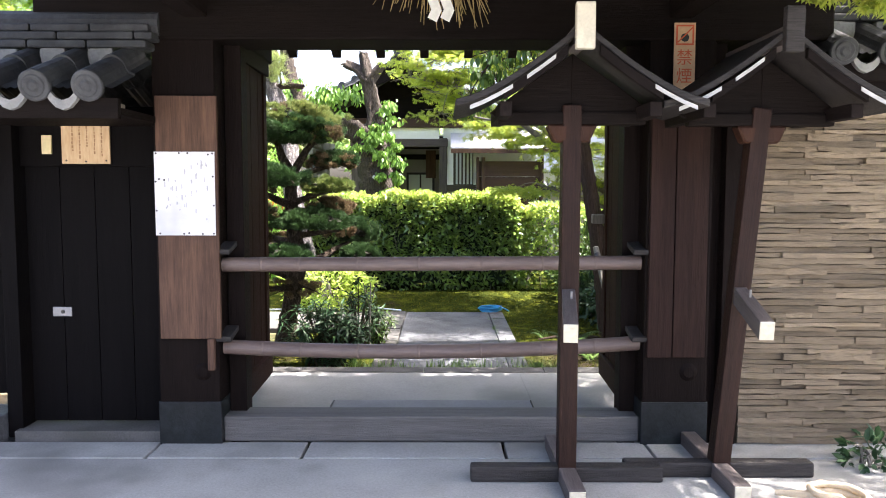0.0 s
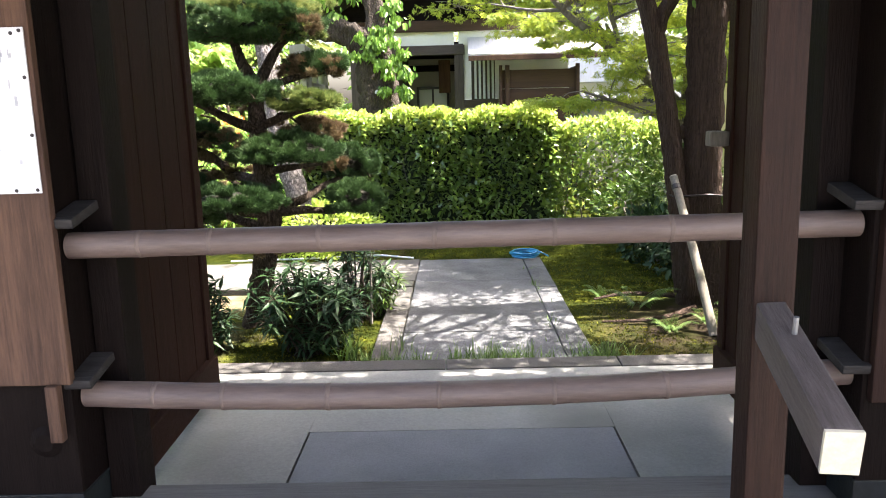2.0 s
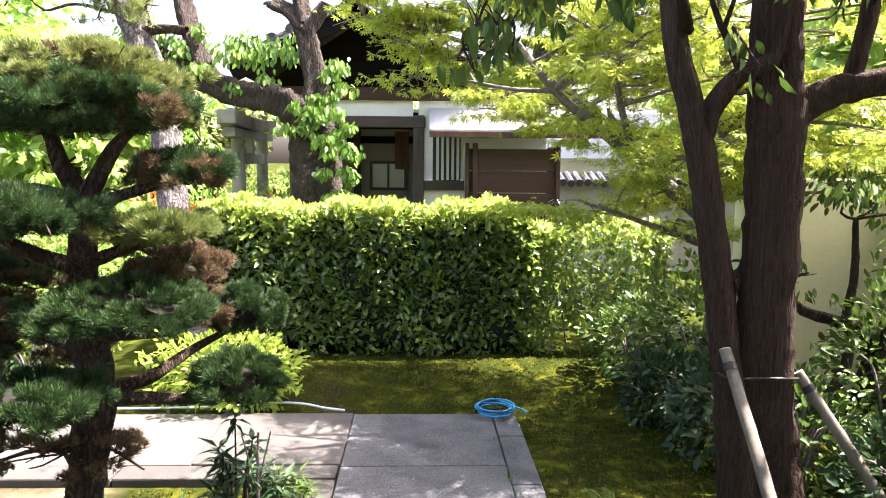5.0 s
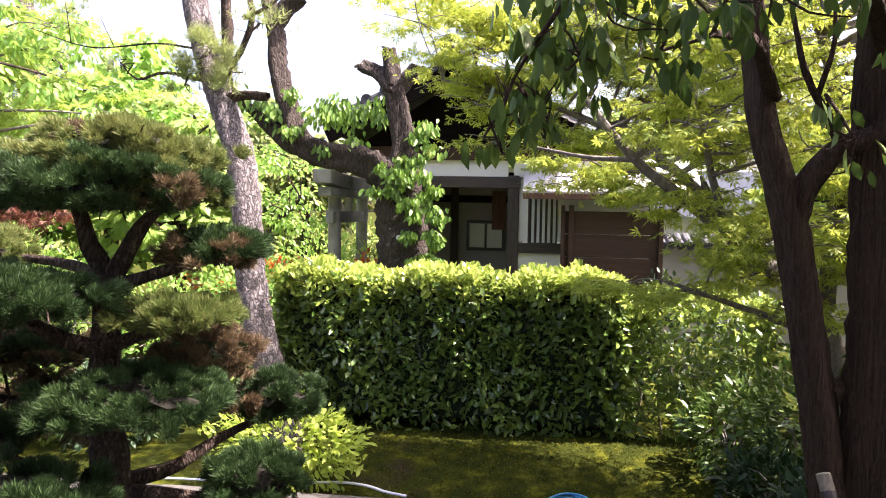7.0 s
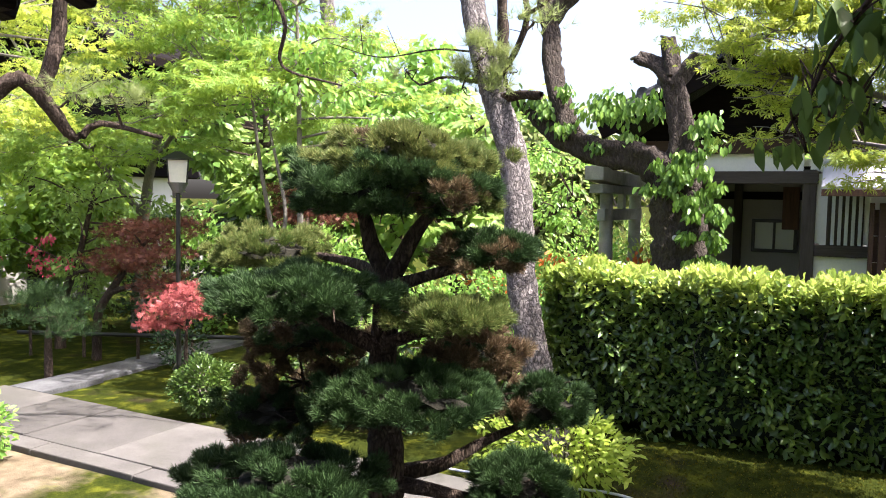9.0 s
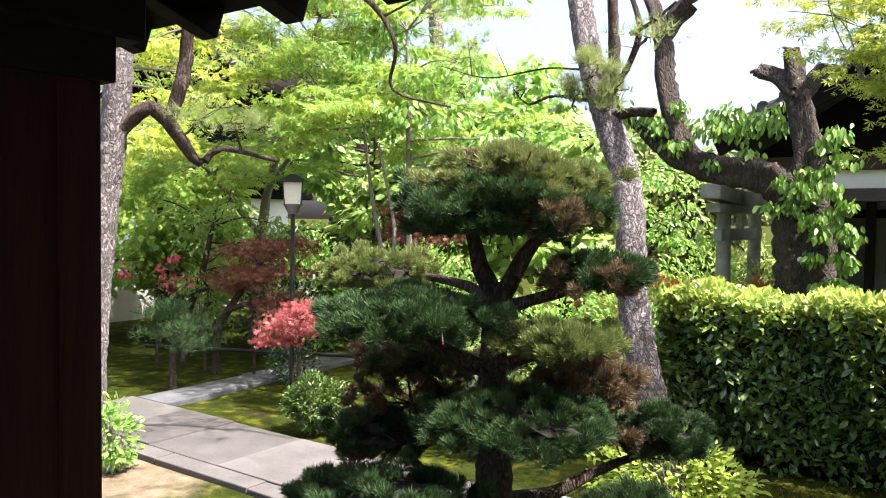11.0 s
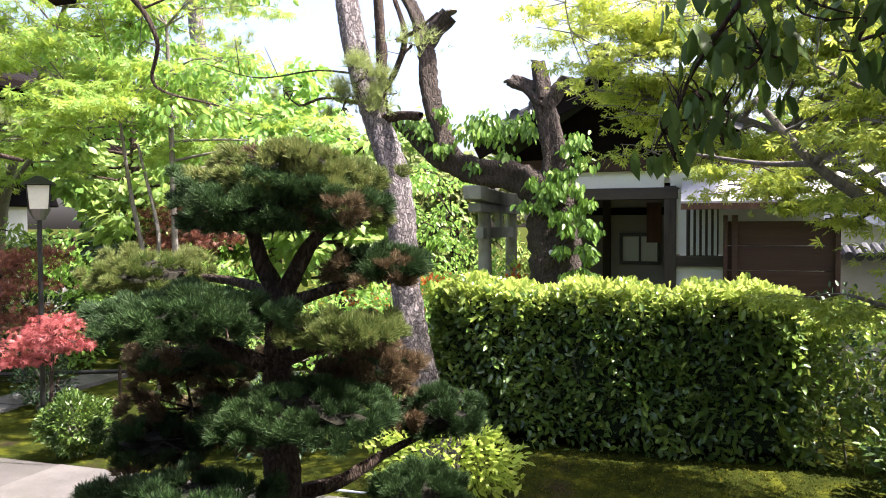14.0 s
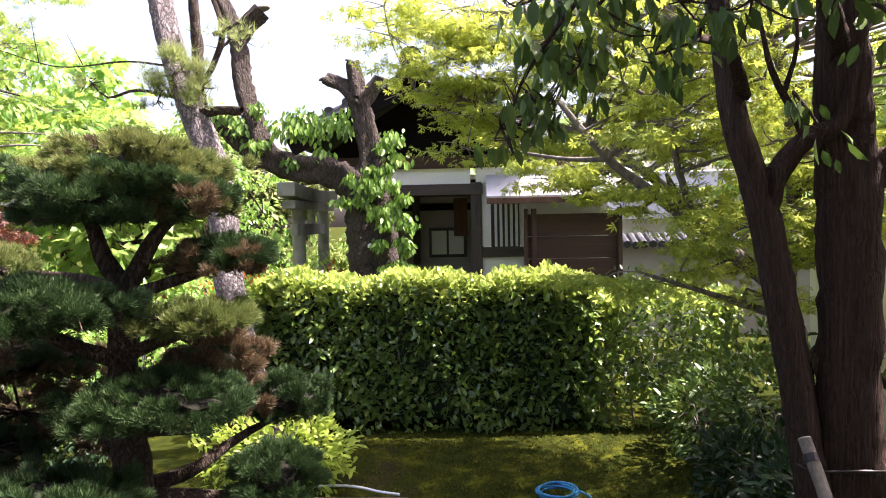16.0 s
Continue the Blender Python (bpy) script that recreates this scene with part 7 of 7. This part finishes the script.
leafy_tree("low_pine", "low spreading blue-green pine", (-8.3, 11.4, -0.2), [[(-8.3, 11.4, -0.25, 0.05), (-8.3, 11.4, 0.25, 0.04), (-8.4, 11.5, 0.5, 0.02)]],
           [(-8.3, 11.4, 0.55, 0.5, 0.4, 0.16, 380), (-8.6, 11.6, 0.75, 0.4, 0.35, 0.14, 280), (-8.0, 11.5, 0.4, 0.35, 0.3, 0.12, 220)], M["needle"], M["bark_dark"], LONG_TUFT, 0.11, 0.4, -0.4, 6)
rail = thing("low_bamboo_fence", (-7.6, 12.9, -0.2), "low dark bamboo fence in the moss", "fence")
limb_part("rail", [[(-2.2, -0.9, 0.32, 0.03), (0, 0, 0.34, 0.03), (1.6, 0.75, 0.34, 0.03)]], M["black"], rail, sides=8)
for k in range(6):
    f = -1 + k * 0.36
    part("stake", cylinder((2.0 * f, 0.85 * f, 0), (2.0 * f, 0.85 * f, 0.42), 0.022, None, 8), M["bark_dark"], rail)

# planting and flowers round the torii
leafy_tree("small_cherry", "small spreading tree with fresh leaves by the torii", (-4.5, 17.5, -0.2), [[(-4.5, 17.5, -0.2, 0.1), (-4.5, 17.5, 0.9, 0.085), (-4.35, 17.5, 1.3, 0.07), (-3.9, 17.5, 1.8, 0.04), (-3.5, 17.5, 2.2, 0.02)], [(-4.45, 17.5, 1.1, 0.07), (-4.9, 17.5, 1.6, 0.05), (-5.4, 17.5, 1.9, 0.02)], [(-4.4, 17.5, 1.2, 0.06), (-4.5, 17.5, 2.0, 0.04), (-4.6, 17.5, 2.8, 0.02)]],
           grid_clumps(26, (-5.6, 16.9, 1.4), (-3.3, 18.4, 3.0), (0.42, 0.42, 0.25), 75, 51), M["fresh"], M["bark_dark"], OVAL, 0.11, 0.4, 0.2, 4)
bush("bed of orange azalea blossom", (-3.9, 16.4, 0.95), (1.3, 0.4, 0.35), 700, M["orange"], 0.09, name="azalea_bed")
bush("green shrubs behind the hedge", (-3.6, 15.4, 0.65), (1.0, 0.5, 0.62), 1500, M["fresh"], 0.09)
bush("green shrubs behind the hedge", (-2.4, 14.9, 0.6), (0.8, 0.4, 0.60), 1200, M["fresh"], 0.09)
bush("orange azalea by the torii pillar", (-2.2, 16.6, 0.95), (0.5, 0.3, 0.35), 260, M["orange"], 0.09, name="azalea_bed")
bush("yellow-green shrub behind the torii", (-2.1, 18.0, 0.8), (0.7, 0.5, 0.8), 800, M["yellow"], 0.10)
for c, r, n, m in (((-3.6, 19.4, 0.7), (1.2, 0.6, 0.9), 1500, "fresh"), ((-1.9, 19.2, 0.6), (0.9, 0.5, 0.8), 1100, "far"), ((-5.8, 19.0, 0.8), (1.3, 0.7, 1.0), 1500, "far")):
    bush("leafy shrubs beyond the torii", c, r, n, M[m], 0.11, group="shrubs beyond the torii")
bush("leafy shrub closing the view past the torii", (-3.9, 21.6, 0.8), (1.8, 0.7, 1.1), 1700, M["far"], 0.12)
# shrub added as dark backing, so gaps between the bare stems stay dark
bush("dark shrub behind the thin hedge end", (2.05, 14.0, 0.5), (0.95, 0.4, 0.72), 1900, M["shrub"], 0.085)
bush("blue-flowered clump at the hedge end", (1.62, 13.9, 0.4), (0.2, 0.2, 0.3), 120, M["shrub"], 0.08)


# ---- trees in the distance ----
def backdrop_tree(c, r, n, mat, label, size=0.22, trunk=True):
    o = (c[0], c[1], -0.25)
    t = thing("distant_tree", o, label, "tree", "trees behind the garden")
    limb_part("trunk", shifted([[(c[0], c[1], -0.3, 0.16), (c[0] + 0.1, c[1], c[2] * 0.5, 0.12), (c[0], c[1], c[2] + r[2] * 0.5, 0.04)]], o), M["bark_dark"], t, sides=8, step=0.4)
    q = np.random.default_rng(int(abs(c[0] * 13 + c[1] * 7)))
    cl = []
    for _ in range(22):
        v = q.normal(size=3)
        v /= np.linalg.norm(v)
        p = np.array(c) + v * np.array(r) * q.uniform(0.35, 0.95)
        cl.append((*p, r[0] * 0.36, r[1] * 0.36, r[2] * 0.26, n // 22))
    limb_part("branch_mass", shifted(twig_lines(cl, [[(c[0], c[1], c[2] * 0.4, 0.08), (c[0], c[1], c[2], 0.06), (c[0], c[1], c[2] + r[2] * 0.4, 0.03)]], 0.02, 2, 6), o), M["bark_dark"], t, sides=5, step=0.4)
    P, D, N, L = spray(cl, size, 1.0, 0.3, 0.2)
    blades("crown", DIAMOND, P - np.array(o), D, N, L, mat, t)


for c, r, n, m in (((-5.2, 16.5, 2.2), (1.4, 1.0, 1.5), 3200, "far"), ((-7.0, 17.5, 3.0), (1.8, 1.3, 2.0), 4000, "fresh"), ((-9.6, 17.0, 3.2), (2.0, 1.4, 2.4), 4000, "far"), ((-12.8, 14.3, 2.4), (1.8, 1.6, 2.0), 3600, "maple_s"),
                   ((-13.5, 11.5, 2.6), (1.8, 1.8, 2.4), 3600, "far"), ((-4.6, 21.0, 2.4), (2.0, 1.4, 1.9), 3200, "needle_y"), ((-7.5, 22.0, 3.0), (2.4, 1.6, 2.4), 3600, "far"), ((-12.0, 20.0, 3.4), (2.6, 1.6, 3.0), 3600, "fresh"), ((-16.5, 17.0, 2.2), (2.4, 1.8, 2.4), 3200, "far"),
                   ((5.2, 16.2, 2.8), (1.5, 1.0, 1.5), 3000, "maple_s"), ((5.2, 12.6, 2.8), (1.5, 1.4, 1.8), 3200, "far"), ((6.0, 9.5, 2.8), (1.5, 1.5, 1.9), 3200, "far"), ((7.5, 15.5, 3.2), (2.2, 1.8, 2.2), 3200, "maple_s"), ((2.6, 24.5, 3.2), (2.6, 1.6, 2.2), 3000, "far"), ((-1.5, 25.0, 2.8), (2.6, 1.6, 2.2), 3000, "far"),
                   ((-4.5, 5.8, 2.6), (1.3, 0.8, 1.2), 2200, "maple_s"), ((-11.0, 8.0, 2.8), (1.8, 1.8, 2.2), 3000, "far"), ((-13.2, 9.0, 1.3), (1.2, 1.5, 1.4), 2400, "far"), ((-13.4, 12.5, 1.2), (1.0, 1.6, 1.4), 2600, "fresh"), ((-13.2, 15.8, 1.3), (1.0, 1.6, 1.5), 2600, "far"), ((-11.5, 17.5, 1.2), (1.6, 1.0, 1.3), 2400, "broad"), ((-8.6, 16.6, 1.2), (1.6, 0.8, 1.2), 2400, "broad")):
    backdrop_tree(c, r, n, M[m], "leafy green tree at the garden's edge")
far_hall = thing("distant_hall", (-20.0, 22.0, -0.2), "distant white-walled hall with a dark gabled roof among the trees", "building")
part("wall", box(-6.5, -0.6, -2.6, 3, 0, 3.0, 0.02), M["plaster"], far_hall, "white plaster wall")
part("eave", prism([(-7.2, 2.9), (-0.2, 2.9), (-0.6, 3.9), (-6.4, 3.9)], -3.4, 4.0, 0.05), M["gate_h"], far_hall, "dark shaded lean-to roof")
part("gable", prism([(-2.6, 3.9), (3.6, 3.9), (3.6, 5.9), (0.5, 7.9), (-2.6, 5.9)], -2.4, 3.6, 0.04), M["gate_h"], far_hall, "dark timber gable")
part("roof", prism([(-3.1, 5.7), (0.5, 8.0), (4.1, 5.7), (4.1, 6.0), (0.5, 8.35), (-3.1, 6.0)], -3.0, 4.2, 0.04), M["gate_h"], far_hall, "dark tiled roof")
wall_w = tagged(part("wall_west", box(-15.2, -15.0, 3, 26, -0.3, 1.1, 0.01), M["hall_wall"]), "plain pale garden wall", "wall", kind="structure")
wall_e = tagged(part("wall_east", box(9.0, 9.2, 5, 30, -0.3, 2.0, 0.01), M["plaster"]), "plain pale garden wall", "wall", kind="structure")
